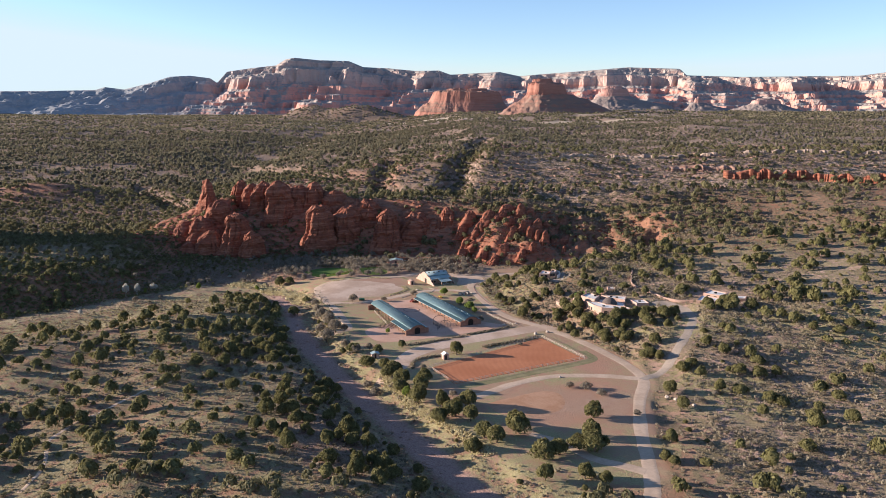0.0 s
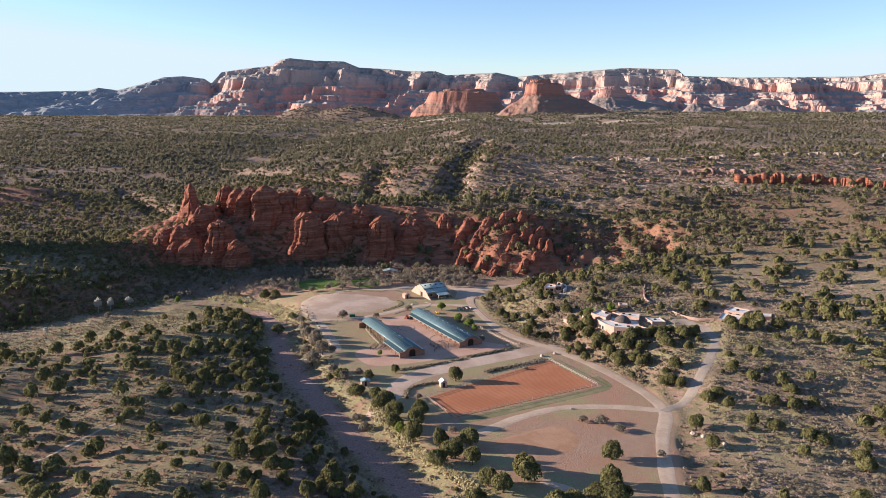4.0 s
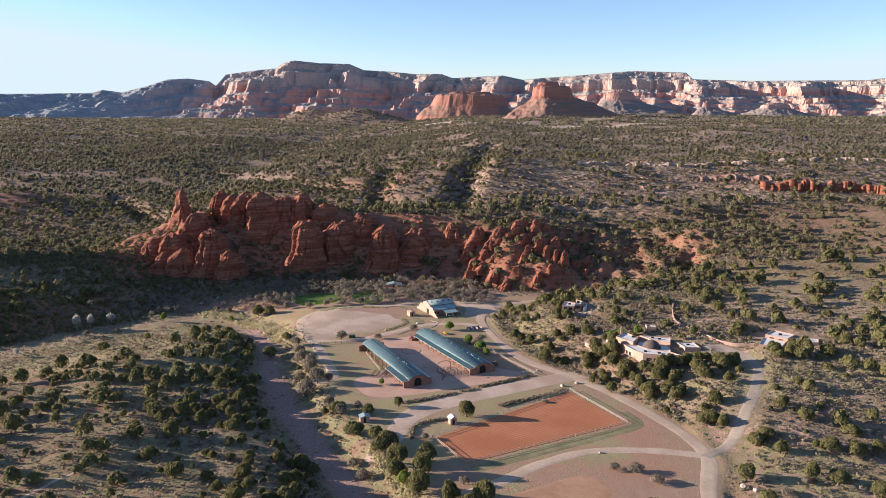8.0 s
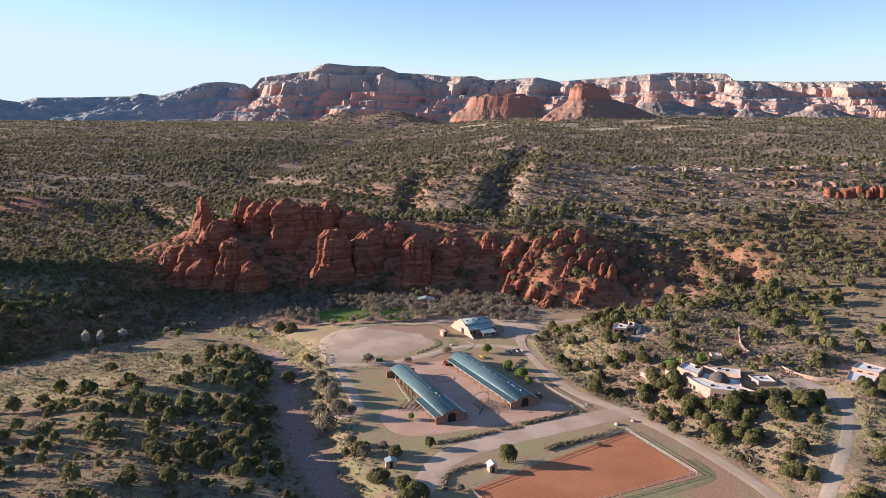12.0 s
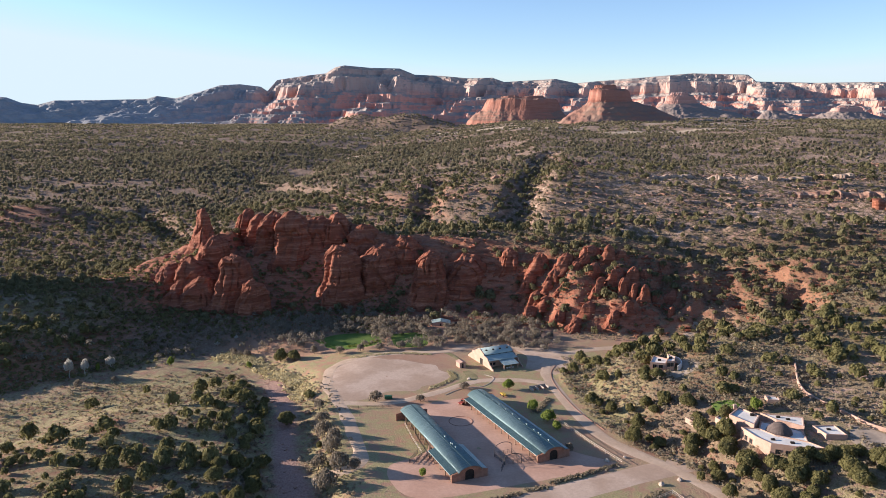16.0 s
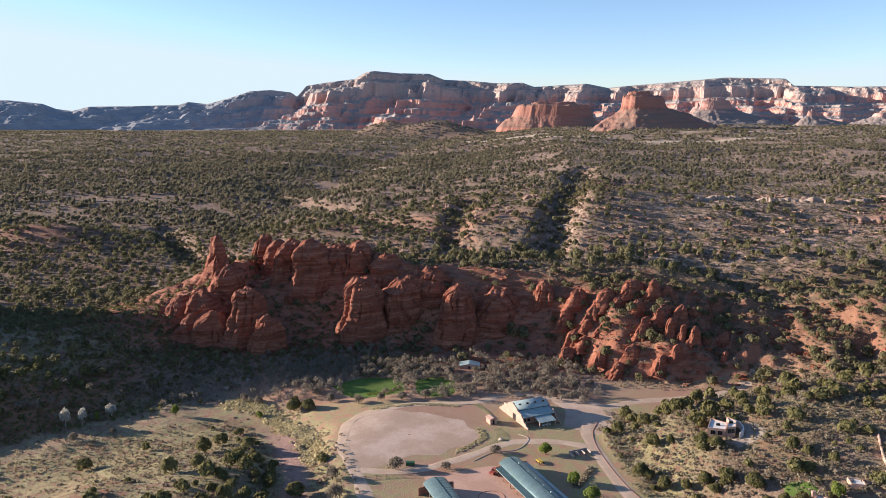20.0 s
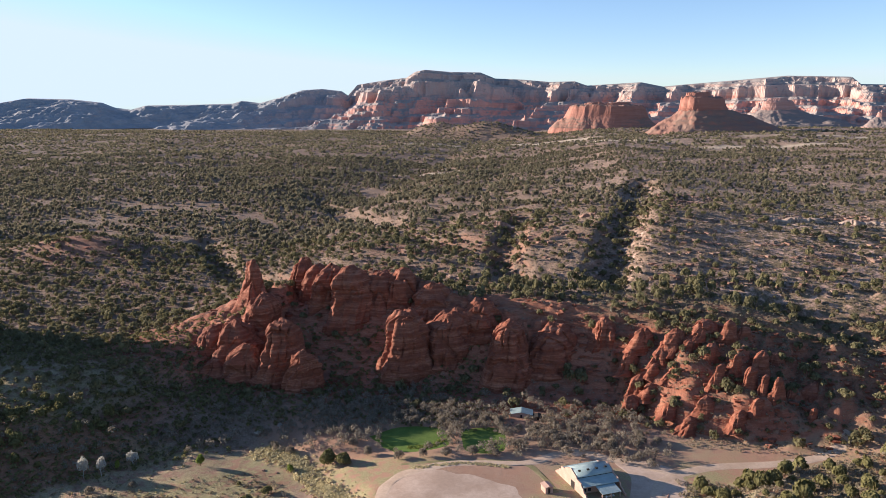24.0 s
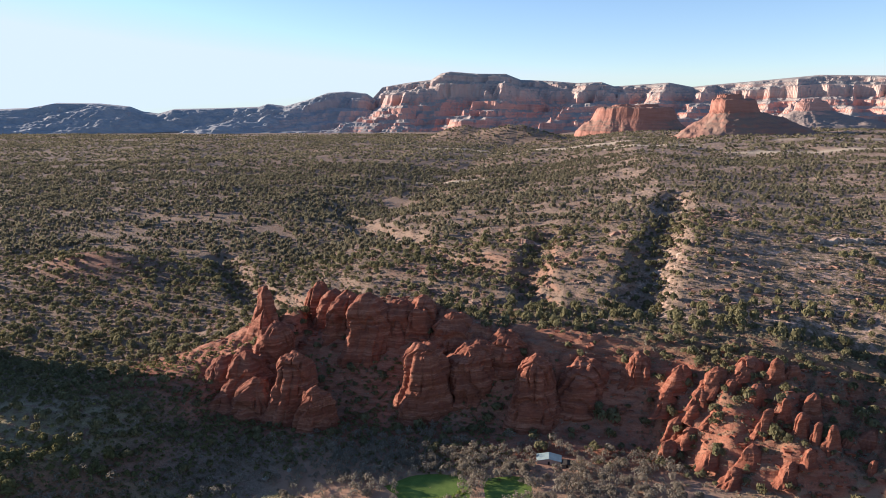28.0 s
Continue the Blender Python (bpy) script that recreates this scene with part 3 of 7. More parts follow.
def mountain_range():
    """Stepped mesas: benches and cliffs whose edge runs in and out in spurs and bays."""
    u = np.linspace(-760, 2300, 1500)
    d = np.concatenate([np.linspace(-170, 900, 200), np.linspace(920, 1350, 14)])
    uu, dd = np.meshgrid(u, d, indexing="ij")
    near = np.interp(uu, [-760, -200, 350, 900, 1350, 2300], [2950, 3000, 3450, 3250, 3150, 3300])
    dist = near + dd
    top = 100 + (180 - np.interp(uu, SKY_U, SKY_V)) / FOCAL * dist
    x, y = far_xy(uu, dist)
    lean = x - 0.25 * y
    edge = dd + 240 * (ridged(lean / 700, y / 1900, 21, 1) - 0.62) + 560 * (ridged(lean / 310 + 7, y / 900, 25, 2) - 0.60)
    edge = edge + 165 * (ridged(lean / 105, y / 260, 29, 2) - 0.52) + 60 * (ridged(x / 42, y / 90, 35, 2) - 0.5) + 40 * (fbm(x / 30, y / 30, 33, 3) - 0.5)
    e = edge / 760
    h = 0.34 * np.clip(e, 0, 1)
    for k, (at, tall, w) in enumerate(LEVELS):
        shift = 0.22 * (fbm(x / 260 + 9 * k, y / 260, 40 + k, 3) - 0.5) + 0.05 * (fbm(x / 30, y / 30 + 5 * k, 50 + k, 2) - 0.5)
        w = w * (1 + 2.5 * sst(0.45, 0.7, fbm(x / 190 - 4 * k, y / 190, 60 + k, 2)))
        h = h + tall * sst(at - w, at + w, e + shift)
    soft = sst(330, 180, uu) * 0.85
    h = h * (1 - soft) + sst(0.0, 1.0, e) * soft
    h = np.where(dd > 900, np.maximum(h, sst(900, 1250, dd)), np.clip(h, 0, 1))
    skirt = sst(-165, -40, dd)
    h = h * skirt
    base = land(x, y, False) - 4
    z = base + (top - base) * h + (fbm(x / 22, y / 22, 37, 3) - 0.5) * 9 * sst(0, 0.05, e) * sst(1.0, 0.9, h) - 14 * np.maximum(sst(0.02, -0.15, e), 1 - skirt)
    bed = (z + 16 * (fbm(x / 160, y / 160, 39, 2) - 0.5)) / 13.0
    z = z + (1 - 0.7 * soft) * 13.0 * 0.8 * (sst(0.3, 0.7, bed % 1.0) - bed % 1.0) * sst(0.02, 0.10, e) * sst(1.0, 0.97, h)
    v = np.stack([x.ravel(), y.ravel(), z.ravel()], 1)
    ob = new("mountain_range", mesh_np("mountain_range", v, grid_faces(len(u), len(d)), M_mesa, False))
    return tagged(ob, "long banded mesa range with red lower and pale upper cliffs", "mountain", kind="structure")


mountain_range()


def butte(name, u, dist, half, top_v, foot_v, label, cap=0.35, deep=0.8, seed=1, mat=None, tail=0.0):
    """A red butte: a broken cap of cliffs on a concave skirt of ledges and rubble. half: half its width, metres."""
    cx, cy = far_xy(u, dist)
    ztop, zfoot = 100 + (180 - top_v) / FOCAL * dist, 100 + (180 - foot_v) / FOCAL * dist
    g = np.linspace(-1.15, 1.15, 120)
    px, py = np.meshgrid(g * half, g * half * deep, indexing="ij")
    wx, wy = px + 17.0 * seed, py - 9.0 * seed
    px = np.where(px > 0, px * (1 + tail), px)
    e = np.hypot(np.where(px > cap * half, cap + (px / half - cap) / (1 + tail * 1.2), px / half), py / (half * deep))
    e = e + (fbm(wx / (half * 0.42), wy / (half * 0.42), seed, 3) - 0.5) * 0.34 + (fbm(wx / 13, wy / 13, seed + 4, 3) - 0.5) * 0.05
    top = 1 - 0.10 * (fbm(wx / 30, wy / 30, seed + 6, 3)) - 0.10 * sst(cap * 0.55, cap * 0.6, e)
    skirt = 0.60 * np.clip((1 - e) / (1 - cap), 0, 1) ** 1.1
    skirt = skirt + 0.035 * (np.abs((skirt * 9 + fbm(wx / 25, wy / 25, seed + 9)) % 1 - 0.5) - 0.25)
    share = skirt + (top - skirt) * sst(cap * 1.14, cap * 0.96, e)
    z = zfoot + (ztop - zfoot) * share + (fbm(wx / 9, wy / 9, seed + 12, 2) - 0.5) * 5 * sst(1.0, 0.8, e)
    z = np.where(e > 1.0, zfoot - 25 * sst(1.0, 1.1, e), z)
    v = np.stack([(px + cx).ravel(), (py + cy).ravel(), z.ravel()], 1)
    ob = new(name, mesh_np(name, v, grid_faces(len(g), len(g)), mat or M_butte, False))
    return tagged(ob, label, "butte", group="far buttes")


butte("butte", 952, 2150, 118, 138, 201, "steep red sandstone butte with a broken flat top", 0.36, 0.9, 3, None, 1.2)
butte("butte", 822, 2700, 175, 156, 196, "long low red mesa with a level top", 0.70, 0.5, 5, None, 0.1)
butte("butte", 1078, 2900, 150, 149, 195, "broad pink pyramid of rock with a shaded flank", 0.25, 0.7, 9, M_knoll, 0.9)
butte("butte", 1226, 2850, 70, 168, 194, "small pinkish butte with a pointed top", 0.22, 0.7, 11, M_knoll, 1.2)
butte("butte", 1340, 2950, 130, 171, 193, "low pinkish rock knoll below the mesa", 0.40, 0.6, 15, M_knoll, 0.4)


# ---- roads and yards ----
def smooth_line(pts, step_m=2.0):
    """A Catmull-Rom line through the points, sampled about every step_m metres."""
    p = np.array(pts, float)
    p = np.vstack([2 * p[0] - p[1], p, 2 * p[-1] - p[-2]])
    out = []
    for k in range(1, len(p) - 2):
        n = max(2, int(np.linalg.norm(p[k + 1] - p[k]) / step_m))
        for t in np.linspace(0, 1, n, endpoint=False):
            a, b, c, d = p[k - 1 : k + 3]
            out.append(0.5 * (2 * b + (c - a) * t + (2 * a - 5 * b + 4 * c - d) * t * t + (3 * b - a - 3 * c + d) * t**3))
    return np.array(out + [p[-2]])


def strip(name, pts, width, mat, label, category="road", lift=0.06, ragged=0.5, seed=0):
    """A road: a band along a line, laid on the land, with uneven edges."""
    line = smooth_line(pts)
    d = np.gradient(line, axis=0)
    d /= np.linalg.norm(d, axis=1)[:, None]
    side = np.stack([d[:, 1], -d[:, 0]], 1)
    w = np.interp(np.linspace(0, 1, len(line)), np.linspace(0, 1, len(np.atleast_1d(width))), np.atleast_1d(width)) if np.ndim(width) else np.full(len(line), float(width))
    across = np.linspace(-0.5, 0.5, 7)
    k = np.arange(len(line))
    v = []
    for c in across:
        edge = abs(c) > 0.45
        wob = (vnoise(k / 3.0, c * 9 + 0 * k, seed + 5) - 0.5) * 2 * ragged if edge else 0 * k
        q = line + side * (w * c + np.sign(c) * wob)[:, None]
        z = land(q[:, 0], q[:, 1]) + (lift - (0.10 if edge else 0.0))
        v.append(np.column_stack([q, z]))
    v = np.stack(v, 1).reshape(-1, 3)
    ob = new(name, mesh_np(name, v, grid_faces(len(line), len(across)), mat, True))
    return tagged(ob, label, category, kind="structure")


def patch(name, outline, mat, label, category, lift=0.05, ragged=0.8, seed=0, cell=3.0):
    """A yard: an outline filled with a fan of rings, laid on the land."""
    p = np.array(outline, float)
    edge = smooth_line(list(outline) + [outline[0]], 2.5)[:-1]
    c = p.mean(0)
    k = np.arange(len(edge))
    edge = edge + (edge - c) / np.linalg.norm(edge - c, axis=1)[:, None] * ((vnoise(k / 2.5, 0 * k, seed) - 0.5) * 2 * ragged)[:, None]
    rings = np.linspace(0.02, 1.0, 9)
    v = []
    for r in rings:
        q = c + (edge - c) * r
        v.append(np.column_stack([q, land(q[:, 0], q[:, 1]) + lift - (0.1 if r == 1.0 else 0)]))
    v = np.stack(v, 0)
    n, m = len(rings), len(edge)
    i, j = np.meshgrid(np.arange(n - 1), np.arange(m), indexing="ij")
    j2 = (j + 1) % m
    faces = np.stack([i * m + j, (i + 1) * m + j, (i + 1) * m + j2, i * m + j2], -1).reshape(-1, 4)
    ob = new(name, mesh_np(name, v.reshape(-1, 3), faces, mat, True))
    return tagged(ob, label, category, kind="structure")


strip("road", MAIN, 5.5, M_road, "pale packed dirt drive with worn wheel tracks", seed=1)
strip("road", [(80, 288), (64, 291), (45, 290), (28, 281), (14, 269), (4, 262)], 4.5, M_road, "narrow dirt lane past the riding arena", lift=0.08, seed=2)
strip("road", [(30, 236), (40, 229), (47, 219), (55, 214), (62, 210)], [3.0, 4.0, 4.5, 5.0], M_road, "short dirt spur joining the drive", lift=0.075, seed=6)
strip("pavement", [(-116, 188), (-117, 203), (-124, 221), (-119, 240), (-110, 256), (-102, 268)], 1.5, M_road, "narrow worn footpath over the grassy hill", "path", lift=0.05, ragged=0.4, seed=7)
HOUSE_ROAD = [(81, 287), (92, 296), (101, 308), (110, 322), (117, 337), (118, 350), (113, 360)]
strip("road", HOUSE_ROAD, 3.9, M_asphalt, "grey winding house drive", lift=0.09, seed=3)
strip("road", [(-60, 345), (-48, 352), (-52, 372), (-62, 398), (-72, 420), (-74, 446), (-55, 461), (-28, 466), (-12, 478), (8, 474), (26, 466)], 5.0, M_road, "dirt track round the upper lot", lift=0.08, ragged=1.2, seed=4)
strip("road", [(-62, 402), (-44, 404), (-26, 417), (-14, 428), (4, 432), (20, 428)], 4.5, M_road, "dirt track between lot and barns", lift=0.07, ragged=1.0, seed=5)
strip("pavement", [(-24, 284), (-19, 298), (-14, 316), (0, 330), (20, 342), (40, 353), (56, 361)], [9, 9, 11, 12, 12, 11, 12], M_lot, "broad pale gravel apron by the arena", "yard", lift=0.05, ragged=0.6, seed=11)
patch("pavement", [(-72, 421), (-79, 441), (-72, 453), (-58, 457), (-45, 456), (-31, 450), (-21, 435), (-23, 427), (-34, 418), (-46, 415), (-52, 408), (-62, 404)], M_lot, "wide pale gravel parking lot", "parking lot", 0.045, 2.6, 2)
patch("pavement", [(-42, 402), (-12, 412), (18, 372), (38, 357.5), (14, 346.5), (-27, 331), (-40, 350), (-28, 366)], M_court, "pinkish dirt courtyard between the barns", "yard", 0.04, 0.5, 3)
patch("pavement", [(8, 446), (22, 440), (30, 462), (20, 476), (4, 474), (10, 462)], M_lot, "pale dirt yard beside the hall", "yard", 0.055, 0.8, 4)
patch("lawn", [(-92, 478), (-82, 489), (-64, 491), (-59, 476), (-76, 469)], M_lawn, "bright green watered lawn", "lawn", 0.08, 0.6, 5)
patch("lawn", [(-57, 492), (-41, 495), (-37, 475), (-51, 472)], M_lawn, "bright green watered lawn", "lawn", 0.08, 0.6, 6)
strip("lawn", [(7, 277), (22, 285.5), (40, 295.5), (58, 305.5), (66, 312), (63, 322)], [5.5, 6, 6, 5], M_drygrass, "strip of olive dry grass beside the arena fence", "grass", lift=0.03, ragged=1.0, seed=21)
strip("lawn", [(-74, 459), (-52, 463.5), (-30, 466), (-22, 458), (-16, 446)], [2, 3, 3.5, 3], M_drygrass, "strip of olive dry grass along the gravel lot", "grass", lift=0.03, ragged=1.0, seed=22)
strip("lawn", [(-26, 418), (-18, 426), (-14, 434), (-17, 441)], [3, 6, 6, 4], M_drygrass, "patch of olive dry grass beside the gravel lot", "grass", lift=0.06, ragged=1.0, seed=23)
M_clay = mottled("bare_orange_clay", (0.40, 0.215, 0.12), (0.48, 0.28, 0.17), 0.15, fine=9, depth=0.03)
patch("pavement", [(15, 261), (28, 271), (43, 274), (47, 263), (42, 252), (24, 249)], M_clay, "bare orange clay patch beside the lane", "bare ground", 0.03, 2.0, 31)
ARENA = [(5, 281), (61.5, 312), (46.8, 341), (-5, 299)]


def arena_floor():
    bm = bmesh.new()
    prism(bm, [(x, y) for x, y in ARENA], RANCH - 0.2, RANCH + 0.09)
    return tagged(part("riding_arena", bm, M_arena), "raked red dirt riding arena floor", "riding arena", kind="structure")


arena_floor()


# ---- trees ----
def leaf_mat(name, a, b, c):
    mat, nt, bsdf = material(name, 0.85)
    geo = nt.nodes.new("ShaderNodeNewGeometry")
    col = ramp(nt, geo.outputs["Random Per Island"], [(0.0, a), (0.5, b), (1.0, c)])
    big = tex(nt, 0.05, 2, source="Object")
    col = mix(nt, step(nt, big, 0.35, 0.7), col, mix(nt, 0.5, col, c))
    nt.links.new(col, bsdf.inputs["Base Color"])
    glow = nt.nodes.new("ShaderNodeBsdfTranslucent")
    nt.links.new(col, glow.inputs["Color"])
    both = nt.nodes.new("ShaderNodeMixShader")
    both.inputs[0].default_value = 0.42
    nt.links.new(bsdf.outputs[0], both.inputs[1])
    nt.links.new(glow.outputs[0], both.inputs[2])
    nt.links.new(both.outputs[0], nt.nodes["Material Output"].inputs[0])
    return mat


M_juniper = leaf_mat("juniper_foliage", (0.102, 0.094, 0.037), (0.165, 0.151, 0.058), (0.235, 0.212, 0.086))
# Greyer than the near juniper: distance haze worked into the leaf colour.
M_woods = leaf_mat("far_juniper_foliage", (0.108, 0.095, 0.056), (0.162, 0.142, 0.086), (0.22, 0.192, 0.118))
# Half-way muted foliage for the middle distance, again haze in the colour.
M_hazed = leaf_mat("hazed_juniper_foliage", (0.108, 0.098, 0.047), (0.165, 0.149, 0.072), (0.225, 0.201, 0.10))
M_bare = leaf_mat("bare_twigs", (0.165, 0.133, 0.095), (0.238, 0.198, 0.145), (0.305, 0.26, 0.195))
M_fresh = leaf_mat("fresh_leaves", (0.14, 0.19, 0.03), (0.19, 0.24, 0.045), (0.25, 0.28, 0.07))
M_bark = mottled("bark", (0.12, 0.085, 0.06), (0.19, 0.14, 0.105), 3.0, depth=0.03)


def crown_arrays(n, seed, tall=1.0, lumps=9, size=0.32, open_=0.0):
    """Leaf clumps of a rounded, bushy crown of about unit radius: n small bent blades on a lumpy dome, as vertices and quads."""
    r = np.random.RandomState(seed)
    b = r.normal(size=(lumps, 3))
    b[:, 2] = np.abs(b[:, 2]) - 0.25
    b /= np.linalg.norm(b, axis=1)[:, None]
    amp = r.uniform(0.35, 1.0, lumps)
    d = r.normal(size=(n, 3))
    d[:, 2] = np.where(d[:, 2] < -0.3, -d[:, 2], d[:, 2])
    d /= np.linalg.norm(d, axis=1)[:, None]
    bulge = (amp * np.exp((d @ b.T - 1) / 0.13)).max(1)
    reach = (0.62 + 0.42 * bulge) * (1 - (0.30 + open_) * r.rand(n) ** 1.8)
    p = d * reach[:, None] * (1.0, 0.88, 0.72) + (0, 0, 0.52)
    p[:, :2] *= (1.08 - 0.22 * np.clip(p[:, 2], 0, 1.4))[:, None]
    p[:, 2] = np.maximum(p[:, 2], 0.08 + 0.1 * r.rand(n))
    nrm = d + r.normal(size=(n, 3)) * (0.45 if n > 400 else 0.28)
    nrm /= np.linalg.norm(nrm, axis=1)[:, None]
    t = r.normal(size=(n, 3)) * 0.55 + d * 0.35 + (0, 0, 0.75 if n > 400 else 0.1)
    t -= nrm * (t * nrm).sum(1)[:, None]
    t /= np.linalg.norm(t, axis=1)[:, None]
    c = np.cross(nrm, t)
    h = (size * r.uniform(0.6, 1.25, n))[:, None]
    v = np.stack([p - t * h * 0.8, p - c * h * 0.5 - nrm * h * 0.2, p + t * h * 1.15, p + c * h * 0.55 + nrm * h * 0.1], 1).reshape(-1, 3)
    v[:, 2] *= tall
    f = np.arange(4 * n).reshape(-1, 4)
    return v, f


def trunk_bm(height, r0, limbs, seed, spread=0.5):
    bm = bmesh.new()
    r = random.Random(seed)
    p, q = Vector((0, 0, -0.4)), r0
    fork = []
    for k in range(4):
        nxt = p + Vector((r.uniform(-0.12, 0.12) * height * 0.3, r.uniform(-0.12, 0.12) * height * 0.3, height / 4 + (0.3 if k == 0 else 0)))
        rod(bm, p, nxt, q, q * 0.72, 6)
        fork.append(nxt.copy())
        p, q = nxt, q * 0.72
    for k in range(limbs):
        a = r.uniform(0, 6.283)
        s = fork[k % 3 + (0 if k % 2 else 1)] if len(fork) > 3 else fork[-1]
        e = s + Vector((math.cos(a) * spread, math.sin(a) * spread, r.uniform(0.25, 0.6))) * height * 0.5
        rod(bm, s, e, r0 * 0.4, r0 * 0.1, 5)
    return bm


def scatter(points, sizes, templates, rng):
    """Joins turned and scaled copies of templates at places into one set of vertices and faces."""
    vs, fs, off = [], [], 0
    pick = rng.randint(0, len(templates), len(points))
    for k, (tv, tf) in enumerate(templates):
        sel = np.where(pick == k)[0]
        if not len(sel):
            continue
        a = rng.uniform(0, 6.283, len(sel))
        s = sizes[sel]
        ca, sa = np.cos(a) * s[:, 0], np.sin(a) * s[:, 0]
        x = tv[None, :, 0] * ca[:, None] - tv[None, :, 1] * sa[:, None]
        y = tv[None, :, 0] * sa[:, None] + tv[None, :, 1] * ca[:, None]
        z = tv[None, :, 2] * s[:, 1][:, None]
        v = np.stack([x, y, z], -1) + points[sel][:, None, :]
        f = tf[None] + (np.arange(len(sel)) * len(tv))[:, None, None] + off
        vs.append(v.reshape(-1, 3))
        fs.append(f.reshape(-1, tf.shape[1]))
        off += len(sel) * len(tv)
    return np.vstack(vs), np.vstack(fs)


def density(x, y):
    """How likely a juniper is to stand at x, y."""
    d = 0.42 + 0.75 * sst(0.35, 0.65, fbm(x / 45, y / 45, 120))
    d = d + 1.0 * sst(-190, -240, x) * (y > 440) + 0.35 * sst(20, -60, x) * sst(630, 660, y)
    d = d + 0.2 * sst(60, 95, x) * sst(370, 430, y) * sst(600, 570, y)
    d = d * flatness(x, y)
    cd, wd = line_dist(x, y, CREEK)[0], line_dist(x, y, WASH)[0]
    d = d * sst(7, 14, cd) * sst(16, 34, wd)
    for way in (MAIN, HOUSE_ROAD):
        d = d * sst(4, 7, line_dist(x, y, way)[0])
    cx = np.interp(y, [p[1] for p in CREEK[::-1]], [p[0] for p in CREEK[::-1]])
    d = d + 0.3 * sst(7, 12, cd) * sst(85, 35, cx - x) * (x < cx) * sst(352, 335, y)
    d = d * (1 - 0.12 * sst(35, 55, cx - x) * (y < 350) * (x > -260))
    d = d * (1 + 0.12 * sst(5, 30, cx - x) * (y < 380)) + 1.0 * sst(34, 16, cd) * sst(6, 10, cd) * (x < cx) * (y < 436) * (y > 240) * 1.5
    for way, deep, half in GULLIES:
        d = d + 0.9 * sst(half * 0.95, half * 0.4, line_dist(x, y, way)[0]) * (y > 612)
    d = d + 0.8 * sst(26, 10, line_dist(x, y, [(100, 576), (138, 566), (165, 556), (190, 540)])[0])
    d = d + 0.4 * sst(568, 578, y) * sst(612, 600, y) * sst(-95, -70, x) * sst(120, 90, x)
    d = d + 0.85 * sst(70, 95, x) * sst(215, 185, x) * sst(488, 500, y) * sst(585, 560, y)
    valley = sst(582, 600, y) * sst(640, 610, y) * sst(-230, -150, x) * sst(150, 110, x)
    d = d + 0.5 * valley
    yf, yc = np.interp(x, CREST_X, FOOT_Y), np.interp(x, CREST_X, CREST_Y)
    on = sst(-262, -235, x) * sst(190, 150, x) * ((y > yf - 3) & (y < yc + 14))
    d = d * (1 - on * np.where(x < 0, 0.62, 0.0)) + 0.55 * on * (x > 8)
    wy = np.interp(x, [p[0] for p in WASH] + [-60], [p[1] for p in WASH] + [486])
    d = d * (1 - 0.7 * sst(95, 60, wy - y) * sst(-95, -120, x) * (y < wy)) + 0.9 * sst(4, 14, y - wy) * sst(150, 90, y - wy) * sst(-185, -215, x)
    d = d * (1 - 0.75 * sst(66, 90, x) * sst(350, 320, y) * sst(175, 150, x)) + 0.6 * sst(4, 7, x - road_x(y)) * sst(70, 30, x - road_x(y)) * sst(318, 340, y) * sst(500, 470, y)
    d = d * (1 - 0.75 * np.exp(-((x + 398) ** 2 / 58**2 + (y - 734) ** 2 / 26**2)))
    d = d * (1 - 0.72 * sst(345, 385, y) * sst(462, 450, y) * sst(20, 40, cx - x) * sst(-235, -205, x))
    d = d * (1 - 0.35 * sst(22, 34, x) * sst(120, 105, x) * sst(372, 385, y) * sst(490, 475, y))
    for hx, hy, hr in ((76, 368, 9), (84, 358, 13), (91, 367, 9), (99, 360, 11), (111, 354, 10), (89, 383, 5), (72, 383, 6), (131, 357, 9), (140, 363, 11), (60, 423, 8), (69, 421, 6), (146, 360, 8)):
        d = d * sst(hr * 0.8, hr * 1.05, np.hypot(x - hx, y - hy))
    d = d + 0.9 * sst(7, 4, line_dist(x, y, [(60, 352), (68, 343), (84, 341), (98, 342), (106, 346)])[0])
    d = d * sst(2.0, 4.0, line_dist(x, y, [(107, 412), (101.8, 389.4), (105.5, 378.9), (110.9, 366.5), (124, 358)])[0])
    d = d * (1 - 0.45 * sst(40, 110, x) * sst(590, 630, y) * sst(900, 760, y))
    return d * (0.62 + 0.3 * sst(640, 760, y))


def jittered(x0, x1, y0, y1, cell, rng):
    i, j = np.meshgrid(np.arange(x0, x1, cell), np.arange(y0, y1, cell), indexing="ij")
    n = i.size
    return i.ravel() + rng.rand(n) * cell, j.ravel() + rng.rand(n) * cell


def in_view(x, y):
    """The wedge of land that the flight ever shows."""
    return (x < 30 + 0.62 * y) & (x > -np.maximum(0.64 * y + 30, 0.96 * (y - 215) + 40)) & (y > 120)


rt = np.random.RandomState(21)
tx, ty = jittered(-640, 540, 130, 780, 5.6, rt)
keep = (rt.rand(len(tx)) < density(tx, ty)) & in_view(tx, ty)
tx, ty = tx[keep], ty[keep]
tz = land(tx, ty) - 0.15
tr = (1.05 + 2.9 * rt.rand(len(tx)) ** 1.5) * (1 + 0.25 * sst(620, 590, ty) * sst(560, 590, ty) + 0.1 * sst(25, 45, tx) * sst(310, 330, ty) * sst(500, 470, ty))
th = tr * rt.uniform(0.85, 1.45, len(tx)) * (1 + 0.3 * sst(578, 596, ty) * sst(650, 620, ty) * sst(-160, -100, tx))
span = np.hypot(tx - 10, ty - 300)
order = np.argsort(span)
near, rest = order[:280], order[280:]


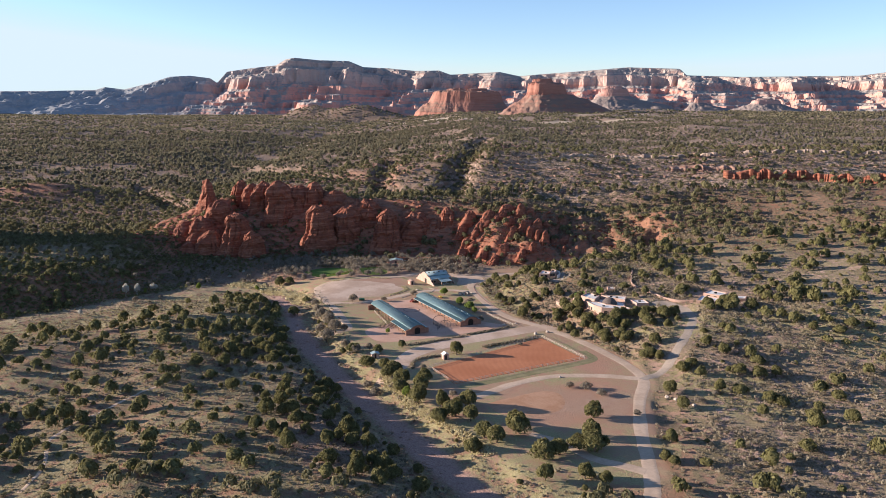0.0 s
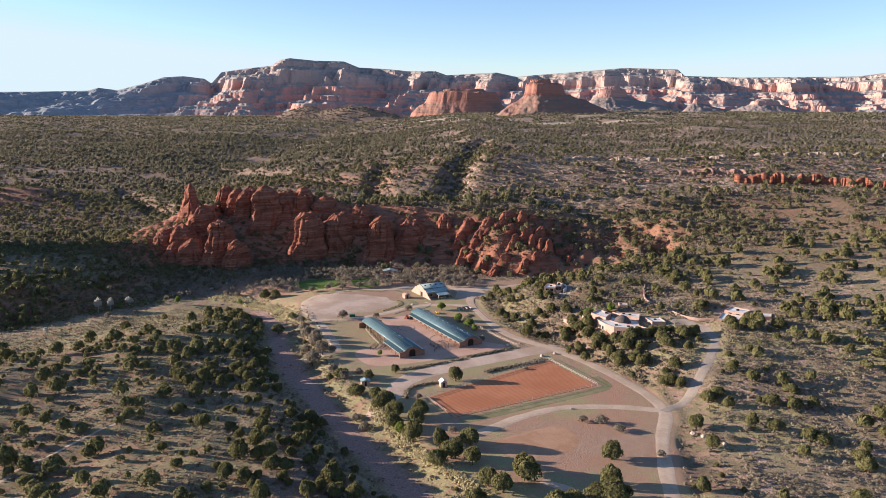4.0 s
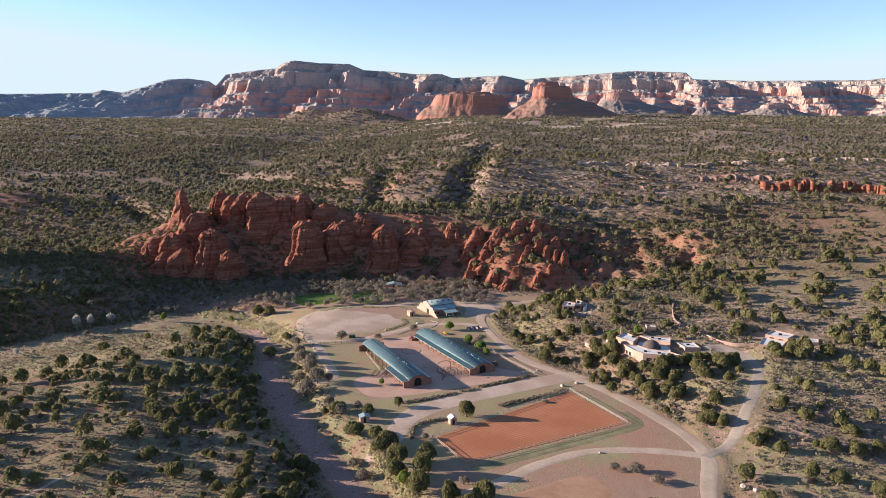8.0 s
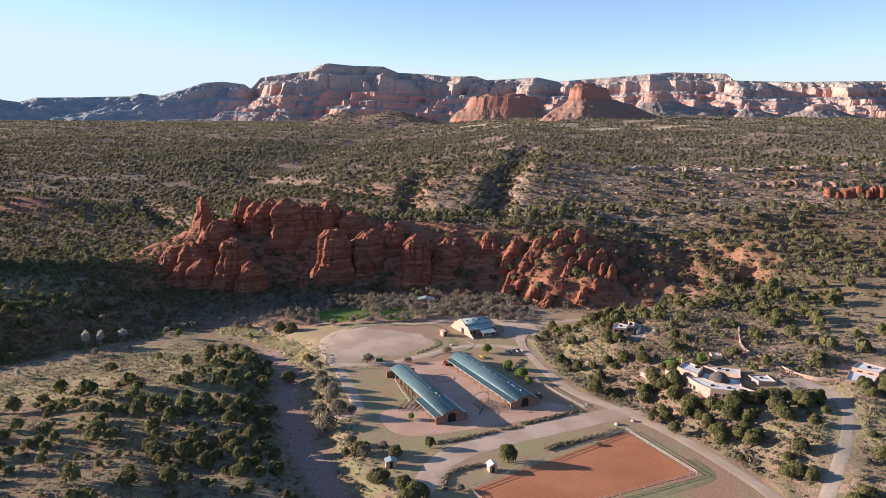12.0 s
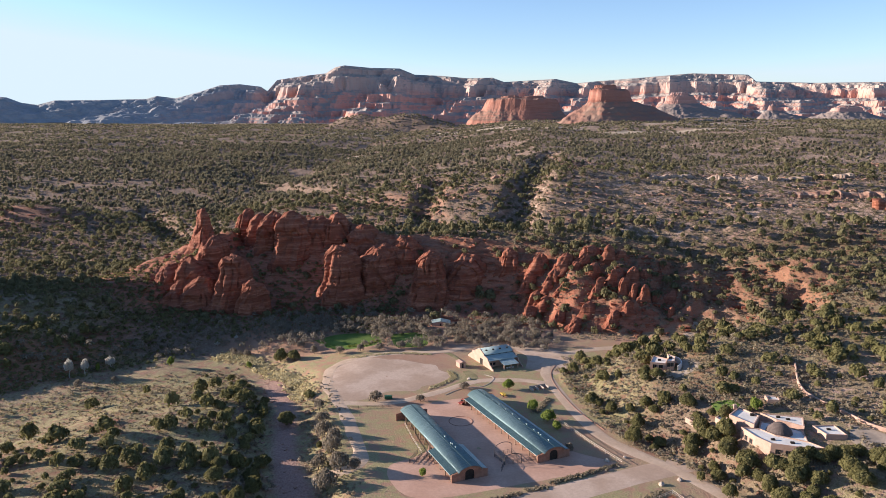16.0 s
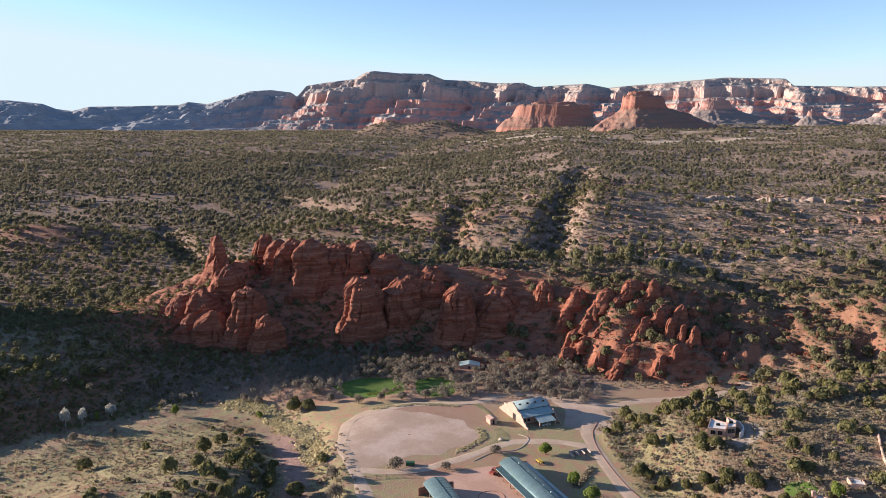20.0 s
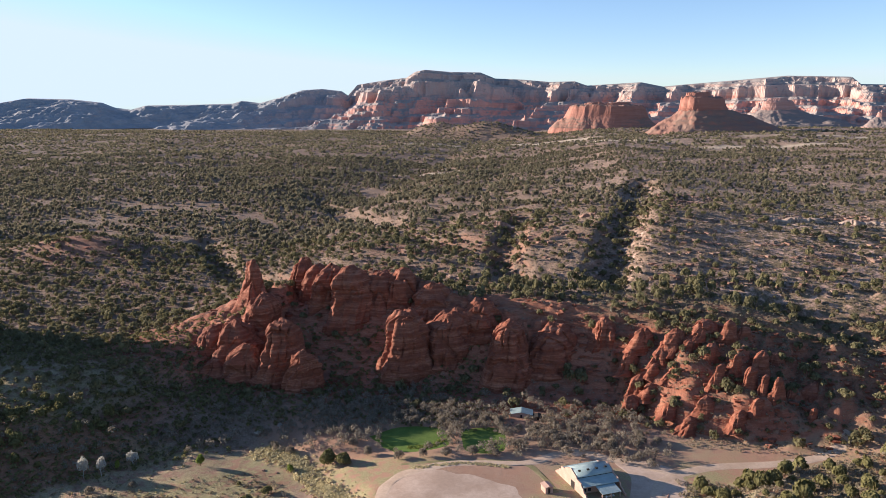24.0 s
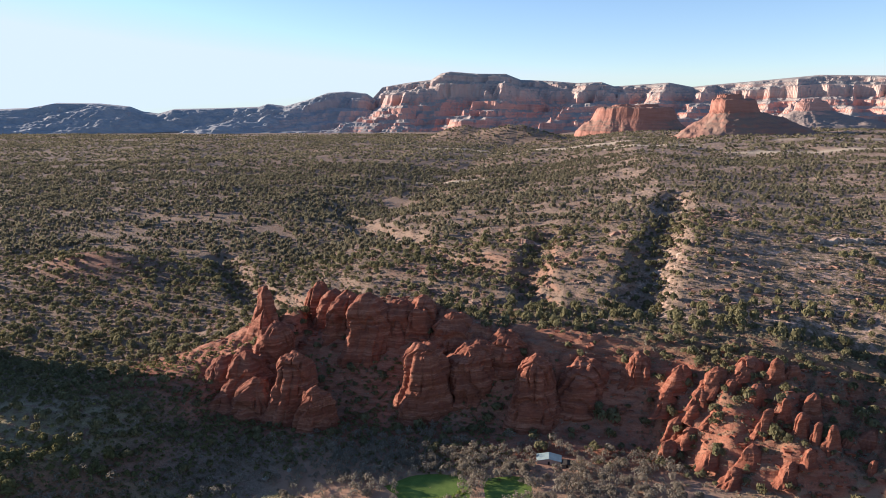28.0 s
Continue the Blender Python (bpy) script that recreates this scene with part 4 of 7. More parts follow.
def juniper(seed):
    ob = empty("juniper_tree", Matrix.Identity(4))
    part("trunk", trunk_bm(1.0, 0.10, 5, seed), M_bark, ob)
    v, f = crown_arrays(1700, seed, 1.05, 13, 0.105)
    crown = new("crown", mesh_np("crown", v, f, M_juniper))
    crown.parent = ob
    return tagged(ob, "dark olive-green bushy juniper on dry ground", "tree", group="junipers on the hills")


kinds = [juniper(100 + k) for k in range(6)]
for n, k in enumerate(near):
    m = Matrix.LocRotScale((tx[k], ty[k], tz[k]), Euler((0, 0, rt.uniform(0, 6.28))), (1, 1, 1))
    if n < len(kinds):
        ob = kinds[n]
        ob.matrix_basis = m
    else:
        ob = copy_thing(kinds[n % len(kinds)], m)
    ob.scale = (tr[k], tr[k], th[k])
closer = rest[(ty[rest] < 475) & (ty[rest] > 195)]
beyond = rest[(ty[rest] >= 475) | (ty[rest] <= 195)]
va, fa = scatter(np.stack([tx[closer], ty[closer], tz[closer]], 1), np.stack([tr[closer], th[closer]], 1), [crown_arrays(260, 200 + k, 1.05, 11, 0.21) for k in range(6)], rt)
vb, fb = scatter(np.stack([tx[beyond], ty[beyond], tz[beyond]], 1), np.stack([tr[beyond], th[beyond]], 1), [crown_arrays(95, 210 + k, 0.95, 8, 0.235) for k in range(6)], rt)
tagged(new("juniper_woods", mesh_np("juniper_woods", va, fa, M_juniper)), "open woods of dark olive junipers on red slopes", "woodland", kind="stuff")
tagged(new("juniper_woods", mesh_np("juniper_woods", vb, fb, M_hazed)), "dense juniper woods behind the cliffs, greyed for haze", "woodland", kind="stuff")


def patches(x, y, seed):
    """Share of the plain under trees: long drifts with clearings between them."""
    drift = 0.6 * fbm(x / 85, y / 38, seed, 3) + 0.4 * fbm(x / 22, y / 16, seed + 5, 2)
    d = sst(0.36, 0.62, drift + 0.10 * sst(150, -350, x))
    for kx, ky, ka, kb in ((-115, 1850, 150, 45), (-330, 1900, 90, 25), (-240, 1300, 75, 16), (60, 1640, 90, 22), (300, 1500, 120, 24), (520, 1800, 200, 30)):
        d = d * sst(0.7, 1.2, np.hypot((x - kx) / ka, (y - ky) / kb))
    for kx, ky, kr in ((175, 1230, 110), (-255, 2380, 130), (-430, 2430, 100)):
        d = np.maximum(d, sst(1.1, 0.5, np.hypot(x - kx, (y - ky) * 1.5) / kr))
    return d


fx, fy = jittered(-1500, 980, 780, 1500, 6.2, rt)
keep = (rt.rand(len(fx)) < 0.06 + 0.85 * patches(fx, fy, 130)) & in_view(fx, fy)
fx, fy = fx[keep], fy[keep]
s = (1.2 + 1.5 * rt.rand(len(fx)) ** 1.5) * (1 + 0.3 * sst(80, -200, fx))
v, f = scatter(np.stack([fx, fy, land(fx, fy) - 0.2], 1), np.stack([s, s * 1.25], 1), [crown_arrays(13, 300 + k, 1.0, 5, 0.72) for k in range(6)], rt)
fx, fy = jittered(-3100, 2050, 1500, 3000, 11, rt)
keep = (rt.rand(len(fx)) < 0.05 + 0.85 * patches(fx, fy, 130)) & in_view(fx, fy)
fx, fy = fx[keep], fy[keep]
s = 1.8 + 1.9 * rt.rand(len(fx)) ** 1.5
v2, f2 = scatter(np.stack([fx, fy, land(fx, fy) - 0.2], 1), np.stack([s * 1.3, s], 1), [crown_arrays(5, 320 + k, 1.0, 4, 1.1) for k in range(4)], rt)
tagged(new("far_woods", mesh_np("far_woods", np.vstack([v, v2]), np.vstack([f, f2 + len(v)]), M_woods)), "distant dark juniper woods covering the plain", "woodland", kind="stuff")


# ---- low scrub ----
M_scrub = leaf_mat("grey_scrub", (0.15, 0.126, 0.08), (0.24, 0.20, 0.132), (0.335, 0.28, 0.195))
M_darkscrub = leaf_mat("dark_scrub", (0.095, 0.08, 0.05), (0.155, 0.13, 0.085), (0.22, 0.183, 0.125))
M_meadow = leaf_mat("olive_straw_grass", (0.225, 0.19, 0.085), (0.305, 0.26, 0.12), (0.38, 0.325, 0.165))
M_straw = leaf_mat("straw_grass", (0.40, 0.33, 0.17), (0.52, 0.44, 0.24), (0.62, 0.54, 0.32))


def wild(x, y):
    cd = line_dist(x, y, CREEK)[0]
    d = flatness(x, y) * sst(6, 9, cd) * sst(0.3 - 0.12 * sst(560, 620, y), 0.6 - 0.12 * sst(560, 620, y), fbm(x / 22, y / 22, 140))
    for way in (MAIN, HOUSE_ROAD):
        d = d * sst(3.2, 5, line_dist(x, y, way)[0])
    yf, yc = np.interp(x, CREST_X, FOOT_Y), np.interp(x, CREST_X, CREST_Y)
    d = d * np.where((x > -240) & (x < 0) & (y > yf + 6) & (y < yc), 0.3, 1.0)
    for hx, hy, hr in ((86, 364, 17), (140, 366, 14), (64, 422, 8)):
        d = d * sst(hr * 0.8, hr * 1.15, np.hypot(x - hx, y - hy))
    return d


sx, sy = jittered(-420, 420, 150, 780, 2.5, rt)
keep = (rt.rand(len(sx)) < wild(sx, sy)) & in_view(sx, sy)
sx, sy = sx[keep], sy[keep]
s = 0.35 + 0.75 * rt.rand(len(sx)) ** 1.7
low_t = [crown_arrays(7, 400 + k, 1.0, 4, 0.6) for k in range(5)]
v, f = scatter(np.stack([sx, sy, land(sx, sy) - 0.08], 1), np.stack([s, s * 0.8], 1), low_t, rt)
fsx, fsy = jittered(-1150, 820, 560, 1350, 4.4, rt)
keep = (rt.rand(len(fsx)) < 0.85 * sst(0.2, 0.5, fbm(fsx / 26, fsy / 26, 142)) * (0.5 + 0.5 * sst(1000, 800, fsy))) & in_view(fsx, fsy)
yf, yc = np.interp(fsx, CREST_X, FOOT_Y), np.interp(fsx, CREST_X, CREST_Y)
keep &= ~((fsx > -230) & (fsx < 120) & (fsy < yc + 10))
fsx, fsy = fsx[keep], fsy[keep]
s = 0.65 + 1.1 * rt.rand(len(fsx)) ** 1.5
ex, ey = jittered(0, 430, 583, 790, 3.3, rt)
keep = (rt.rand(len(ex)) < 0.25 + 0.6 * sst(0.3, 0.6, fbm(ex / 14, ey / 9, 143))) & in_view(ex, ey) & (ey > np.interp(ex, CREST_X, CREST_Y) + 12)
fsx, fsy = np.concatenate([fsx, ex[keep]]), np.concatenate([fsy, ey[keep]])
s = np.concatenate([s, 0.6 + 1.0 * rt.rand(keep.sum()) ** 1.6])
v3, f3 = scatter(np.stack([fsx, fsy, land(fsx, fsy) - 0.1], 1), np.stack([s, s * 0.7], 1), [crown_arrays(5, 420 + k, 1.0, 4, 0.62) for k in range(5)], rt)
tagged(new("slope_scrub", mesh_np("slope_scrub", v3, f3, M_darkscrub)), "dark grey-brown scrub dotted over the slopes behind the cliffs", "shrubs", kind="stuff")
tagged(new("desert_scrub", mesh_np("desert_scrub", v, f, M_scrub)), "low grey-green desert scrub dotted over red soil", "shrubs", kind="stuff")
gx2, gy2 = jittered(-320, 260, 150, 520, 2.6, rt)
cd = line_dist(gx2, gy2, CREEK)[0]
cx2 = np.interp(gy2, [p[1] for p in CREEK[::-1]], [p[0] for p in CREEK[::-1]])
want = 0.5 * sst(0.36, 0.56, fbm(gx2 / 38, gy2 / 38, 95)) * flatness(gx2, gy2) * sst(6, 9, cd) + 0.9 * sst(20, 14, cd) * sst(6.5, 9, cd) * (gx2 > cx2) * sst(0.35, 0.6, fbm(gx2 / 18, gy2 / 18, 145)) + 1.0 * sst(7, 4, line_dist(gx2, gy2, TERRACE)[0])
for way in (MAIN, HOUSE_ROAD):
    want = want * sst(3.2, 5, line_dist(gx2, gy2, way)[0])
keep = (rt.rand(len(gx2)) < want) & in_view(gx2, gy2)
gx2, gy2 = gx2[keep], gy2[keep]
ax, ay = jittered(-140, -74, 410, 478, 1.0, rt)
keep = rt.rand(len(ax)) < 0.85 * sst(6.0, 3.0, line_dist(ax, ay, TERRACE)[0] + 5 * (fbm(ax / 6, ay / 6, 147) - 0.5))
gx2, gy2 = np.concatenate([gx2, ax[keep]]), np.concatenate([gy2, ay[keep]])
s = 0.3 + 0.5 * rt.rand(len(gx2)) + 0.45 * sst(9, 4, line_dist(gx2, gy2, TERRACE)[0])
pale = line_dist(gx2, gy2, TERRACE)[0] < 9
v, f = scatter(np.stack([gx2, gy2, land(gx2, gy2) - 0.08], 1)[pale], np.stack([s, s * 0.75], 1)[pale], low_t, rt)
vo, fo = scatter(np.stack([gx2, gy2, land(gx2, gy2) - 0.08], 1)[~pale], np.stack([s, s * 0.75], 1)[~pale], low_t, rt)
mx, my = jittered(-240, 0, 185, 462, 1.9, rt)
cdm, cxm = line_dist(mx, my, CREEK)[0], np.interp(my, [p[1] for p in CREEK[::-1]], [p[0] for p in CREEK[::-1]])
keep = (mx < cxm - 8) & in_view(mx, my) & (rt.rand(len(mx)) < (0.6 + 0.2 * sst(315, 355, my)) * sst(0.28, 0.55, fbm(mx / 9, my / 5, 148, 3))) & (line_dist(mx, my, WASH)[0] > 10)
mx, my = mx[keep], my[keep]
dark = rt.rand(len(mx)) < 0.30 + 0.4 * sst(60, 20, cxm[keep] - mx)
sm = 0.28 + 0.5 * rt.rand(len(mx)) ** 1.6
vm, fm = scatter(np.stack([mx, my, land(mx, my) - 0.08], 1)[~dark], np.stack([sm, sm * 0.7], 1)[~dark], low_t, rt)
vd, fd = scatter(np.stack([mx, my, land(mx, my) - 0.08], 1)[dark], np.stack([sm * 1.4, sm * 1.1], 1)[dark], low_t, rt)
tagged(new("hill_scrub", mesh_np("hill_scrub", vd, fd, M_darkscrub)), "dark low scrub among the grass of the western hill", "shrubs", kind="stuff")
tagged(new("meadow_grass", mesh_np("meadow_grass", np.vstack([vo, vm]), np.vstack([fo, fm + len(vo)]), M_meadow)), "tufts of olive-straw grass on the hills", "grass", kind="stuff")
tagged(new("dry_grass", mesh_np("dry_grass", v, f, M_straw)), "tufts of pale straw-coloured dry grass", "grass", kind="stuff")


# ---- red rock towers ----
def tower(x, y, top, r_top, r_foot, foot=None, lean=(0, 0), seed=1, waist=0.55, label="weathered red sandstone tower with layered ledges", kind="rock_tower", long=1.0, blunt=1.15):
    """A weathered pillar of layered sandstone, widening to its foot; vertical cracks and ledges cut into it."""
    foot = float(land(x, y)) - 5 if foot is None else foot
    tall = top - foot
    n, m = max(40, min(96, int(r_foot * 6))), max(24, min(120, int(tall * 2.6)))
    a, t = np.meshgrid(np.linspace(0, 2 * np.pi, n + 1)[:-1], np.linspace(0, 1, m), indexing="ij")
    px, py = np.cos(a) * 1.7 + seed * 3.1, np.sin(a) * 1.7
    z = t * tall
    body = r_top + (r_foot - r_top) * np.clip(1 - t, 0, 1) ** (0.9 + waist)
    head = np.clip((1 - t) * tall / (blunt * r_top), 0, 1)
    r = body * np.clip(1 - (1 - head) ** 2.1, 0.004, 1) ** 0.62
    lobes = (fbm(px * 0.9, py * 0.9 + t * 0.8, seed, 2) - 0.5) * 0.42
    bed = vnoise(z / 1.5 + 0.5 * fbm(px, py, seed + 2), 0 * z + seed, seed + 7) - 0.5
    ledges = bed * 0.055 + (vnoise(z / 0.7, px * 0.4, seed + 8) - 0.5) * 0.04
    r = r * (1 + (lobes + ledges) * sst(0.0, 0.35, head) + lobes * 0.3)
    ux, uy = np.cos(a), np.sin(a)
    vx, vy = ux * r, uy * r
    rough = (fbm(vx / 2.6 + seed, z / 4.5, seed + 21, 3) + fbm(vy / 2.6 - seed, z / 4.5, seed + 25, 3) - 1.0) * 1.7
    cleft = np.minimum(np.abs(fbm(vx / 4.0 + seed, z / 30, seed + 31, 2) - 0.5), np.abs(fbm(vy / 4.0, z / 30 + seed, seed + 35, 2) - 0.5))
    push = (rough - 1.6 * sst(0.11, 0.0, cleft)) * min(1.0, r_top / 5.0) * sst(0.0, 0.5, head)
    vx = vx + ux * push + lean[0] * t * tall + (fbm(t * 3, 0 * t, seed + 11) - 0.5) * r_top * 0.6
    vy = vy + uy * push + lean[1] * t * tall + (fbm(t * 3, 0 * t, seed + 12) - 0.5) * r_top * 0.6
    z = z + (fbm(vx / 3 + seed, vy / 3, seed + 9, 3) - 0.5) * min(r_top, 5) * 0.9 * sst(0.75, 1.0, t)
    along, across = (vx + vy) * 0.7071 * long, (vx - vy) * 0.7071 / long**0.6
    vx, vy = (along + across) * 0.7071, (along - across) * 0.7071
    verts = np.stack([vx.ravel(), vy.ravel(), z.ravel()], 1)
    i, j = np.meshgrid(np.arange(n), np.arange(m - 1), indexing="ij")
    k = (i + 1) % n
    faces = np.stack([i * m + j, k * m + j, k * m + j + 1, i * m + j + 1], -1).reshape(-1, 4)
    ob = new(kind, mesh_np(kind, verts, faces, M_rock, False))
    ob.location = (x, y, foot)
    return tagged(ob, label, "rock", group="red rock towers")


tower(-183, 571, 41.5, 3.6, 24, -8, (0.05, 0), 2, 0.72, "tall thin red sandstone spire on a broad foot", long=1.00)
tower(-171, 557, 27, 7.0, 18, -12, (0.04, 0), 3, 0.5, long=1.12)
tower(-151, 533, 21, 6.5, 15, -13, (0.03, 0.0), 4, 0.6, long=1.12)
tower(-136, 522, 8.8, 6.0, 10, -13, (0.0, 0), 5, 0.5, "rounded red sandstone pillar with a pale crown", long=1.12)
tower(-192, 545, 12, 6.0, 17, -12, (0, 0), 6, 0.7, long=1.12)
tower(-167, 531, 9, 6.0, 15, -13, (0, 0), 7, 0.7, long=1.12)
tower(-205, 553, 6, 6.0, 14, -10, (0, 0), 8, 0.7, long=1.12)
tower(-184, 528, 0, 6.0, 13, -14, (0, 0), 9, 0.7, long=1.12)
tower(-127, 570, 39.5, 9.0, 19, -12, (0, 0), 10, 0.45, "broad red sandstone column lit along one edge", long=1.12)
tower(-140, 580, 38, 8.5, 18, -8, (0, 0), 11, 0.45, long=1.12)
tower(-152, 594, 36, 7.0, 18, -4, (0, 0), 12, 0.45, long=1.12)
tower(-164, 603, 36.5, 5.5, 16, -2, (0, 0), 13, 0.45, long=1.12)
tower(-113, 577, 36.5, 8.0, 18, -8, (0, 0), 14, 0.5, long=1.12)
tower(-101, 578, 38.0, 7.0, 19, -8, (0, 0), 15, 0.5, "rounded red sandstone head above the cliff", long=1.12)
tower(-92, 546, 25.5, 8.0, 17, -14, (0, 0), 16, 0.55, "domed red sandstone tower with a pale pointed crown", long=1.12)
tower(-69, 560, 24, 11.0, 20, -14, (0, 0), 17, 0.6, "broad rounded red sandstone buttress", long=1.12)
tower(-42, 548, 21.8, 7.5, 15, -14, (0, 0), 18, 0.55, "domed red sandstone tower with a pale pointed crown", long=1.12)
tower(-20, 558, 18.5, 9.0, 20, -14, (0, 0), 19, 0.6, long=1.12)
tower(-82, 572, 33, 9.0, 24, -10, (0, 0), 31, 0.5, "broad rounded red sandstone buttress", long=1.12)
tower(-57, 568, 27, 9.0, 22, -10, (0, 0), 32, 0.5, "broad rounded red sandstone buttress", long=1.12)
tower(-176, 540, 17, 6.0, 19, -12, (0.02, 0), 33, 0.5, long=1.12)
tower(3, 560, 21, 7.0, 15, -12, (0, 0), 20, 0.6, long=1.12)
FINS = [(20, 549, 22, 3.5), (27, 539, 15, 3.0), (14, 541, 13, 3.2), (34, 545, 23, 4.5), (47, 550, 27, 4.0), (57, 546, 27.5, 2.8), (64, 549, 24.5, 2.2), (31, 529, 9, 2.8), (38, 534, 15, 3.0), (22, 526, 3, 3.0), (13, 521, 0, 3.4), (49, 521, 19.5, 2.5), (56, 525, 18.5, 1.8), (61, 519, 17.5, 2.4), (66, 516, 16.5, 1.8), (71, 515, 17, 2.2), (79, 522, 14, 2.2), (88, 527, 15, 3.5), (84, 509, 4, 1.4), (55, 505, 1.5, 3.2), (76, 540, 20, 3.2), (43, 512, 4, 2.8), (30, 514, 0, 3.2), (36, 506, -3, 3.0), (48, 536, 20, 2.6), (68, 532, 19, 2.8), (24, 533, 10, 2.4), (40, 541, 20, 2.4), (17, 531, 5, 2.6), (62, 508, 6, 2.4)]
for k, (x, y, top, r) in enumerate(FINS):
    g = float(land(x, y))
    top = min(top - 0.8, g + (8.5 if x < 75 else 3.5))
    tower(x, y, top, r * 0.9, r * 1.9, min(g - 3, top - 6), (0.05, 0.05), 40 + k, 0.45, "upright red sandstone fin on a rubble slope", "rock_fin", 1.4, 0.8)
M_ledge = strata_rock("pale_ledge_stone", [(0.22, 0.12, 0.085), (0.36, 0.23, 0.165), (0.45, 0.32, 0.24), (0.30, 0.16, 0.11)])
M_cream = strata_rock("cream_ledge_stone", [(0.26, 0.18, 0.135), (0.41, 0.31, 0.235), (0.49, 0.39, 0.30), (0.33, 0.235, 0.175)])


def cliff_band(pts, tall, mat, label, seed, gaps=0.3):
    """A low broken cliff along a line on the slope: upright joints, blocks that stand out, a top that runs back into the hill."""
    line = smooth_line(pts, 0.9)
    n = len(line)
    d = np.gradient(line, axis=0)
    d /= np.linalg.norm(d, axis=1)[:, None]
    out = np.stack([d[:, 1], -d[:, 0]], 1)
    k = np.arange(n)
    jut = (np.floor(vnoise(k / 3.1, 0 * k, seed) * 5) / 5 - 0.4) * 3.4 + (vnoise(k / 1.1, 0 * k, seed + 1) - 0.5) * 1.3
    high = tall * (0.55 + 0.75 * vnoise(k / 5.0, 0 * k, seed + 2)) * sst(gaps - 0.12, gaps + 0.1, fbm(k / 16.0, 0 * k, seed + 3, 2))
    rows = []
    for back, up in ((-1.0, -0.25), (-0.5, 0.12), (-0.15, 0.4), (-0.35, 0.45), (0.0, 0.75), (0.3, 0.95), (1.0, 1.02), (3.5, 0.95), (9.0, 0.2)):
        wob = (vnoise(k / 1.7, up * 9 + 0 * k, seed + 4) - 0.5) * 0.7
        p = line + out * (jut * (1 if back < 2 else 0.3) - back + wob)[:, None]
        g = land(p[:, 0], p[:, 1]) if back > 2 else land(line[:, 0], line[:, 1])
        rows.append(np.column_stack([p, g + high * up - (0.5 if back > 5 else 0.0) - 0.8 * (high < 0.6)]))
    v = np.stack(rows, 1).reshape(-1, 3)
    ob = new("rock_ledge", mesh_np("rock_ledge", v, grid_faces(n, len(rows))[:, ::-1], mat, False))
    return tagged(ob, label, "rock", group="rock ledges on the slope")


cliff_band([(238, 636), (262, 630), (285, 626), (308, 619), (330, 604), (352, 588), (380, 574)], 6.5, M_rock, "long red sandstone cliff band cut by upright joints", 90, 0.1)
cliff_band([(104, 700), (125, 704), (150, 706), (175, 703), (203, 697), (230, 700), (256, 703)], 2.8, M_cream, "broken cream-coloured stone ledge across the slope", 95, 0.36)
cliff_band([(285, 714), (310, 713), (340, 710), (372, 706), (410, 702)], 2.7, M_cream, "broken cream-coloured stone ledge across the slope", 99, 0.32)
cliff_band([(200, 664), (222, 661), (250, 656), (268, 657)], 3.0, M_ledge, "short grey-brown stone ledge across the slope", 103, 0.34)
cliff_band([(-70, 742), (-40, 735), (-15, 730), (2, 736)], 3.2, M_ledge, "broken pinkish stone ledge beside the gully", 107, 0.34)
cliff_band([(-172, 607), (-150, 611), (-128, 604), (-108, 600)], 5.5, M_rock, "red sandstone ledge above the cliff heads", 111, 0.2)
tower(-385, 738, 17, 7, 16, None, (0, 0), 80, 0.6, "low red rock outcrop in the woods", "rock_outcrop")
tower(-400, 742, 16, 6, 14, None, (0, 0), 81, 0.6, "low red rock outcrop in the woods", "rock_outcrop")
tower(-420, 744, 14, 5, 14, None, (0, 0), 82, 0.6, "low red rock outcrop in the woods", "rock_outcrop")


# ---- ledges and loose blocks on the slopes ----
def block_template(seed):
    r = np.random.RandomState(seed)
    c = np.array([(x, y, z) for x in (-1, 1) for y in (-1, 1) for z in (0, 1)], float) * (1, 0.7, 0.8) * r.uniform(0.7, 1.15, (8, 3))
    f = np.array([(0, 1, 3, 2), (4, 6, 7, 5), (0, 4, 5, 1), (2, 3, 7, 6), (1, 5, 7, 3)])
    return c, f


bx, by = jittered(-420, 460, 605, 800, 2.4, rt)
zz = land(bx, by, False)
wave = ((zz + 3 * fbm(bx / 60, by / 60, 70)) / 4.5) % 1.0
keep = (np.abs(wave - 0.5) < 0.13) & (rt.rand(len(bx)) < 0.9 * sst(0.42, 0.56, fbm(bx / 50, by / 30, 150) + 0.06 * sst(0, 60, bx))) & in_view(bx, by)
bx, by = bx[keep], by[keep]
s = 0.6 + 1.5 * rt.rand(len(bx)) ** 2
v, f = scatter(np.stack([bx, by, land(bx, by) - 0.3], 1), np.stack([s, s * 0.8], 1), [block_template(500 + k) for k in range(6)], rt)
tagged(new("ledge_rocks", mesh_np("ledge_rocks", v, f, M_ledge)), "broken pale stone ledges across the hillside", "rocks", kind="stuff")
bx, by = jittered(-130, 60, 150, 460, 1.7, rt)
keep = (line_dist(bx, by, CREEK)[0] < 8.5) & (rt.rand(len(bx)) < 0.35)
bx, by = bx[keep], by[keep]
s = 0.15 + 0.5 * rt.rand(len(bx)) ** 3
v, f = scatter(np.stack([bx, by, land(bx, by) - 0.08], 1), np.stack([s, s * 0.7], 1), [block_template(540 + k) for k in range(6)], rt)
tagged(new("creek_stones", mesh_np("creek_stones", v, f, M_ledge)), "pale stones strewn along the dry creek bed", "stones", kind="stuff")
bx, by = jittered(-130, 60, 150, 460, 2.6, rt)
cd = line_dist(bx, by, CREEK)[0]
keep = (cd > 4.5) & (cd < 16) & (rt.rand(len(bx)) < 0.55)
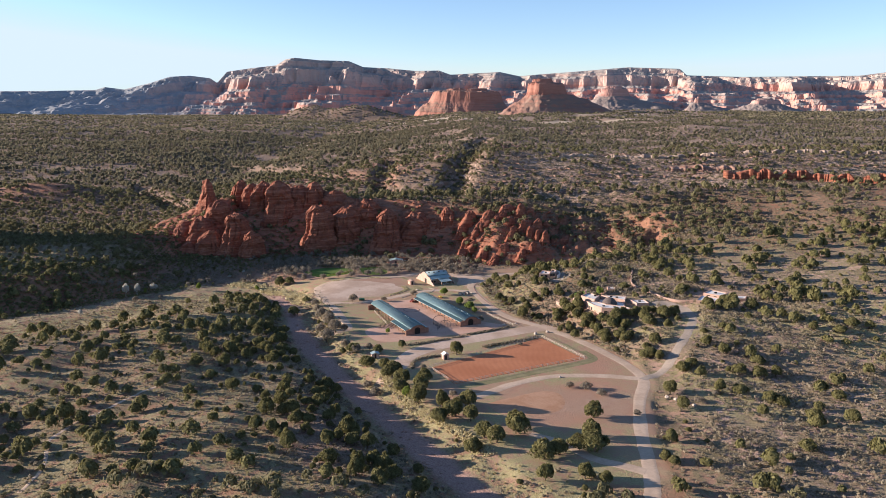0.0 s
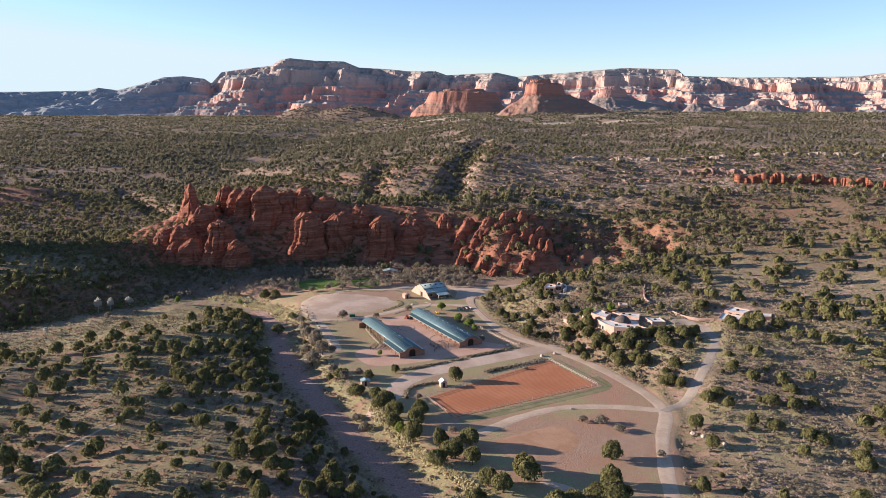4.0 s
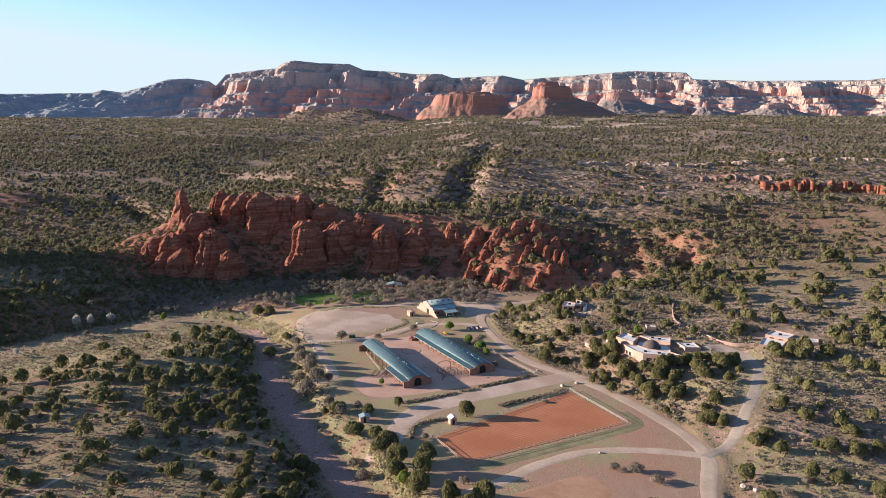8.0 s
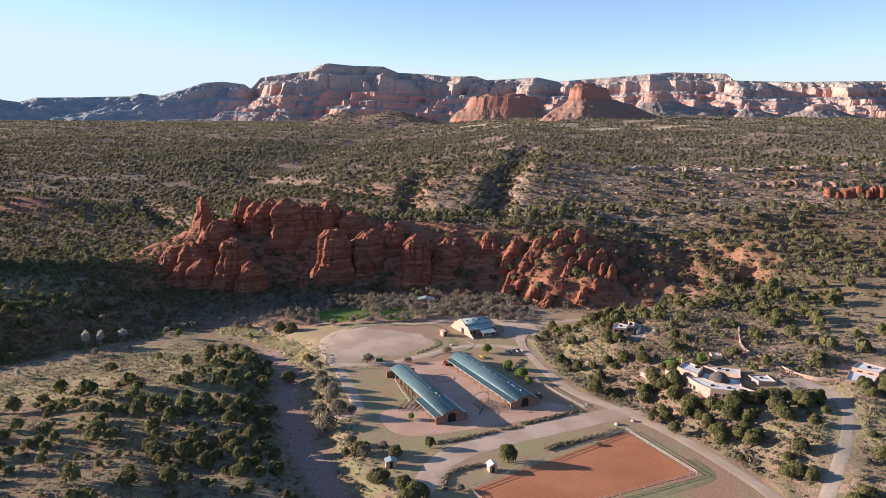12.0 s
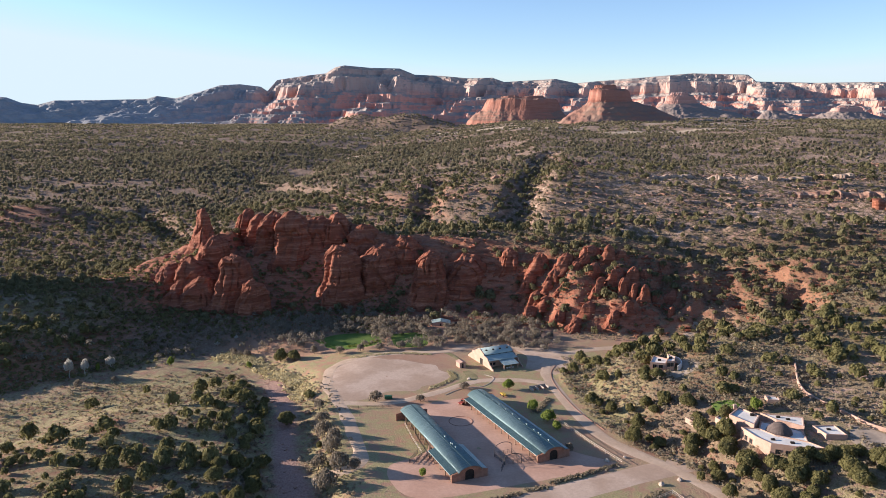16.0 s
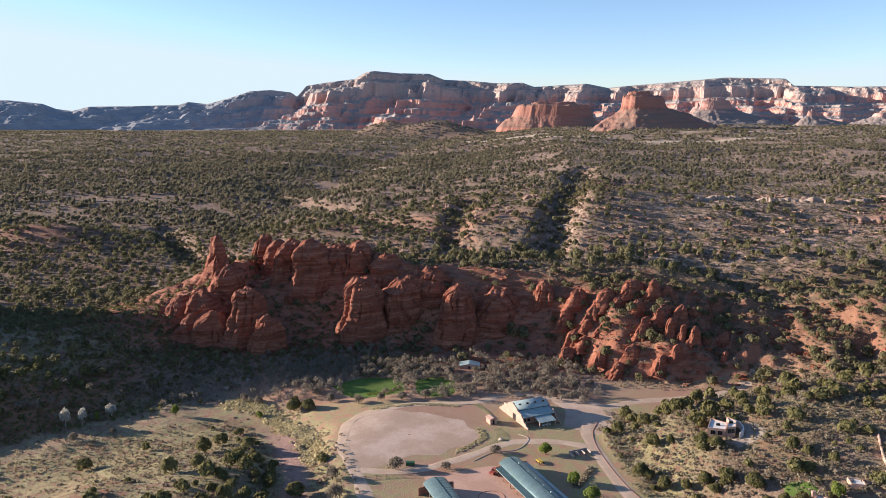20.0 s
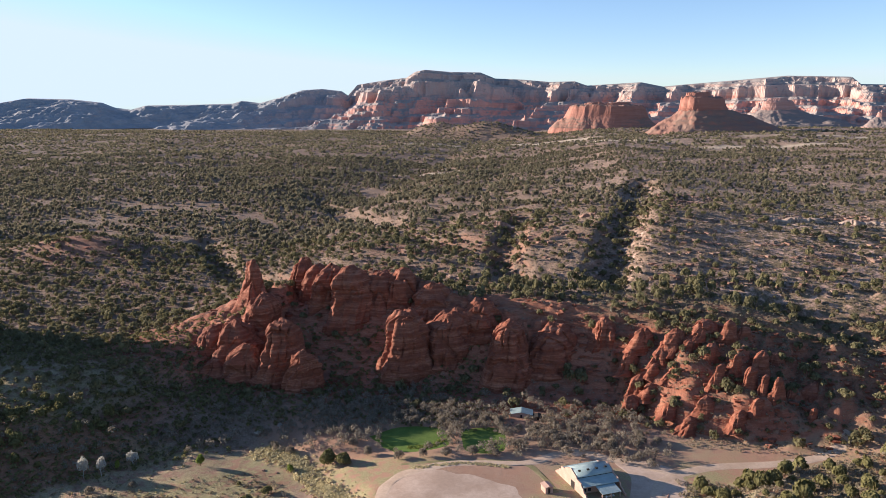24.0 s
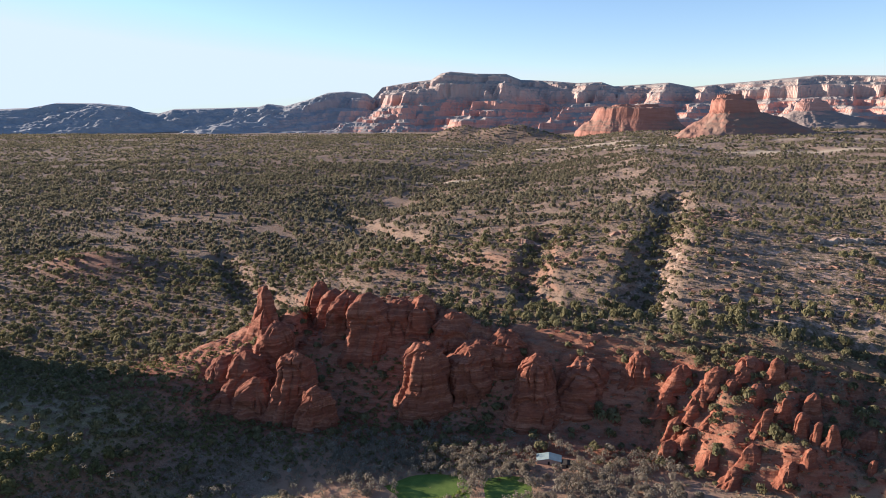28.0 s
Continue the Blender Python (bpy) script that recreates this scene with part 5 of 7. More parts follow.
bx, by = bx[keep], by[keep]
s = 0.5 + 1.3 * rt.rand(len(bx)) ** 2
v, f = scatter(np.stack([bx, by, land(bx, by) - 0.1], 1), np.stack([s, s * 0.9], 1), [crown_arrays(40, 440 + k, 1.0, 6, 0.22) for k in range(5)], rt)
tagged(new("creek_brush", mesh_np("creek_brush", v, f, M_bare)), "grey leafless brush along the creek banks", "shrubs", kind="stuff")
bx, by = jittered(-240, 60, 440, 545, 2.1, rt)
thick = sst(-150, -110, bx) * sst(30, 10, bx) * sst(466, 474, by) * sst(535, 505, by) * sst(0.20, 0.42, fbm(bx / 11, by / 11, 170))
wyb = np.interp(bx, [p[0] for p in WASH] + [-60], [p[1] for p in WASH] + [486])
thick = np.maximum(thick, 0.3 * sst(-120, -150, bx) * sst(10, 18, by - wyb) * sst(70, 40, by - wyb))
for px, py, pr in ((-74, 480, 11), (-47, 483, 8.5), (-31, 510, 8), (-20, 470, 8), (-90, 470, 4)):
    thick = thick * (np.hypot(bx - px, by - py) > pr)
keep = rt.rand(len(bx)) < 0.62 * thick
bx, by = bx[keep], by[keep]
s = 1.2 + 2.4 * rt.rand(len(bx)) ** 1.5
v, f = scatter(np.stack([bx, by, land(bx, by) - 0.1], 1), np.stack([s, s * 1.2], 1), [crown_arrays(105, 460 + k, 1.0, 6, 0.115, 0.3) for k in range(5)], rt)
tagged(new("thicket", mesh_np("thicket", v, f, M_bare)), "dense grey-brown leafless thicket below the cliffs", "shrubs", kind="stuff")
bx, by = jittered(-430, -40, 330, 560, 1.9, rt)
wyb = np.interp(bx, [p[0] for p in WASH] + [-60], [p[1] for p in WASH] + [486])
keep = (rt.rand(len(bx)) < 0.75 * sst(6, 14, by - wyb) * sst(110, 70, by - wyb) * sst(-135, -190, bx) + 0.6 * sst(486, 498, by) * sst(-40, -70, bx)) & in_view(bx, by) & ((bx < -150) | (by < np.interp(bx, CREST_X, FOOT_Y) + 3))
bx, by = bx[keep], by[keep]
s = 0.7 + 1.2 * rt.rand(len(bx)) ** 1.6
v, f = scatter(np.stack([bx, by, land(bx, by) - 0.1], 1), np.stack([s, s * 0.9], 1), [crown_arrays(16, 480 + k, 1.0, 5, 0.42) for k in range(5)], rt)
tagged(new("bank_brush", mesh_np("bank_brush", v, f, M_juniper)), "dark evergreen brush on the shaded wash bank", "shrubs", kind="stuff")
bx, by = jittered(20, 240, 170, 500, 2.0, rt)
off = bx - road_x(by)
want = (0.95 * sst(3, 5, off) * sst(150, 70, off) * sst(295, 325, by) + 0.6 * sst(12, 24, off) * sst(330, 290, by)) * sst(0.22, 0.4, fbm(bx / 12, by / 12, 180)) * sst(3.5, 5.5, line_dist(bx, by, HOUSE_ROAD)[0])
for hx, hy, hr in ((84, 365, 14), (98, 362, 9), (138, 362, 14), (62, 423, 8)):
    want = want * sst(hr * 0.9, hr * 1.1, np.hypot(bx - hx, by - hy))
keep = rt.rand(len(bx)) < want
bx, by = bx[keep], by[keep]
s = 0.7 + 1.4 * rt.rand(len(bx)) ** 1.8
v, f = scatter(np.stack([bx, by, land(bx, by) - 0.1], 1), np.stack([s, s * 0.9], 1), [crown_arrays(22, 490 + k, 1.0, 6, 0.28, 0.15) for k in range(5)], rt)
qx, qy = jittered(4, 225, 490, 600, 2.0, rt)
yfq, ycq = np.interp(qx, CREST_X, FOOT_Y), np.interp(qx, CREST_X, CREST_Y)
keep = (qy > yfq - 14) & (rt.rand(len(qx)) < 0.95 * sst(0.14, 0.34, fbm(qx / 9, qy / 9, 183)))
qx, qy = qx[keep], qy[keep]
kx, ky = jittered(-150, 20, 200, 430, 2.2, rt)
off = np.interp(ky, [p[1] for p in CREEK[::-1]], [p[0] for p in CREEK[::-1]]) - kx
keep = rt.rand(len(kx)) < 0.6 * sst(7, 12, off) * sst(75, 45, off) * sst(0.3, 0.5, fbm(kx / 10, ky / 10, 184))
qx, qy = np.concatenate([qx, kx[keep]]), np.concatenate([qy, ky[keep]])
kx, ky = jittered(-110, 0, 335, 470, 2.0, rt)
off = kx - np.interp(ky, [p[1] for p in CREEK[::-1]], [p[0] for p in CREEK[::-1]])
keep = rt.rand(len(kx)) < 0.75 * sst(7, 10, off) * sst(24, 17, off) * sst(0.3, 0.5, fbm(kx / 8, ky / 8, 186)) * sst(6, 9, line_dist(kx, ky, TERRACE)[0])
qx, qy = np.concatenate([qx, kx[keep]]), np.concatenate([qy, ky[keep]])
s = 0.4 + 0.9 * rt.rand(len(qx)) ** 1.6
v4, f4 = scatter(np.stack([qx, qy, land(qx, qy) - 0.1], 1), np.stack([s, s * 0.9], 1), [crown_arrays(24, 495 + k, 1.0, 6, 0.3, 0.15) for k in range(5)], rt)
v, f = np.vstack([v, v4]), np.vstack([f, f4 + len(v)])
tagged(new("hillside_brush", mesh_np("hillside_brush", v, f, M_scrub)), "grey-brown brush on the red slopes and creek bank", "shrubs", kind="stuff")
bx, by = jittered(-250, 160, 495, 605, 2.2, rt)
yf, yc = np.interp(bx, CREST_X, FOOT_Y), np.interp(bx, CREST_X, CREST_Y)
keep = (by > yf - 6) & (by < yc + 8) & (rt.rand(len(bx)) < 0.5 * sst(0.4, 0.65, fbm(bx / 14, by / 14, 155)))
bx, by = bx[keep], by[keep]
s = 0.4 + 1.5 * rt.rand(len(bx)) ** 2.5
v, f = scatter(np.stack([bx, by, land(bx, by) - 0.3], 1), np.stack([s, s * 0.9], 1), [block_template(520 + k) for k in range(6)], rt)
tagged(new("red_rubble", mesh_np("red_rubble", v, f, M_rock)), "red sandstone rubble on the slope under the cliffs", "rocks", kind="stuff")


# ---- buildings: materials ----
def metal_roof(name, a, b, rough=0.4, ribs=2.2):
    """Painted sheet-metal roof with standing ribs and faint weathering."""
    mat, nt, bsdf = material(name, rough, 0.25)
    big = tex(nt, 0.35, 4)
    streak = tex(nt, 1.2, 4, 0.6, (0.15, 1.0, 1.0))
    col = mix(nt, step(nt, big, 0.35, 0.65), a, b)
    col = mix(nt, step(nt, streak, 0.3, 0.75), mix(nt, 0.3, col, (a[0] * 0.5, a[1] * 0.5, a[2] * 0.5)), col)
    nt.links.new(col, bsdf.inputs["Base Color"])
    wave = nt.nodes.new("ShaderNodeTexWave")
    wave.bands_direction, wave.inputs["Scale"].default_value = "Y", ribs
    co = nt.nodes.new("ShaderNodeTexCoord")
    nt.links.new(co.outputs["Object"], wave.inputs["Vector"])
    bump(nt, bsdf, wave.outputs["Fac"], 0.5, 0.04)
    return mat


M_roof = metal_roof("green_metal_roof", (0.055, 0.10, 0.107), (0.072, 0.125, 0.13))
M_vault = metal_roof("pale_green_metal_roof", (0.12, 0.19, 0.20), (0.155, 0.23, 0.238))
M_palemetal = metal_roof("pale_metal_roof", (0.36, 0.46, 0.43), (0.44, 0.53, 0.50))
M_brick = mottled("red_brown_masonry", (0.27, 0.135, 0.09), (0.35, 0.185, 0.125), 0.8, fine=5, depth=0.05)
M_adobe = mottled("pink_adobe", (0.46, 0.295, 0.22), (0.53, 0.355, 0.27), 0.4, fine=6, depth=0.04)
M_white = mottled("white_roof_coating", (0.70, 0.66, 0.60), (0.80, 0.76, 0.70), 0.25, fine=6, depth=0.02)
# For dark parts, and for flat panels that stand for shade in openings.
M_dark = mottled("dark_interior", (0.025, 0.02, 0.017), (0.045, 0.037, 0.03), 1.0)
M_wood = mottled("weathered_wood", (0.20, 0.14, 0.095), (0.29, 0.215, 0.155), 1.5, fine=6, depth=0.02)
M_fence = mottled("pale_fence_wood", (0.50, 0.42, 0.33), (0.60, 0.52, 0.42), 1.5, fine=6, depth=0.02)
M_steel = mottled("dark_pipe_steel", (0.08, 0.07, 0.065), (0.13, 0.11, 0.10), 2.0, rough=0.55, metal=0.6, bumpy=0.1)
M_dome = mottled("brown_dome_shingle", (0.10, 0.075, 0.065), (0.15, 0.115, 0.10), 0.8, fine=6, depth=0.05)
M_glass = mottled("dark_window_glass", (0.02, 0.025, 0.03), (0.03, 0.035, 0.04), 0.7, rough=0.08, bumpy=0)
M_stone = mottled("pale_boulder", (0.42, 0.34, 0.27), (0.52, 0.44, 0.36), 0.9, depth=0.08)


def axis_pose(near, far, z):
    """A pose at near, whose y axis points to far."""
    d = Vector((far[0] - near[0], far[1] - near[1], 0)).normalized()
    return Matrix(((d.y, d.x, 0, near[0]), (-d.x, d.y, 0, near[1]), (0, 0, 1, z), (0, 0, 0, 1)))


def vault_bm(half, spring, rise, y0, y1, thick=0.14, n=16):
    """A curved metal roof with thickness, its crown along y."""
    bm = bmesh.new()
    ang = np.linspace(-1.32, 1.32, n)
    rows = []
    for y in (y0, y1):
        for t in (0.0, thick):
            rows.append([bm.verts.new((half / math.sin(1.32) * math.sin(a) * (1 - t / half), y, spring + rise * (math.cos(a) - math.cos(1.32)) / (1 - math.cos(1.32)) - t)) for a in ang])
    o0, i0, o1, i1 = rows
    for k in range(n - 1):
        bm.faces.new((o0[k], o0[k + 1], o1[k + 1], o1[k]))
        bm.faces.new((i0[k], i1[k], i1[k + 1], i0[k + 1]))
        bm.faces.new((o0[k], i0[k], i0[k + 1], o0[k + 1]))
        bm.faces.new((o1[k], o1[k + 1], i1[k + 1], i1[k]))
    for k in (0, n - 1):
        bm.faces.new((o0[k], o1[k], i1[k], i0[k]))
    bmesh.ops.recalc_face_normals(bm, faces=bm.faces)
    return bm


def slab_bm(corners, thick=0.12):
    """A sloping roof sheet from four corners, with thickness."""
    bm = bmesh.new()
    top = [bm.verts.new(c) for c in corners]
    low = [bm.verts.new((c[0], c[1], c[2] - thick)) for c in corners]
    bm.faces.new(top)
    bm.faces.new(low[::-1])
    for k in range(4):
        bm.faces.new((top[k], low[k], low[(k + 1) % 4], top[(k + 1) % 4]))
    bmesh.ops.recalc_face_normals(bm, faces=bm.faces)
    return bm


def end_wall_bm(half, profile, y, thick=0.4, door=(1.5, 2.5), arch=True):
    """A masonry end wall with an arched door opening cut through it. profile: (x, z) of the top edge, left to right."""
    bm = bmesh.new()
    xs = sorted({round(float(v), 3) for v in list(np.linspace(-half, half, 25)) + [-door[0], door[0]]})
    tz = lambda x: float(np.interp(x, [p[0] for p in profile], [p[1] for p in profile]))
    dz = lambda x: door[1] + (0.9 * math.sqrt(max(0.0, 1 - (x / door[0]) ** 2)) if arch else 0.0)
    for a, b in zip(xs[:-1], xs[1:]):
        inside = abs((a + b) / 2) < door[0]
        lo_a, lo_b = (dz(a), dz(b)) if inside else (0.0, 0.0)
        q = [(a, lo_a), (b, lo_b), (b, tz(b)), (a, tz(a))]
        f = [bm.verts.new((x, y, z)) for x, z in q]
        g = [bm.verts.new((x, y + thick, z)) for x, z in q]
        bm.faces.new(f)
        bm.faces.new(g[::-1])
        bm.faces.new((f[3], f[2], g[2], g[3]))
        bm.faces.new((f[0], g[0], g[1], f[1]))
        if abs(a + half) < 1e-3 or abs(a - door[0]) < 1e-3:
            bm.faces.new((f[0], f[3], g[3], g[0]))
        if abs(b - half) < 1e-3 or abs(b + door[0]) < 1e-3:
            bm.faces.new((f[1], g[1], g[2], f[2]))
    bmesh.ops.recalc_face_normals(bm, faces=bm.faces)
    return bm


def barn(near, far, sheds, vents, label, open_from=None):
    """A stable barn: vaulted metal roof over a brick aisle, with lower shed roofs along part of its sides.
    sheds: (side, from, to, width) along the length."""
    ob = empty("barn", axis_pose(near, far, RANCH))
    long = math.hypot(far[0] - near[0], far[1] - near[1])
    half, spring, rise = 3.7, 3.1, 1.7
    vault = part("vault_roof", vault_bm(half + 0.35, spring, rise, -0.6, long + 0.6), M_vault, ob, "pale green curved metal roof", True)
    first = part("seam", vault_bm(half + 0.36, spring + 0.02, rise + 0.03, -0.03, 0.03, 0.05), M_vault, vault)
    for y in np.arange(1.2, long, 1.2):
        rib = new("seam", first.data)
        rib.parent, rib.location = vault, (0, y, 0)
    part("ridge_trim", block(-0.16, -0.5, spring + rise - 0.02, 0.16, long + 0.5, spring + rise + 0.07), M_roof, ob)
    wing = [(-6.4, 2.3), (-5.8, 2.6), (-4.6, 2.7), (-half - 0.1, 3.0), (-half, 3.3), (-1.8, 4.35), (0, 4.7), (1.8, 4.35), (half, 3.3), (half + 0.1, 3.0), (4.6, 2.7), (5.8, 2.6), (6.4, 2.3)]
    part("end_wall", end_wall_bm(6.0, wing, 0.2), M_brick, ob, "red-brown masonry end wall with an arched opening")
    part("end_wall", end_wall_bm(6.0, wing, long - 0.6), M_brick, ob)
    # Near-black panel set in the arch in place of the unlit aisle.
    part("door", block(-1.48, 0.42, 0, 1.48, 0.5, 3.3), M_dark, ob, "dark panel for the shade inside the barn entrance")
    for s in (-1, 1):
        shut = open_from if open_from and s < 0 else long - 0.7
        part("side_wall", block(s * half - 0.15, 0.7, 0, s * half + 0.15, shut, spring + 0.05), M_brick, ob)
        if open_from and s < 0:
            part("eave_beam", block(-half - 0.14, shut, spring - 0.25, -half + 0.14, long - 0.7, spring + 0.02), M_wood, ob)
            for y in np.arange(shut + 4.4, long - 1, 4.4):
                part("post", block(-half - 0.15, y - 0.15, 0, -half + 0.15, y + 0.15, spring - 0.25), M_wood, ob)
        for k in range(int((shut - 1) // 4.4)):
            y = 2.2 + 4.4 * k
            # Dark panel on the wall, standing for the shade of an open stall.
            part("stall_door", block(s * (half + 0.17) - 0.05, y, 0.05, s * (half + 0.17) + 0.05, y + 1.5, 2.25), M_dark, ob)
    for side, a, b, w in sheds:
        c = [(side * (half + 0.2), a, 3.05), (side * (half + w), a, 2.45), (side * (half + w), b, 2.45), (side * (half + 0.2), b, 3.05)]
        part("shed_roof", slab_bm(c), M_roof if side < 0 else M_palemetal, ob, "dark green metal shed roof" if side < 0 else "pale metal shed roof")
        part("gutter", block(side * (half + w) - 0.09, a, 2.28, side * (half + w) + 0.09, b, 2.46), M_palemetal, ob)
        n = int((b - a) // 4.4)
        for k in range(n + 1):
            y = a + 0.3 + (b - a - 0.6) * k / max(n, 1)
            part("post", block(side * (half + w - 0.35) - 0.12, y - 0.12, 0, side * (half + w - 0.35) + 0.12, y + 0.12, 2.4), M_wood, ob)
    for x, y in vents:
        v = bmesh.new()
        z = spring + rise * (math.cos(x / (half + 0.35) * 1.27) - math.cos(1.32)) / (1 - math.cos(1.32))
        rod(v, (x, y, z - 0.05), (x, y, z + 0.3), 0.16, 0.16, 8)
        rod(v, (x, y, z + 0.3), (x, y, z + 0.5), 0.3, 0.2, 8)
        part("roof_vent", v, M_palemetal, ob, "small pale roof vent")
    return tagged(ob, label, "barn", group="stable barns")


barn((14.2, 360.6), (-11.3, 407.2), [(-1, 0.8, 52.0, 2.3), (1, 0.8, 52.0, 2.2)], [(0.4, 4.0), (0.4, 8.5), (0.4, 10.0), (0.4, 12.8), (0.4, 17.6), (0.4, 22.4), (0.4, 27.2), (0.4, 32.0), (0.4, 36.8), (0.4, 41.6), (0.4, 48)], "long stable barn with vaulted green roof and two shed roofs")
barn((-12.0, 345.6), (-34.8, 390.4), [(-1, 0.8, 18.5, 2.5), (1, 0.8, 18.5, 2.2)], [(0.8, 12.5), (0.8, 15), (0.5, 15.6), (0.8, 21)], "stable barn with vaulted green roof and open grazing side", 19.0)


def hall():
    """An adobe hall: two scalloped side walls carry a vault, a lean roof and a back roof between them."""
    m = axis_pose((-5.4, 441.1), (-17.0, 461.8), RANCH)
    ob = empty("hall", m)
    w, long = 14.8, 23.4
    prof = [(0, 0.9), (1.2, 1.0), (1.8, 1.9), (3.2, 2.3), (3.7, 3.7), (5.0, 4.4), (5.2, 5.3), (8.2, 5.7), (8.6, 6.6), (12.4, 8.4), (16.2, 6.6), (16.5, 5.6), (19.2, 5.2), (19.5, 3.7), (20.8, 3.2), (21.3, 2.0), (22.4, 1.7), (22.8, 0.9), (23.4, 0.8)]
    for x in (0.0, w - 0.45):
        bm = bmesh.new()
        f = [bm.verts.new((x, y, z)) for y, z in prof] + [bm.verts.new((x, long, 0)), bm.verts.new((x, 0, 0))]
        g = [bm.verts.new((x + 0.45, v.co.y, v.co.z)) for v in f]
        bm.faces.new(f)
        bm.faces.new(g[::-1])
        for k in range(len(f)):
            bm.faces.new((f[k], g[k], g[(k + 1) % len(f)], f[(k + 1) % len(f)]))
        bmesh.ops.recalc_face_normals(bm, faces=bm.faces)
        part("side_wall", bm, M_adobe, ob, "pink adobe wall with a stepped, scrolled edge")
    bm = vault_bm(4.0, 5.9, 2.2, 0, w - 0.9, 0.16, 18)
    bmesh.ops.transform(bm, matrix=Matrix(((0, 1, 0, 0.45), (1, 0, 0, 12.4), (0, 0, 1, 0), (0, 0, 0, 1))), verts=bm.verts)
    bmesh.ops.recalc_face_normals(bm, faces=bm.faces)
    part("vault_roof", bm, M_palemetal, ob, "pale green curved metal roof", True)
    part("lean_roof", slab_bm([(0.46, 3.9, 4.3), (w - 0.46, 3.9, 4.3), (w - 0.46, 8.6, 5.6), (0.46, 8.6, 5.6)]), M_palemetal, ob, "pale metal lean-to roof")
    part("back_roof", slab_bm([(0.46, 16.2, 5.6), (w - 0.46, 16.2, 5.6), (w - 0.46, 19.4, 4.9), (0.46, 19.4, 4.9)]), M_palemetal, ob)
    part("front_wall", block(0.46, 5.6, 0, w - 0.46, 6.0, 4.55), M_adobe, ob)
    part("back_wall", block(0.46, 18.4, 0, w - 0.46, 18.8, 4.9), M_adobe, ob)
    part("clerestory", block(0.46, 8.5, 5.5, w - 0.46, 8.7, 6.1), M_glass, ob)
    for x in (1.2, 3.0, 10.8, 12.8):
        part("window", block(x, 5.52, 1.0, x + 1.2, 5.6, 2.4), M_glass, ob)
    for x in (2.2, 5.6, 9.0, 12.6):
        part("roof_vent", block(x - 0.45, 10.0, 7.55, x + 0.45, 10.7, 8.15, 0.05), M_dark, ob, "dark square roof vent")
    for x in (5.4, 7.0, 8.6, 10.2):
        part("skylight", block(x - 0.3, 8.9, 6.45, x + 0.3, 9.3, 6.85, 0.03), M_palemetal, ob)
    part("porch_roof", slab_bm([(5.0, -0.6, 2.9), (12.4, -0.6, 2.9), (12.4, 4.4, 4.05), (5.0, 4.4, 4.05)]), M_palemetal, ob, "pale metal porch canopy")
    for x in (5.3, 8.7, 12.1):
        part("porch_post", block(x - 0.16, -0.3, 0, x + 0.16, 0.02, 2.8), M_adobe, ob)
    # Flat dark panel on the front wall for the shade of the entrance.
    part("doorway", block(7.6, 5.5, 0, 9.8, 5.6, 2.6), M_dark, ob)
    for k, x in enumerate((7.2, 8.4, 9.9)):
        part("planter", block(x, 0.8, 0, x + 0.8, 1.5, 0.7, 0.08), M_white, ob)
    ob.scale = (1, 1, 0.78)
    # No hole is cut: a dark panel gives the shade of the gap.
    part("side_opening", block(-0.03, 9.4, 0, 0.03, 12.0, 3.4), M_dark, ob)
    return tagged(ob, "adobe hall with scrolled side walls and vaulted metal roof", "hall")


hall()


def small_hut(x, y, z, turn, size, wall_mat, roof_mat, name, label, category, gable=0.8):
    """A little gabled hut with door and window."""
    ob = empty(name, pose(x, y, z, 0, 0, turn))
    w, d, h = size
    part("wall", block(-w / 2, -d / 2, -0.3, w / 2, d / 2, h), wall_mat, ob)
    o = 0.3
    for s in (-1, 1):
        part("roof", slab_bm([(s * (w / 2 + o), -d / 2 - o, h - 0.05), (s * (w / 2 + o), d / 2 + o, h - 0.05), (0, d / 2 + o, h + gable), (0, -d / 2 - o, h + gable)]), roof_mat, ob)
    for yy in (-d / 2, d / 2 - 0.1):
        bm = bmesh.new()
        f = [[bm.verts.new((x, yy + t, z)) for x, z in ((-w / 2, h), (w / 2, h), (0, h + gable * 0.94))] for t in (0, 0.1)]
        bm.faces.new(f[0])
        bm.faces.new(f[1][::-1])
        part("gable", bm, wall_mat, ob)
    part("door", block(-0.4, -d / 2 - 0.05, 0, 0.4, -d / 2, 1.95), M_dark, ob)
    part("window", block(w / 2, -0.4, 0.9, w / 2 + 0.05, 0.4, 1.6), M_glass, ob)
    return tagged(ob, label, category)


small_hut(1.2, 310.8, RANCH, 20, (2.4, 2.4, 2.2), M_adobe, M_white, "judge_hut", "small pink gabled hut at the arena edge", "hut", 0.9)
small_hut(-29.5, 312, RANCH, 15, (3.2, 2.6, 2.1), M_adobe, M_palemetal, "pump_hut", "small pale hut among creekside bushes", "hut", 0.5)
small_hut(-19.4, 446.5, RANCH, 28, (2.8, 3.6, 2.3), M_adobe, M_adobe, "storage_hut", "small pinkish storage hut on a dirt yard", "hut", 0.5)
small_hut(-32.8, 510.5, RANCH - 0.6, 3, (9.4, 5.6, 2.2), M_adobe, M_palemetal, "shed", "pale shed with a metal roof beneath the cliff", "shed", 1.0)
small_hut(-25.5, 508, RANCH - 0.6, 3, (4.2, 4.0, 1.9), M_wood, M_dark, "lean_shed", "low dark-roofed shed beside a larger one", "shed", 0.5)


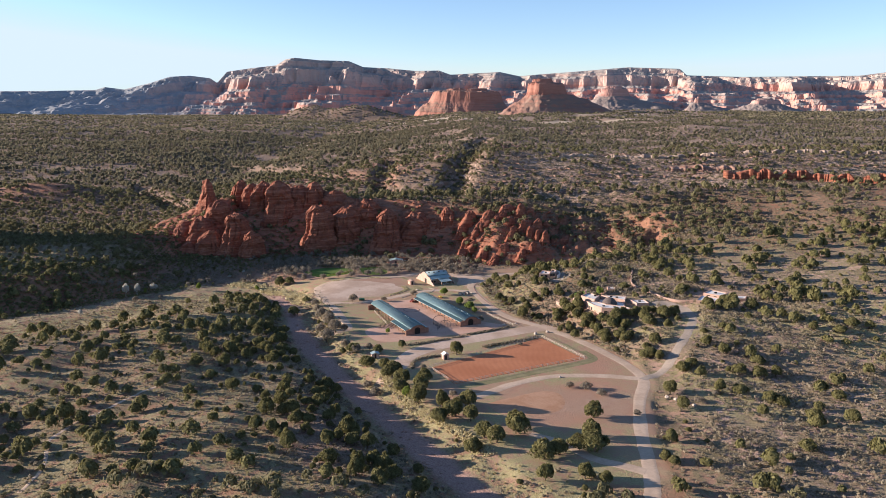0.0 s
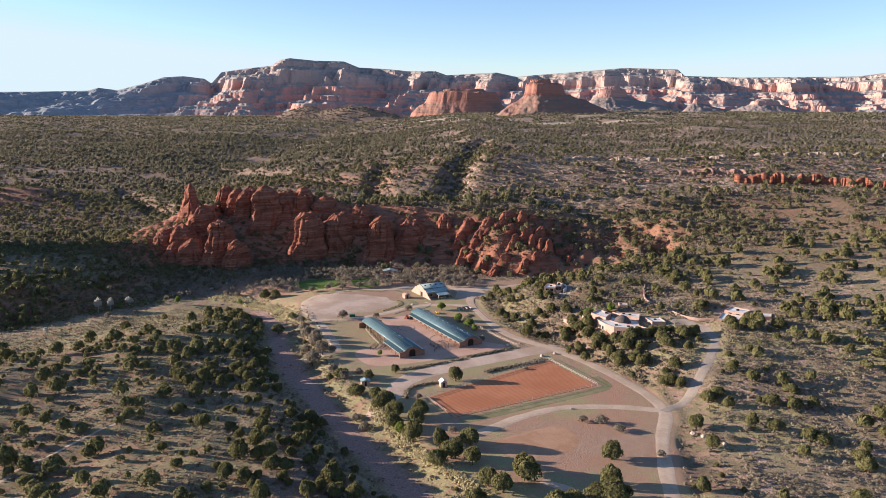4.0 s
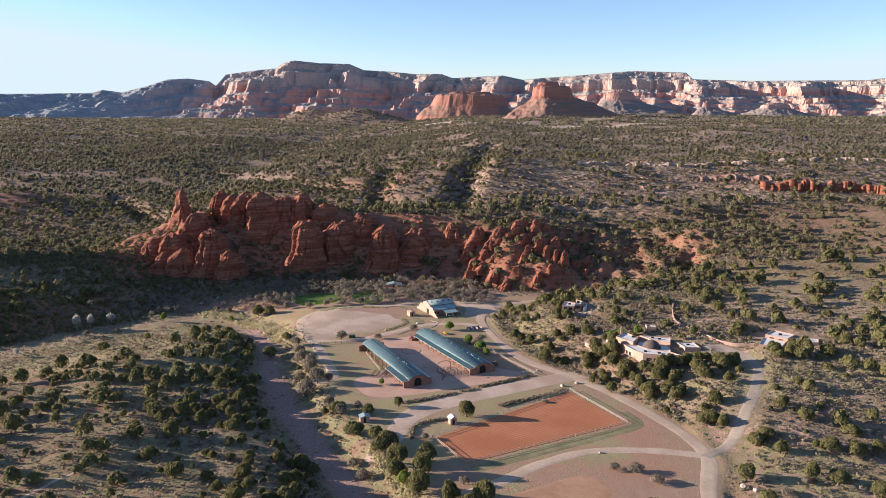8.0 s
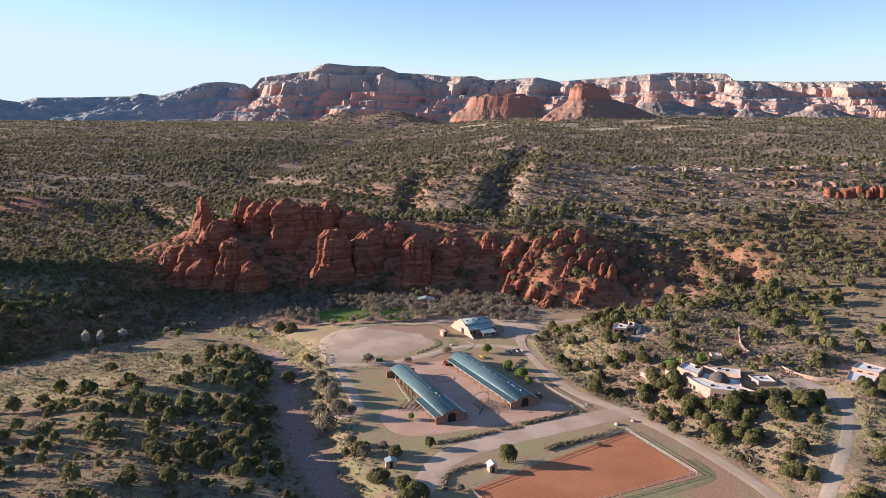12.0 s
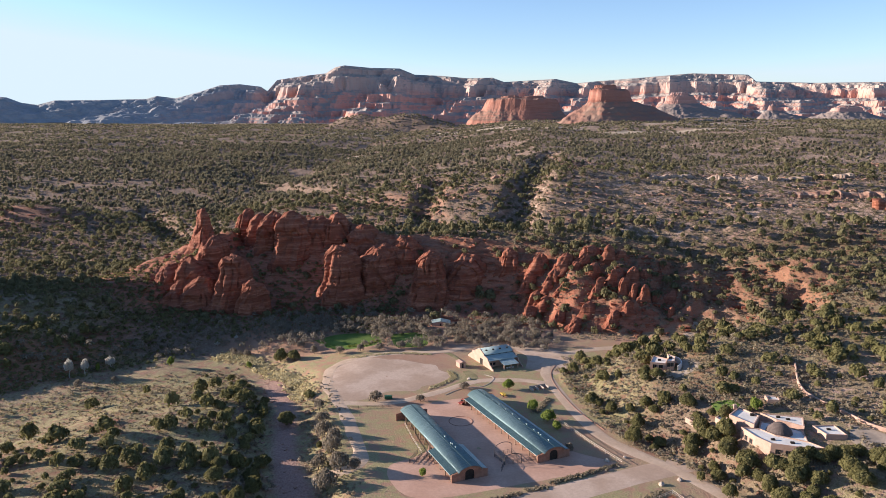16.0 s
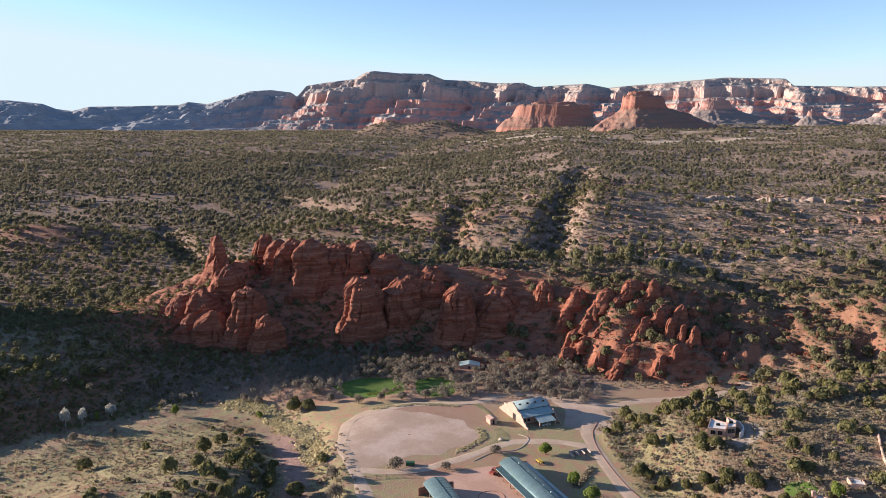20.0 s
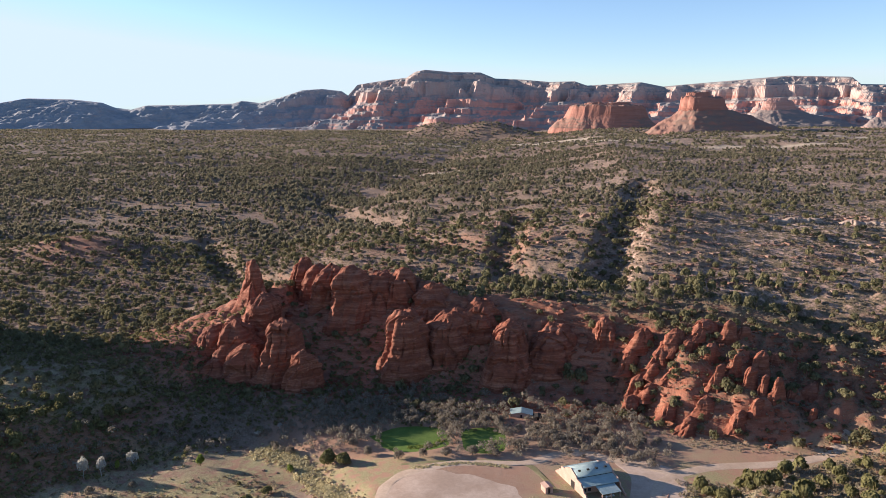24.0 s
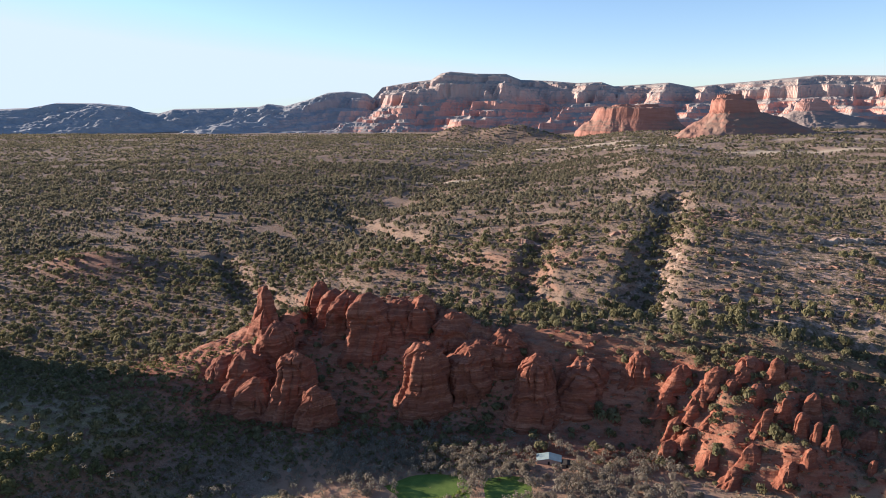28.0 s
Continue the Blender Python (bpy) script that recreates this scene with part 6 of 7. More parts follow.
def adobe_block(parent, outline, foot, top, mat=None, parapet=0.35, label=""):
    """A flat-roofed adobe room: wall, roof set down behind a parapet."""
    c = np.mean(outline, 0)
    area = sum(outline[k][0] * outline[(k + 1) % len(outline)][1] - outline[(k + 1) % len(outline)][0] * outline[k][1] for k in range(len(outline)))
    outline = outline if area > 0 else outline[::-1]
    bm = bmesh.new()
    n = len(outline)
    inner = [tuple(c + (np.array(p) - c) * (1 - 0.45 / max(np.linalg.norm(np.array(p) - c), 1.0))) for p in outline]
    ring = []
    for pts, z in ((outline, foot), (outline, top), (inner, top), (inner, top - parapet)):
        ring.append([bm.verts.new((x, y, z)) for x, y in pts])
    for a, b in zip(ring[:-1], ring[1:]):
        for k in range(n):
            bm.faces.new((a[k], a[(k + 1) % n], b[(k + 1) % n], b[k]))
    wall = part("wall", bm, mat or M_adobe, parent, label)
    bm = bmesh.new()
    prism(bm, inner, top - parapet - 0.2, top - parapet + 0.02)
    part("roof", bm, M_white, parent, "flat off-white coated roof")
    return wall


def openings(parent, a, b, foot, spots, h=1.4, sill=0.8):
    """Dark windows or doors on the wall from a to b: spots are shares along it with widths."""
    a, b = Vector((*a, 0)), Vector((*b, 0))
    d = (b - a).normalized()
    out = Vector((d.y, -d.x, 0))
    for t, w in spots:
        c = a + (b - a) * t
        p, q = c - d * w / 2 + out * 0.04, c + d * w / 2 + out * 0.04
        bm = bmesh.new()
        m = Matrix(((d.x, out.x, 0, p.x), (d.y, out.y, 0, p.y), (0, 0, 1, foot + sill), (0, 0, 0, 1)))
        for x0, z0, x1, z1 in ((-0.08, -0.08, 0, h + 0.08), (w, -0.08, w + 0.08, h + 0.08), (0, -0.08, w, 0), (0, h, w, h + 0.08), (w / 2 - 0.03, 0, w / 2 + 0.03, h)):
            box(bm, x0, -0.06, z0, x1, 0.07, z1, m=m)
        win = part("window", bm, M_wood, parent, "weathered wooden window frame")
        for x0, x1 in ((0, w / 2 - 0.03), (w / 2 + 0.03, w)):
            bm = bmesh.new()
            box(bm, x0, -0.05, 0, x1, 0.04, h, m=m)
            part("pane", bm, M_glass, win)
        bm = bmesh.new()
        box(bm, -0.15, -0.05, -0.18, w + 0.15, 0.14, -0.09, m=m)
        part("sill", bm, M_adobe, win)


def big_house():
    ob = empty("house", pose(83, 362, 0))
    kids = []
    A = [(70.6, 370), (75.8, 376.5), (80, 369.6), (76, 362.4)]
    B = [(72.2, 362.9), (74.3, 356.2), (77.3, 351.4), (84, 349.6), (92.3, 349.2), (89.2, 353.3), (84.8, 355.8), (80.6, 357.8), (77.4, 362.2)]
    C = [(81.4, 372.8), (94, 370.4), (91.4, 362.8), (88.4, 365.3), (84.6, 367.6)]
    D = [(94.6, 364.7), (101.6, 365.9), (102.4, 358.2), (96.2, 358.4)]
    T = [(77.4, 362.4), (80.4, 369.2), (84.4, 367.4), (91, 362.6), (89.2, 353.6), (84.8, 356.1), (80.8, 358.0)]
    adobe_block(ob, A, -4.5, 3.4, None, 0.5, "pink adobe wall")
    adobe_block(ob, B, -5.0, 2.3)
    adobe_block(ob, C, -2.5, 3.1)
    adobe_block(ob, D, -3.0, 2.7)
    adobe_block(ob, T, -4.0, 1.8)
    adobe_block(ob, [(87.2, 386), (91.4, 385.4), (90.8, 381.4), (86.8, 382)], -0.5, 4.2)
    adobe_block(ob, [(66.8, 371.6), (70.2, 375.4), (70.9, 370.4), (68.6, 367.2)], -4.5, 1.6)
    openings(ob, (72.2, 362.9), (74.3, 356.2), -1.6, [(0.4, 1.2), (0.75, 1.2)])
    openings(ob, (77.3, 351.4), (84, 349.6), -1.6, [(0.3, 1.4), (0.7, 1.4)])
    openings(ob, (70.6, 370), (76, 362.4), -1.2, [(0.75, 1.6)], 2.0, 0.6)
    bm = bmesh.new()
    n, rings = 28, [(3.9, 0), (3.7, 0.7), (3.0, 1.6), (2.0, 2.5), (0.9, 3.05), (0.05, 3.2)]
    vs = [[bm.verts.new((83.4 + r * math.cos(a), 361.6 + r * math.sin(a), 1.5 + z)) for a in np.linspace(0, 6.283, n + 1)[:-1]] for r, z in rings]
    for a, b in zip(vs[:-1], vs[1:]):
        for k in range(n):
            bm.faces.new((a[k], a[(k + 1) % n], b[(k + 1) % n], b[k]))
    part("dome", bm, M_dome, ob, "brown shingled dome")
    for x, y, z in ((78, 370.5, 3.2), (86, 370, 2.8), (88.5, 368.4, 2.8), (84, 352.6, 2.0), (79, 354.5, 2.0), (98.6, 362.4, 2.4)):
        part("roof_unit", block(x - 0.6, y - 0.4, z - 0.4, x + 0.6, y + 0.4, z + 0.45, 0.05), M_dark, ob, "dark rooftop unit")
    part("chimney", block(73.6, 375.0, 1.0, 74.6, 376.0, 4.6, 0.06), M_adobe, ob)
    for k in ob.children:
        k.matrix_parent_inverse = ob.matrix_world.inverted()
    ob.matrix_basis = pose(83, 362, 0)
    return tagged(ob, "rambling adobe house with pale flat roofs and brown dome", "house", group="adobe houses")


def plain_house(center, blocks, label):
    ob = empty("house", pose(center[0], center[1], 0))
    for outline, foot, top in blocks:
        adobe_block(ob, outline, foot, top)
        openings(ob, outline[0], outline[1], top - 3.0, [(0.3, 1.4), (0.7, 1.4)])
        x, y = np.mean(outline, 0)
        part("roof_unit", block(x - 0.6, y - 0.4, top - 0.6, x + 0.6, y + 0.4, top + 0.35, 0.05), M_dark, ob)
    for k in ob.children:
        k.matrix_parent_inverse = ob.matrix_world.inverted()
    return tagged(ob, label, "house", group="adobe houses")


big_house()
plain_house((138, 364), [([(124, 354), (132, 351), (137, 358), (130, 364)], -1.5, 5.6), ([(131, 364.5), (137.5, 358.5), (143, 364), (137, 371)], -1.0, 6.6), ([(138, 357.5), (149, 356), (152, 362), (143.6, 363.6)], -1.0, 5.9)], "low adobe house with pale stepped roofs among junipers")
plain_house((60, 424), [([(55.4, 419.6), (61.2, 418.6), (63.4, 424.4), (58.4, 428)], -4, 3.4), ([(61.4, 418.4), (64.6, 419.2), (66.2, 424.6), (63.8, 428), (63.6, 424.2)], -4, 4.3)], "small adobe house with pale roof and curved wall")


def wall_line(name, pts, height, thick, mat, label, category="wall", cap=True):
    """A garden wall that follows the land."""
    line = smooth_line(pts, 1.6)
    d = np.gradient(line, axis=0)
    d /= np.linalg.norm(d, axis=1)[:, None]
    side = np.stack([d[:, 1], -d[:, 0]], 1)
    g = land(line[:, 0], line[:, 1])
    v = []
    for c, z in ((-0.5, -0.6), (-0.5, height - 0.06), (-0.35, height), (0.35, height), (0.5, height - 0.06), (0.5, -0.6)):
        q = line + side * c * thick
        v.append(np.column_stack([q, g + z]))
    v = np.stack(v, 1).reshape(-1, 3)
    me = mesh_np(name, v, grid_faces(len(line), 6), mat)
    return tagged(new(name, me), label, category)


wall_line("garden_wall", [(107, 412), (103.5, 400), (101.8, 389.4), (103.4, 383), (105.5, 378.9), (108.6, 372), (110.9, 366.5), (116, 361), (124, 358)], 1.3, 0.45, M_adobe, "curving pinkish adobe garden wall on the hillside")
wall_line("garden_wall", [(60, 381), (62.5, 376), (66, 373)], 1.6, 0.45, M_adobe, "short pinkish adobe wall beside the house")
wall_line("garden_wall", [(64.8, 429), (67.6, 425.5), (67.6, 420.5), (65.5, 417.6)], 2.4, 0.4, M_white, "curved pale wall beside the small house")
wall_line("road_edging", [(22, 452), (19, 440), (20.4, 424), (26, 402), (33.5, 385)], 0.16, 0.3, M_brick, "low stone edging along the dirt drive", "edging")
patch("pavement", [(103, 357), (107, 366), (113, 362), (120, 352), (117, 344), (108, 350)], M_asphalt, "grey driveway court beside the adobe house", "driveway", 0.14, 0.4, 9)
patch("pavement", [(58, 415), (64, 412), (74, 418), (74, 426), (69, 428), (68, 419)], M_asphalt, "small grey parking court", "driveway", 0.14, 0.4, 10)
patch("lawn", [(69, 380), (70, 387), (77, 387), (78, 380)], M_lawn, "small green lawn behind the house", "lawn", 0.12, 0.4, 11)


# ---- fences, pens and yard things ----
def fence(name, pts, step_m, height, rails, mat, label, closed=False):
    """A post-and-rail fence; posts and rails are objects of their own that share meshes."""
    ob = empty(name, pose(pts[0][0], pts[0][1], RANCH))
    pm = block(-0.07, -0.07, -0.3, 0.07, 0.07, height, 0.015)
    post = part("post", pm, mat, ob)
    pts = pts + [pts[0]] if closed else pts
    first = True
    for a, b in zip(pts[:-1], pts[1:]):
        n = max(1, round(math.dist(a, b) / step_m))
        run = math.dist(a, b) / n
        turn = math.atan2(b[1] - a[1], b[0] - a[0])
        rail = None
        for k in range(n):
            x, y = a[0] + (b[0] - a[0]) * k / n - pts[0][0], a[1] + (b[1] - a[1]) * k / n - pts[0][1]
            z = float(land(x + pts[0][0], y + pts[0][1])) - RANCH
            if first:
                first = False
                o = post
            else:
                o = new("post", post.data)
                o.parent = ob
            o.location = (x, y, z)
            for h in rails:
                if rail is None:
                    bm = block(0, -0.025, -0.05, run, 0.025, 0.05)
                    r = part("rail", bm, mat, ob)
                    rail = r.data
                else:
                    r = new("rail", rail)
                    r.parent = ob
                r.location, r.rotation_euler = (x, y, z + h), (0, 0, turn)
    return tagged(ob, label, "fence")


fence("arena_fence", [(5, 280.4), (62.2, 311.8), (47, 341.8), (-5.6, 299)], 2.9, 1.3, (0.65, 1.18), M_fence, "pale wooden post and rail fence round the arena", True)
fence("rail_fence", [(16.6, 394), (19.5, 388.5), (27, 373.6), (35.5, 359.6)], 2.6, 1.3, (0.65, 1.2), M_fence, "pale rail fence along the barn yard")
fence("paddock_fence", [(-36.5, 384), (-32, 371), (-28, 361)], 2.6, 1.3, (0.6, 1.15), M_fence, "pale rail fence at the paddock")
fence("lot_fence", [(-62, 395), (-52, 398), (-44, 399)], 3.0, 1.1, (0.55, 1.0), M_wood, "low weathered wooden fence by the lot")


def arch_gate(a, b, tall, label):
    """A bent pipe arch with two leaves of a pipe gate."""
    ob = empty("arch_gate", axis_pose(a, b, RANCH))
    w = math.dist(a, b)
    bm = bmesh.new()
    pts = [Vector((0, w / 2 - w / 2 * math.cos(t), tall * 0.62 + tall * 0.38 * math.sin(t))) for t in np.linspace(0, math.pi, 15)]
    pts = [Vector((0, 0, -0.2))] + pts + [Vector((0, w, -0.2))]
    for p, q in zip(pts[:-1], pts[1:]):
        rod(bm, p, q, 0.11, None, 6)
    part("arch", bm, M_steel, ob)
    for k in range(2):
        y0, y1 = k * w / 2 + 0.1, (k + 1) * w / 2 - 0.1
        bm = bmesh.new()
        rod(bm, (0, y0, 0.2), (0, y0, 1.6), 0.05, None, 5)
        leaf = part("gate_leaf", bm, M_steel, ob)
        for y in ((y0 + y1) / 2, y1):
            bm = bmesh.new()
            rod(bm, (0, y, 0.2), (0, y, 1.6), 0.05, None, 5)
            part("upright", bm, M_steel, leaf)
        for z in (0.3, 0.7, 1.1, 1.5):
            bm = bmesh.new()
            rod(bm, (0, y0, z), (0, y1, z), 0.04, None, 5)
            part("bar", bm, M_steel, leaf)
    return tagged(ob, label, "gate", group="arch gates")


arch_gate((-4.6, 361.6), (0.9, 364.6), 4.4, "dark bent-pipe arch gate in the courtyard")
arch_gate((-1.5, 356.0), (3.8, 357.8), 3.6, "dark bent-pipe arch gate in the courtyard")


def pipe_panel(a, b, label="dark steel pipe pen panel"):
    ob = empty("pen_panel", axis_pose(a, b, RANCH))
    w = math.dist(a, b)
    for z in (0.35, 0.75, 1.15, 1.55):
        bm = bmesh.new()
        rod(bm, (0, 0, z), (0, w, z), 0.05, None, 5)
        part("bar", bm, M_steel, ob)
    for y in np.linspace(0, w, 4):
        bm = bmesh.new()
        rod(bm, (0, y, -0.1), (0, y, 1.65), 0.06, None, 5)
        part("upright", bm, M_steel, ob)
    return tagged(ob, label, "fence panel", group="pen panels")


for a, b in (((-4.6, 361.6), (-1.5, 356.0)), ((0.9, 364.6), (3.8, 357.8)), ((-3.0, 358.8), (2.4, 361.2)), ((3.8, 357.8), (8.4, 359.6)), ((-1.5, 356.0), (-2.6, 351.4))):
    pipe_panel(a, b)
for k in range(4):
    pipe_panel((-31.5 + 2.2 * k, 354.5 + 1.1 * k), (-29.5 + 2.2 * k, 361.5 + 1.1 * k), "pale pipe pen panel beside the barn")
pipe_panel((-31.5, 354.5), (-23.0, 359.0), "pale pipe pen panel beside the barn")


def bins():
    """Open storage bays: a back wall with four dividing walls."""
    ob = empty("storage_bays", pose(10.6, 419.4, RANCH, 0, 0, 30))
    part("back_wall", block(0, 2.9, -0.2, 7.4, 3.2, 1.2, 0.03), M_stone, ob)
    for k in range(4):
        part("divider", block(0.02 + 2.35 * k, 0, -0.2, 0.30 + 2.35 * k, 2.88, 1.0, 0.03), M_stone, ob)
    for k in range(3):
        bm = bmesh.new()
        bmesh.ops.create_cone(bm, cap_ends=True, segments=14, radius1=0.95, radius2=0.15, depth=0.8, matrix=Matrix.Translation((1.35 + 2.35 * k, 1.7, 0.25)))
        part("heap", bm, M_brick, ob, "dark heap of earth")
    return tagged(ob, "pale open storage bays holding dark earth", "storage bays")


bins()


def utility_truck(x, y, turn, body_mat, label):
    ob = empty("pickup_truck", pose(x, y, RANCH + 0.05, 0, 0, turn))
    body = part("body", block(-0.9, -2.4, 0.45, 0.9, 2.4, 1.05, 0.12), body_mat, ob)
    cab = part("cab", block(-0.82, -0.7, 1.0, 0.82, 0.9, 1.75, 0.18), body_mat, ob)
    part("windshield", block(-0.7, -0.76, 1.15, 0.7, -0.66, 1.62), M_glass, ob)
    part("bed", block(-0.75, 1.05, 1.04, 0.75, 2.3, 1.09), M_dark, ob)
    for sx in (-0.85, 0.85):
        for sy in (-1.5, 1.5):
            bm = bmesh.new()
            rod(bm, (sx - 0.12, sy, 0.38), (sx + 0.12, sy, 0.38), 0.38, None, 14)
            w = part("wheel", bm, M_dark, ob)
            bm = bmesh.new()
            rod(bm, (sx - 0.13, sy, 0.38), (sx + 0.13, sy, 0.38), 0.21, None, 12)
            part("rim", bm, M_steel, w)
    for sx in (-0.6, 0.6):
        part("headlight", block(sx - 0.15, -2.44, 0.72, sx + 0.15, -2.36, 0.9, 0.02), M_white, body)
    return tagged(ob, label, "truck")


wall_line("ring_edging", [(-16.8 + 4.2 * math.cos(a), 388.5 + 4.2 * math.sin(a)) for a in np.linspace(0, 6.28, 17)], 0.14, 0.3, M_brick, "low round edging in the courtyard dirt", "edging")
wall_line("path_edging", [(-24, 413), (-18, 420), (-9, 424), (-5, 433), (-9, 437)], 0.16, 0.3, M_stone, "curving low stone path edging", "edging")
M_redpaint = mottled("faded_red_paint", (0.32, 0.06, 0.045), (0.38, 0.09, 0.06), 1.0, rough=0.4, bumpy=0.05)
M_greenpaint = mottled("dark_green_paint", (0.03, 0.10, 0.05), (0.05, 0.14, 0.07), 1.0, rough=0.5, bumpy=0.05)
M_yellow = mottled("yellow_paint", (0.50, 0.33, 0.05), (0.58, 0.40, 0.08), 1.0, rough=0.5, bumpy=0.05)
utility_truck(-16.6, 405.0, -28, M_redpaint, "red pickup truck parked by the barn end")


def dumpster(x, y, turn):
    ob = empty("dumpster", pose(x, y, RANCH, 0, 0, turn))
    part("bin", block(-1.5, -0.8, 0.15, 1.5, 0.8, 1.15, 0.06), M_greenpaint, ob)
    part("lid", block(-1.52, -0.84, 1.15, 1.52, 0.84, 1.25, 0.03), M_greenpaint, ob)
    for sx in (-1.2, 1.2):
        part("foot", block(sx - 0.1, -0.7, 0, sx + 0.1, 0.7, 0.16), M_steel, ob)
    return tagged(ob, "dark green lidded dumpster by the lot", "dumpster")


dumpster(-45.6, 407.6, 10)


def cart(x, y):
    ob = empty("yard_cart", pose(x, y, RANCH, 0, 0, 30))
    part("tray", block(-0.8, -1.1, 0.5, 0.8, 1.1, 1.0, 0.08), M_yellow, ob)
    part("hood", block(-0.5, -1.8, 0.4, 0.5, -1.0, 0.95, 0.1), M_yellow, ob)
    for sx in (-0.8, 0.8):
        for sy in (-1.4, 0.8):
            bm = bmesh.new()
            rod(bm, (sx - 0.1, sy, 0.32), (sx + 0.1, sy, 0.32), 0.32, None, 12)
            w = part("wheel", bm, M_dark, ob)
            bm = bmesh.new()
            rod(bm, (sx - 0.11, sy, 0.32), (sx + 0.11, sy, 0.32), 0.16, None, 10)
            part("rim", bm, M_steel, w)
    return tagged(ob, "small yellow yard cart near the barn", "cart")


cart(-1.4, 414.4)


def boulder(x, y, r, mat, label, seed):
    bm = bmesh.new()
    bmesh.ops.create_icosphere(bm, subdivisions=2, radius=r)
    for v in bm.verts:
        n = noise.noise(v.co * (1.4 / r) + Vector((seed, 0, 0)))
        v.co *= 1 + 0.35 * n
        v.co.z *= 0.75
    ob = part("boulder", bm, mat)
    ob.location = (x, y, float(land(x, y)) + r * 0.3)
    return tagged(ob, label, "boulder", group="yard boulders")


for k, (x, y, r) in enumerate(((31, 361, 0.9), (44.9, 346.8, 0.9), (-15.3, 431, 0.9), (48, 289, 0.5), (51, 350, 0.8), (37, 364, 0.6), (85.5, 268, 0.9), (88, 265, 0.8), (90.5, 262, 0.9), (93, 259.5, 0.7))):
    boulder(x, y, r, M_stone, "pale rounded boulder at the yard edge", k)


# ---- planted and creekside trees ----
M_palewood = leaf_mat("pale_budding_twigs", (0.42, 0.39, 0.33), (0.52, 0.49, 0.42), (0.60, 0.58, 0.50))


def bare_tree(seed, name="bare_tree", mat=None, blades=900, label="grey leafless tree with a dense twiggy crown"):
    ob = empty(name, Matrix.Identity(4))
    part("trunk", trunk_bm(1.1, 0.07, 7, seed, 0.9), M_bark, ob)
    r = np.random.RandomState(seed)
    v, f = crown_arrays(blades, seed, 1.15, 10, 0.10, 0.25)
    # thin twigs: blades drawn out upward
    c = v.reshape(-1, 4, 3)
    mid = c.mean(1, keepdims=True)
    c = mid + (c - mid) * (0.7, 0.7, 1.15)
    crown = new("crown", mesh_np("crown", c.reshape(-1, 3), f, mat or M_bare))
    crown.parent = ob
    return tagged(ob, label, "tree", group="leafless creekside trees")


def leafy(seed, label, mat):
    ob = empty("leafy_tree", Matrix.Identity(4))
    part("trunk", trunk_bm(1.2, 0.08, 6, seed, 0.8), M_bark, ob)
    v, f = crown_arrays(800, seed, 1.25, 9, 0.13, 0.2)
    crown = new("crown", mesh_np("crown", v, f, mat))
    crown.parent = ob
    return tagged(ob, label, "tree", group="trees with new leaves")


def poplar(seed):
    ob = empty("pale_poplar", Matrix.Identity(4))
    part("trunk", trunk_bm(1.3, 0.06, 9, seed, 0.7), M_palewood, ob)
    v, f = crown_arrays(1100, seed, 1.35, 8, 0.085, 0.45)
    v[:, 2] += 0.22
    crown = new("crown", mesh_np("crown", v, f, M_palewood))
    crown.parent = ob
    return tagged(ob, "pale silvery poplar budding beside the wash", "tree", group="pale poplars by the wash")


def plant(kinds_, spots, used):
    for x, y, r, h in spots:
        k = used[0] % len(kinds_)
        m = Matrix.LocRotScale((x, y, float(land(x, y)) - 0.1), Euler((0, 0, used[0] * 1.7)), (1, 1, 1))
        if used[0] < len(kinds_):
            ob = kinds_[k]
            ob.matrix_basis = m
        else:
            ob = copy_thing(kinds_[k], m)
        ob.scale = (r, r, h)
        used[0] += 1


BIG = [(6.2, 316.4, 3.2, 3.6), (-18.4, 325, 1.7, 2.6), (-19.8, 292, 3.2, 3.4), (-16.2, 281, 3.4, 3.8), (-7, 283, 2.8, 3.6), (-9, 263, 3.6, 4.6), (3.5, 250, 3.4, 4.2), (9.8, 258, 3.4, 4.4), (26, 236, 3.8, 4.4), (18, 229.5, 3.4, 3.8), (32, 218, 4.2, 3.6), (48.6, 224, 4.6, 4.2), (53.6, 249.6, 3.4, 3.8), (-32, 302, 3.2, 3.0), (-22, 289, 3.0, 3.4), (-24, 297, 2.8, 3.0), (-1, 246, 3, 3.6), (-16, 273, 2.8, 3.6), (-8, 274, 3.0, 4.4), (0, 257, 2.6, 4.4), (5, 250, 2.6, 4.2), (10, 246, 2.6, 4.2), (14, 233, 3.0, 3.8), (25, 240, 3.0, 4.0), (37, 221, 3.4, 3.4), (50, 233, 3.4, 3.8), (44, 225, 3.2, 3.2), (-29, 318, 2.4, 2.4), (-40, 320, 3.0, 2.6), (-104, 463, 3.2, 3.8), (-97, 461, 3.0, 3.0), (-80, 388, 3, 3.4), (67, 358, 3.0, 3.2), (71, 351, 3.2, 3.4), (77, 347, 2.8, 3.0), (83, 345, 3.2, 3.4), (90, 346, 2.6, 2.8), (97, 347, 3.0, 3.2), (65, 366, 2.8, 3.0), (105, 344, 3.0, 3.2), (63, 373, 3.0, 3.4), (128, 349, 2.8, 3.0), (136, 350, 3.0, 3.0), (86, 338, 2.6, 2.6), (96, 338, 2.8, 3.0), (53, 416, 2.8, 3.0), (57, 413, 2.6, 2.8)]
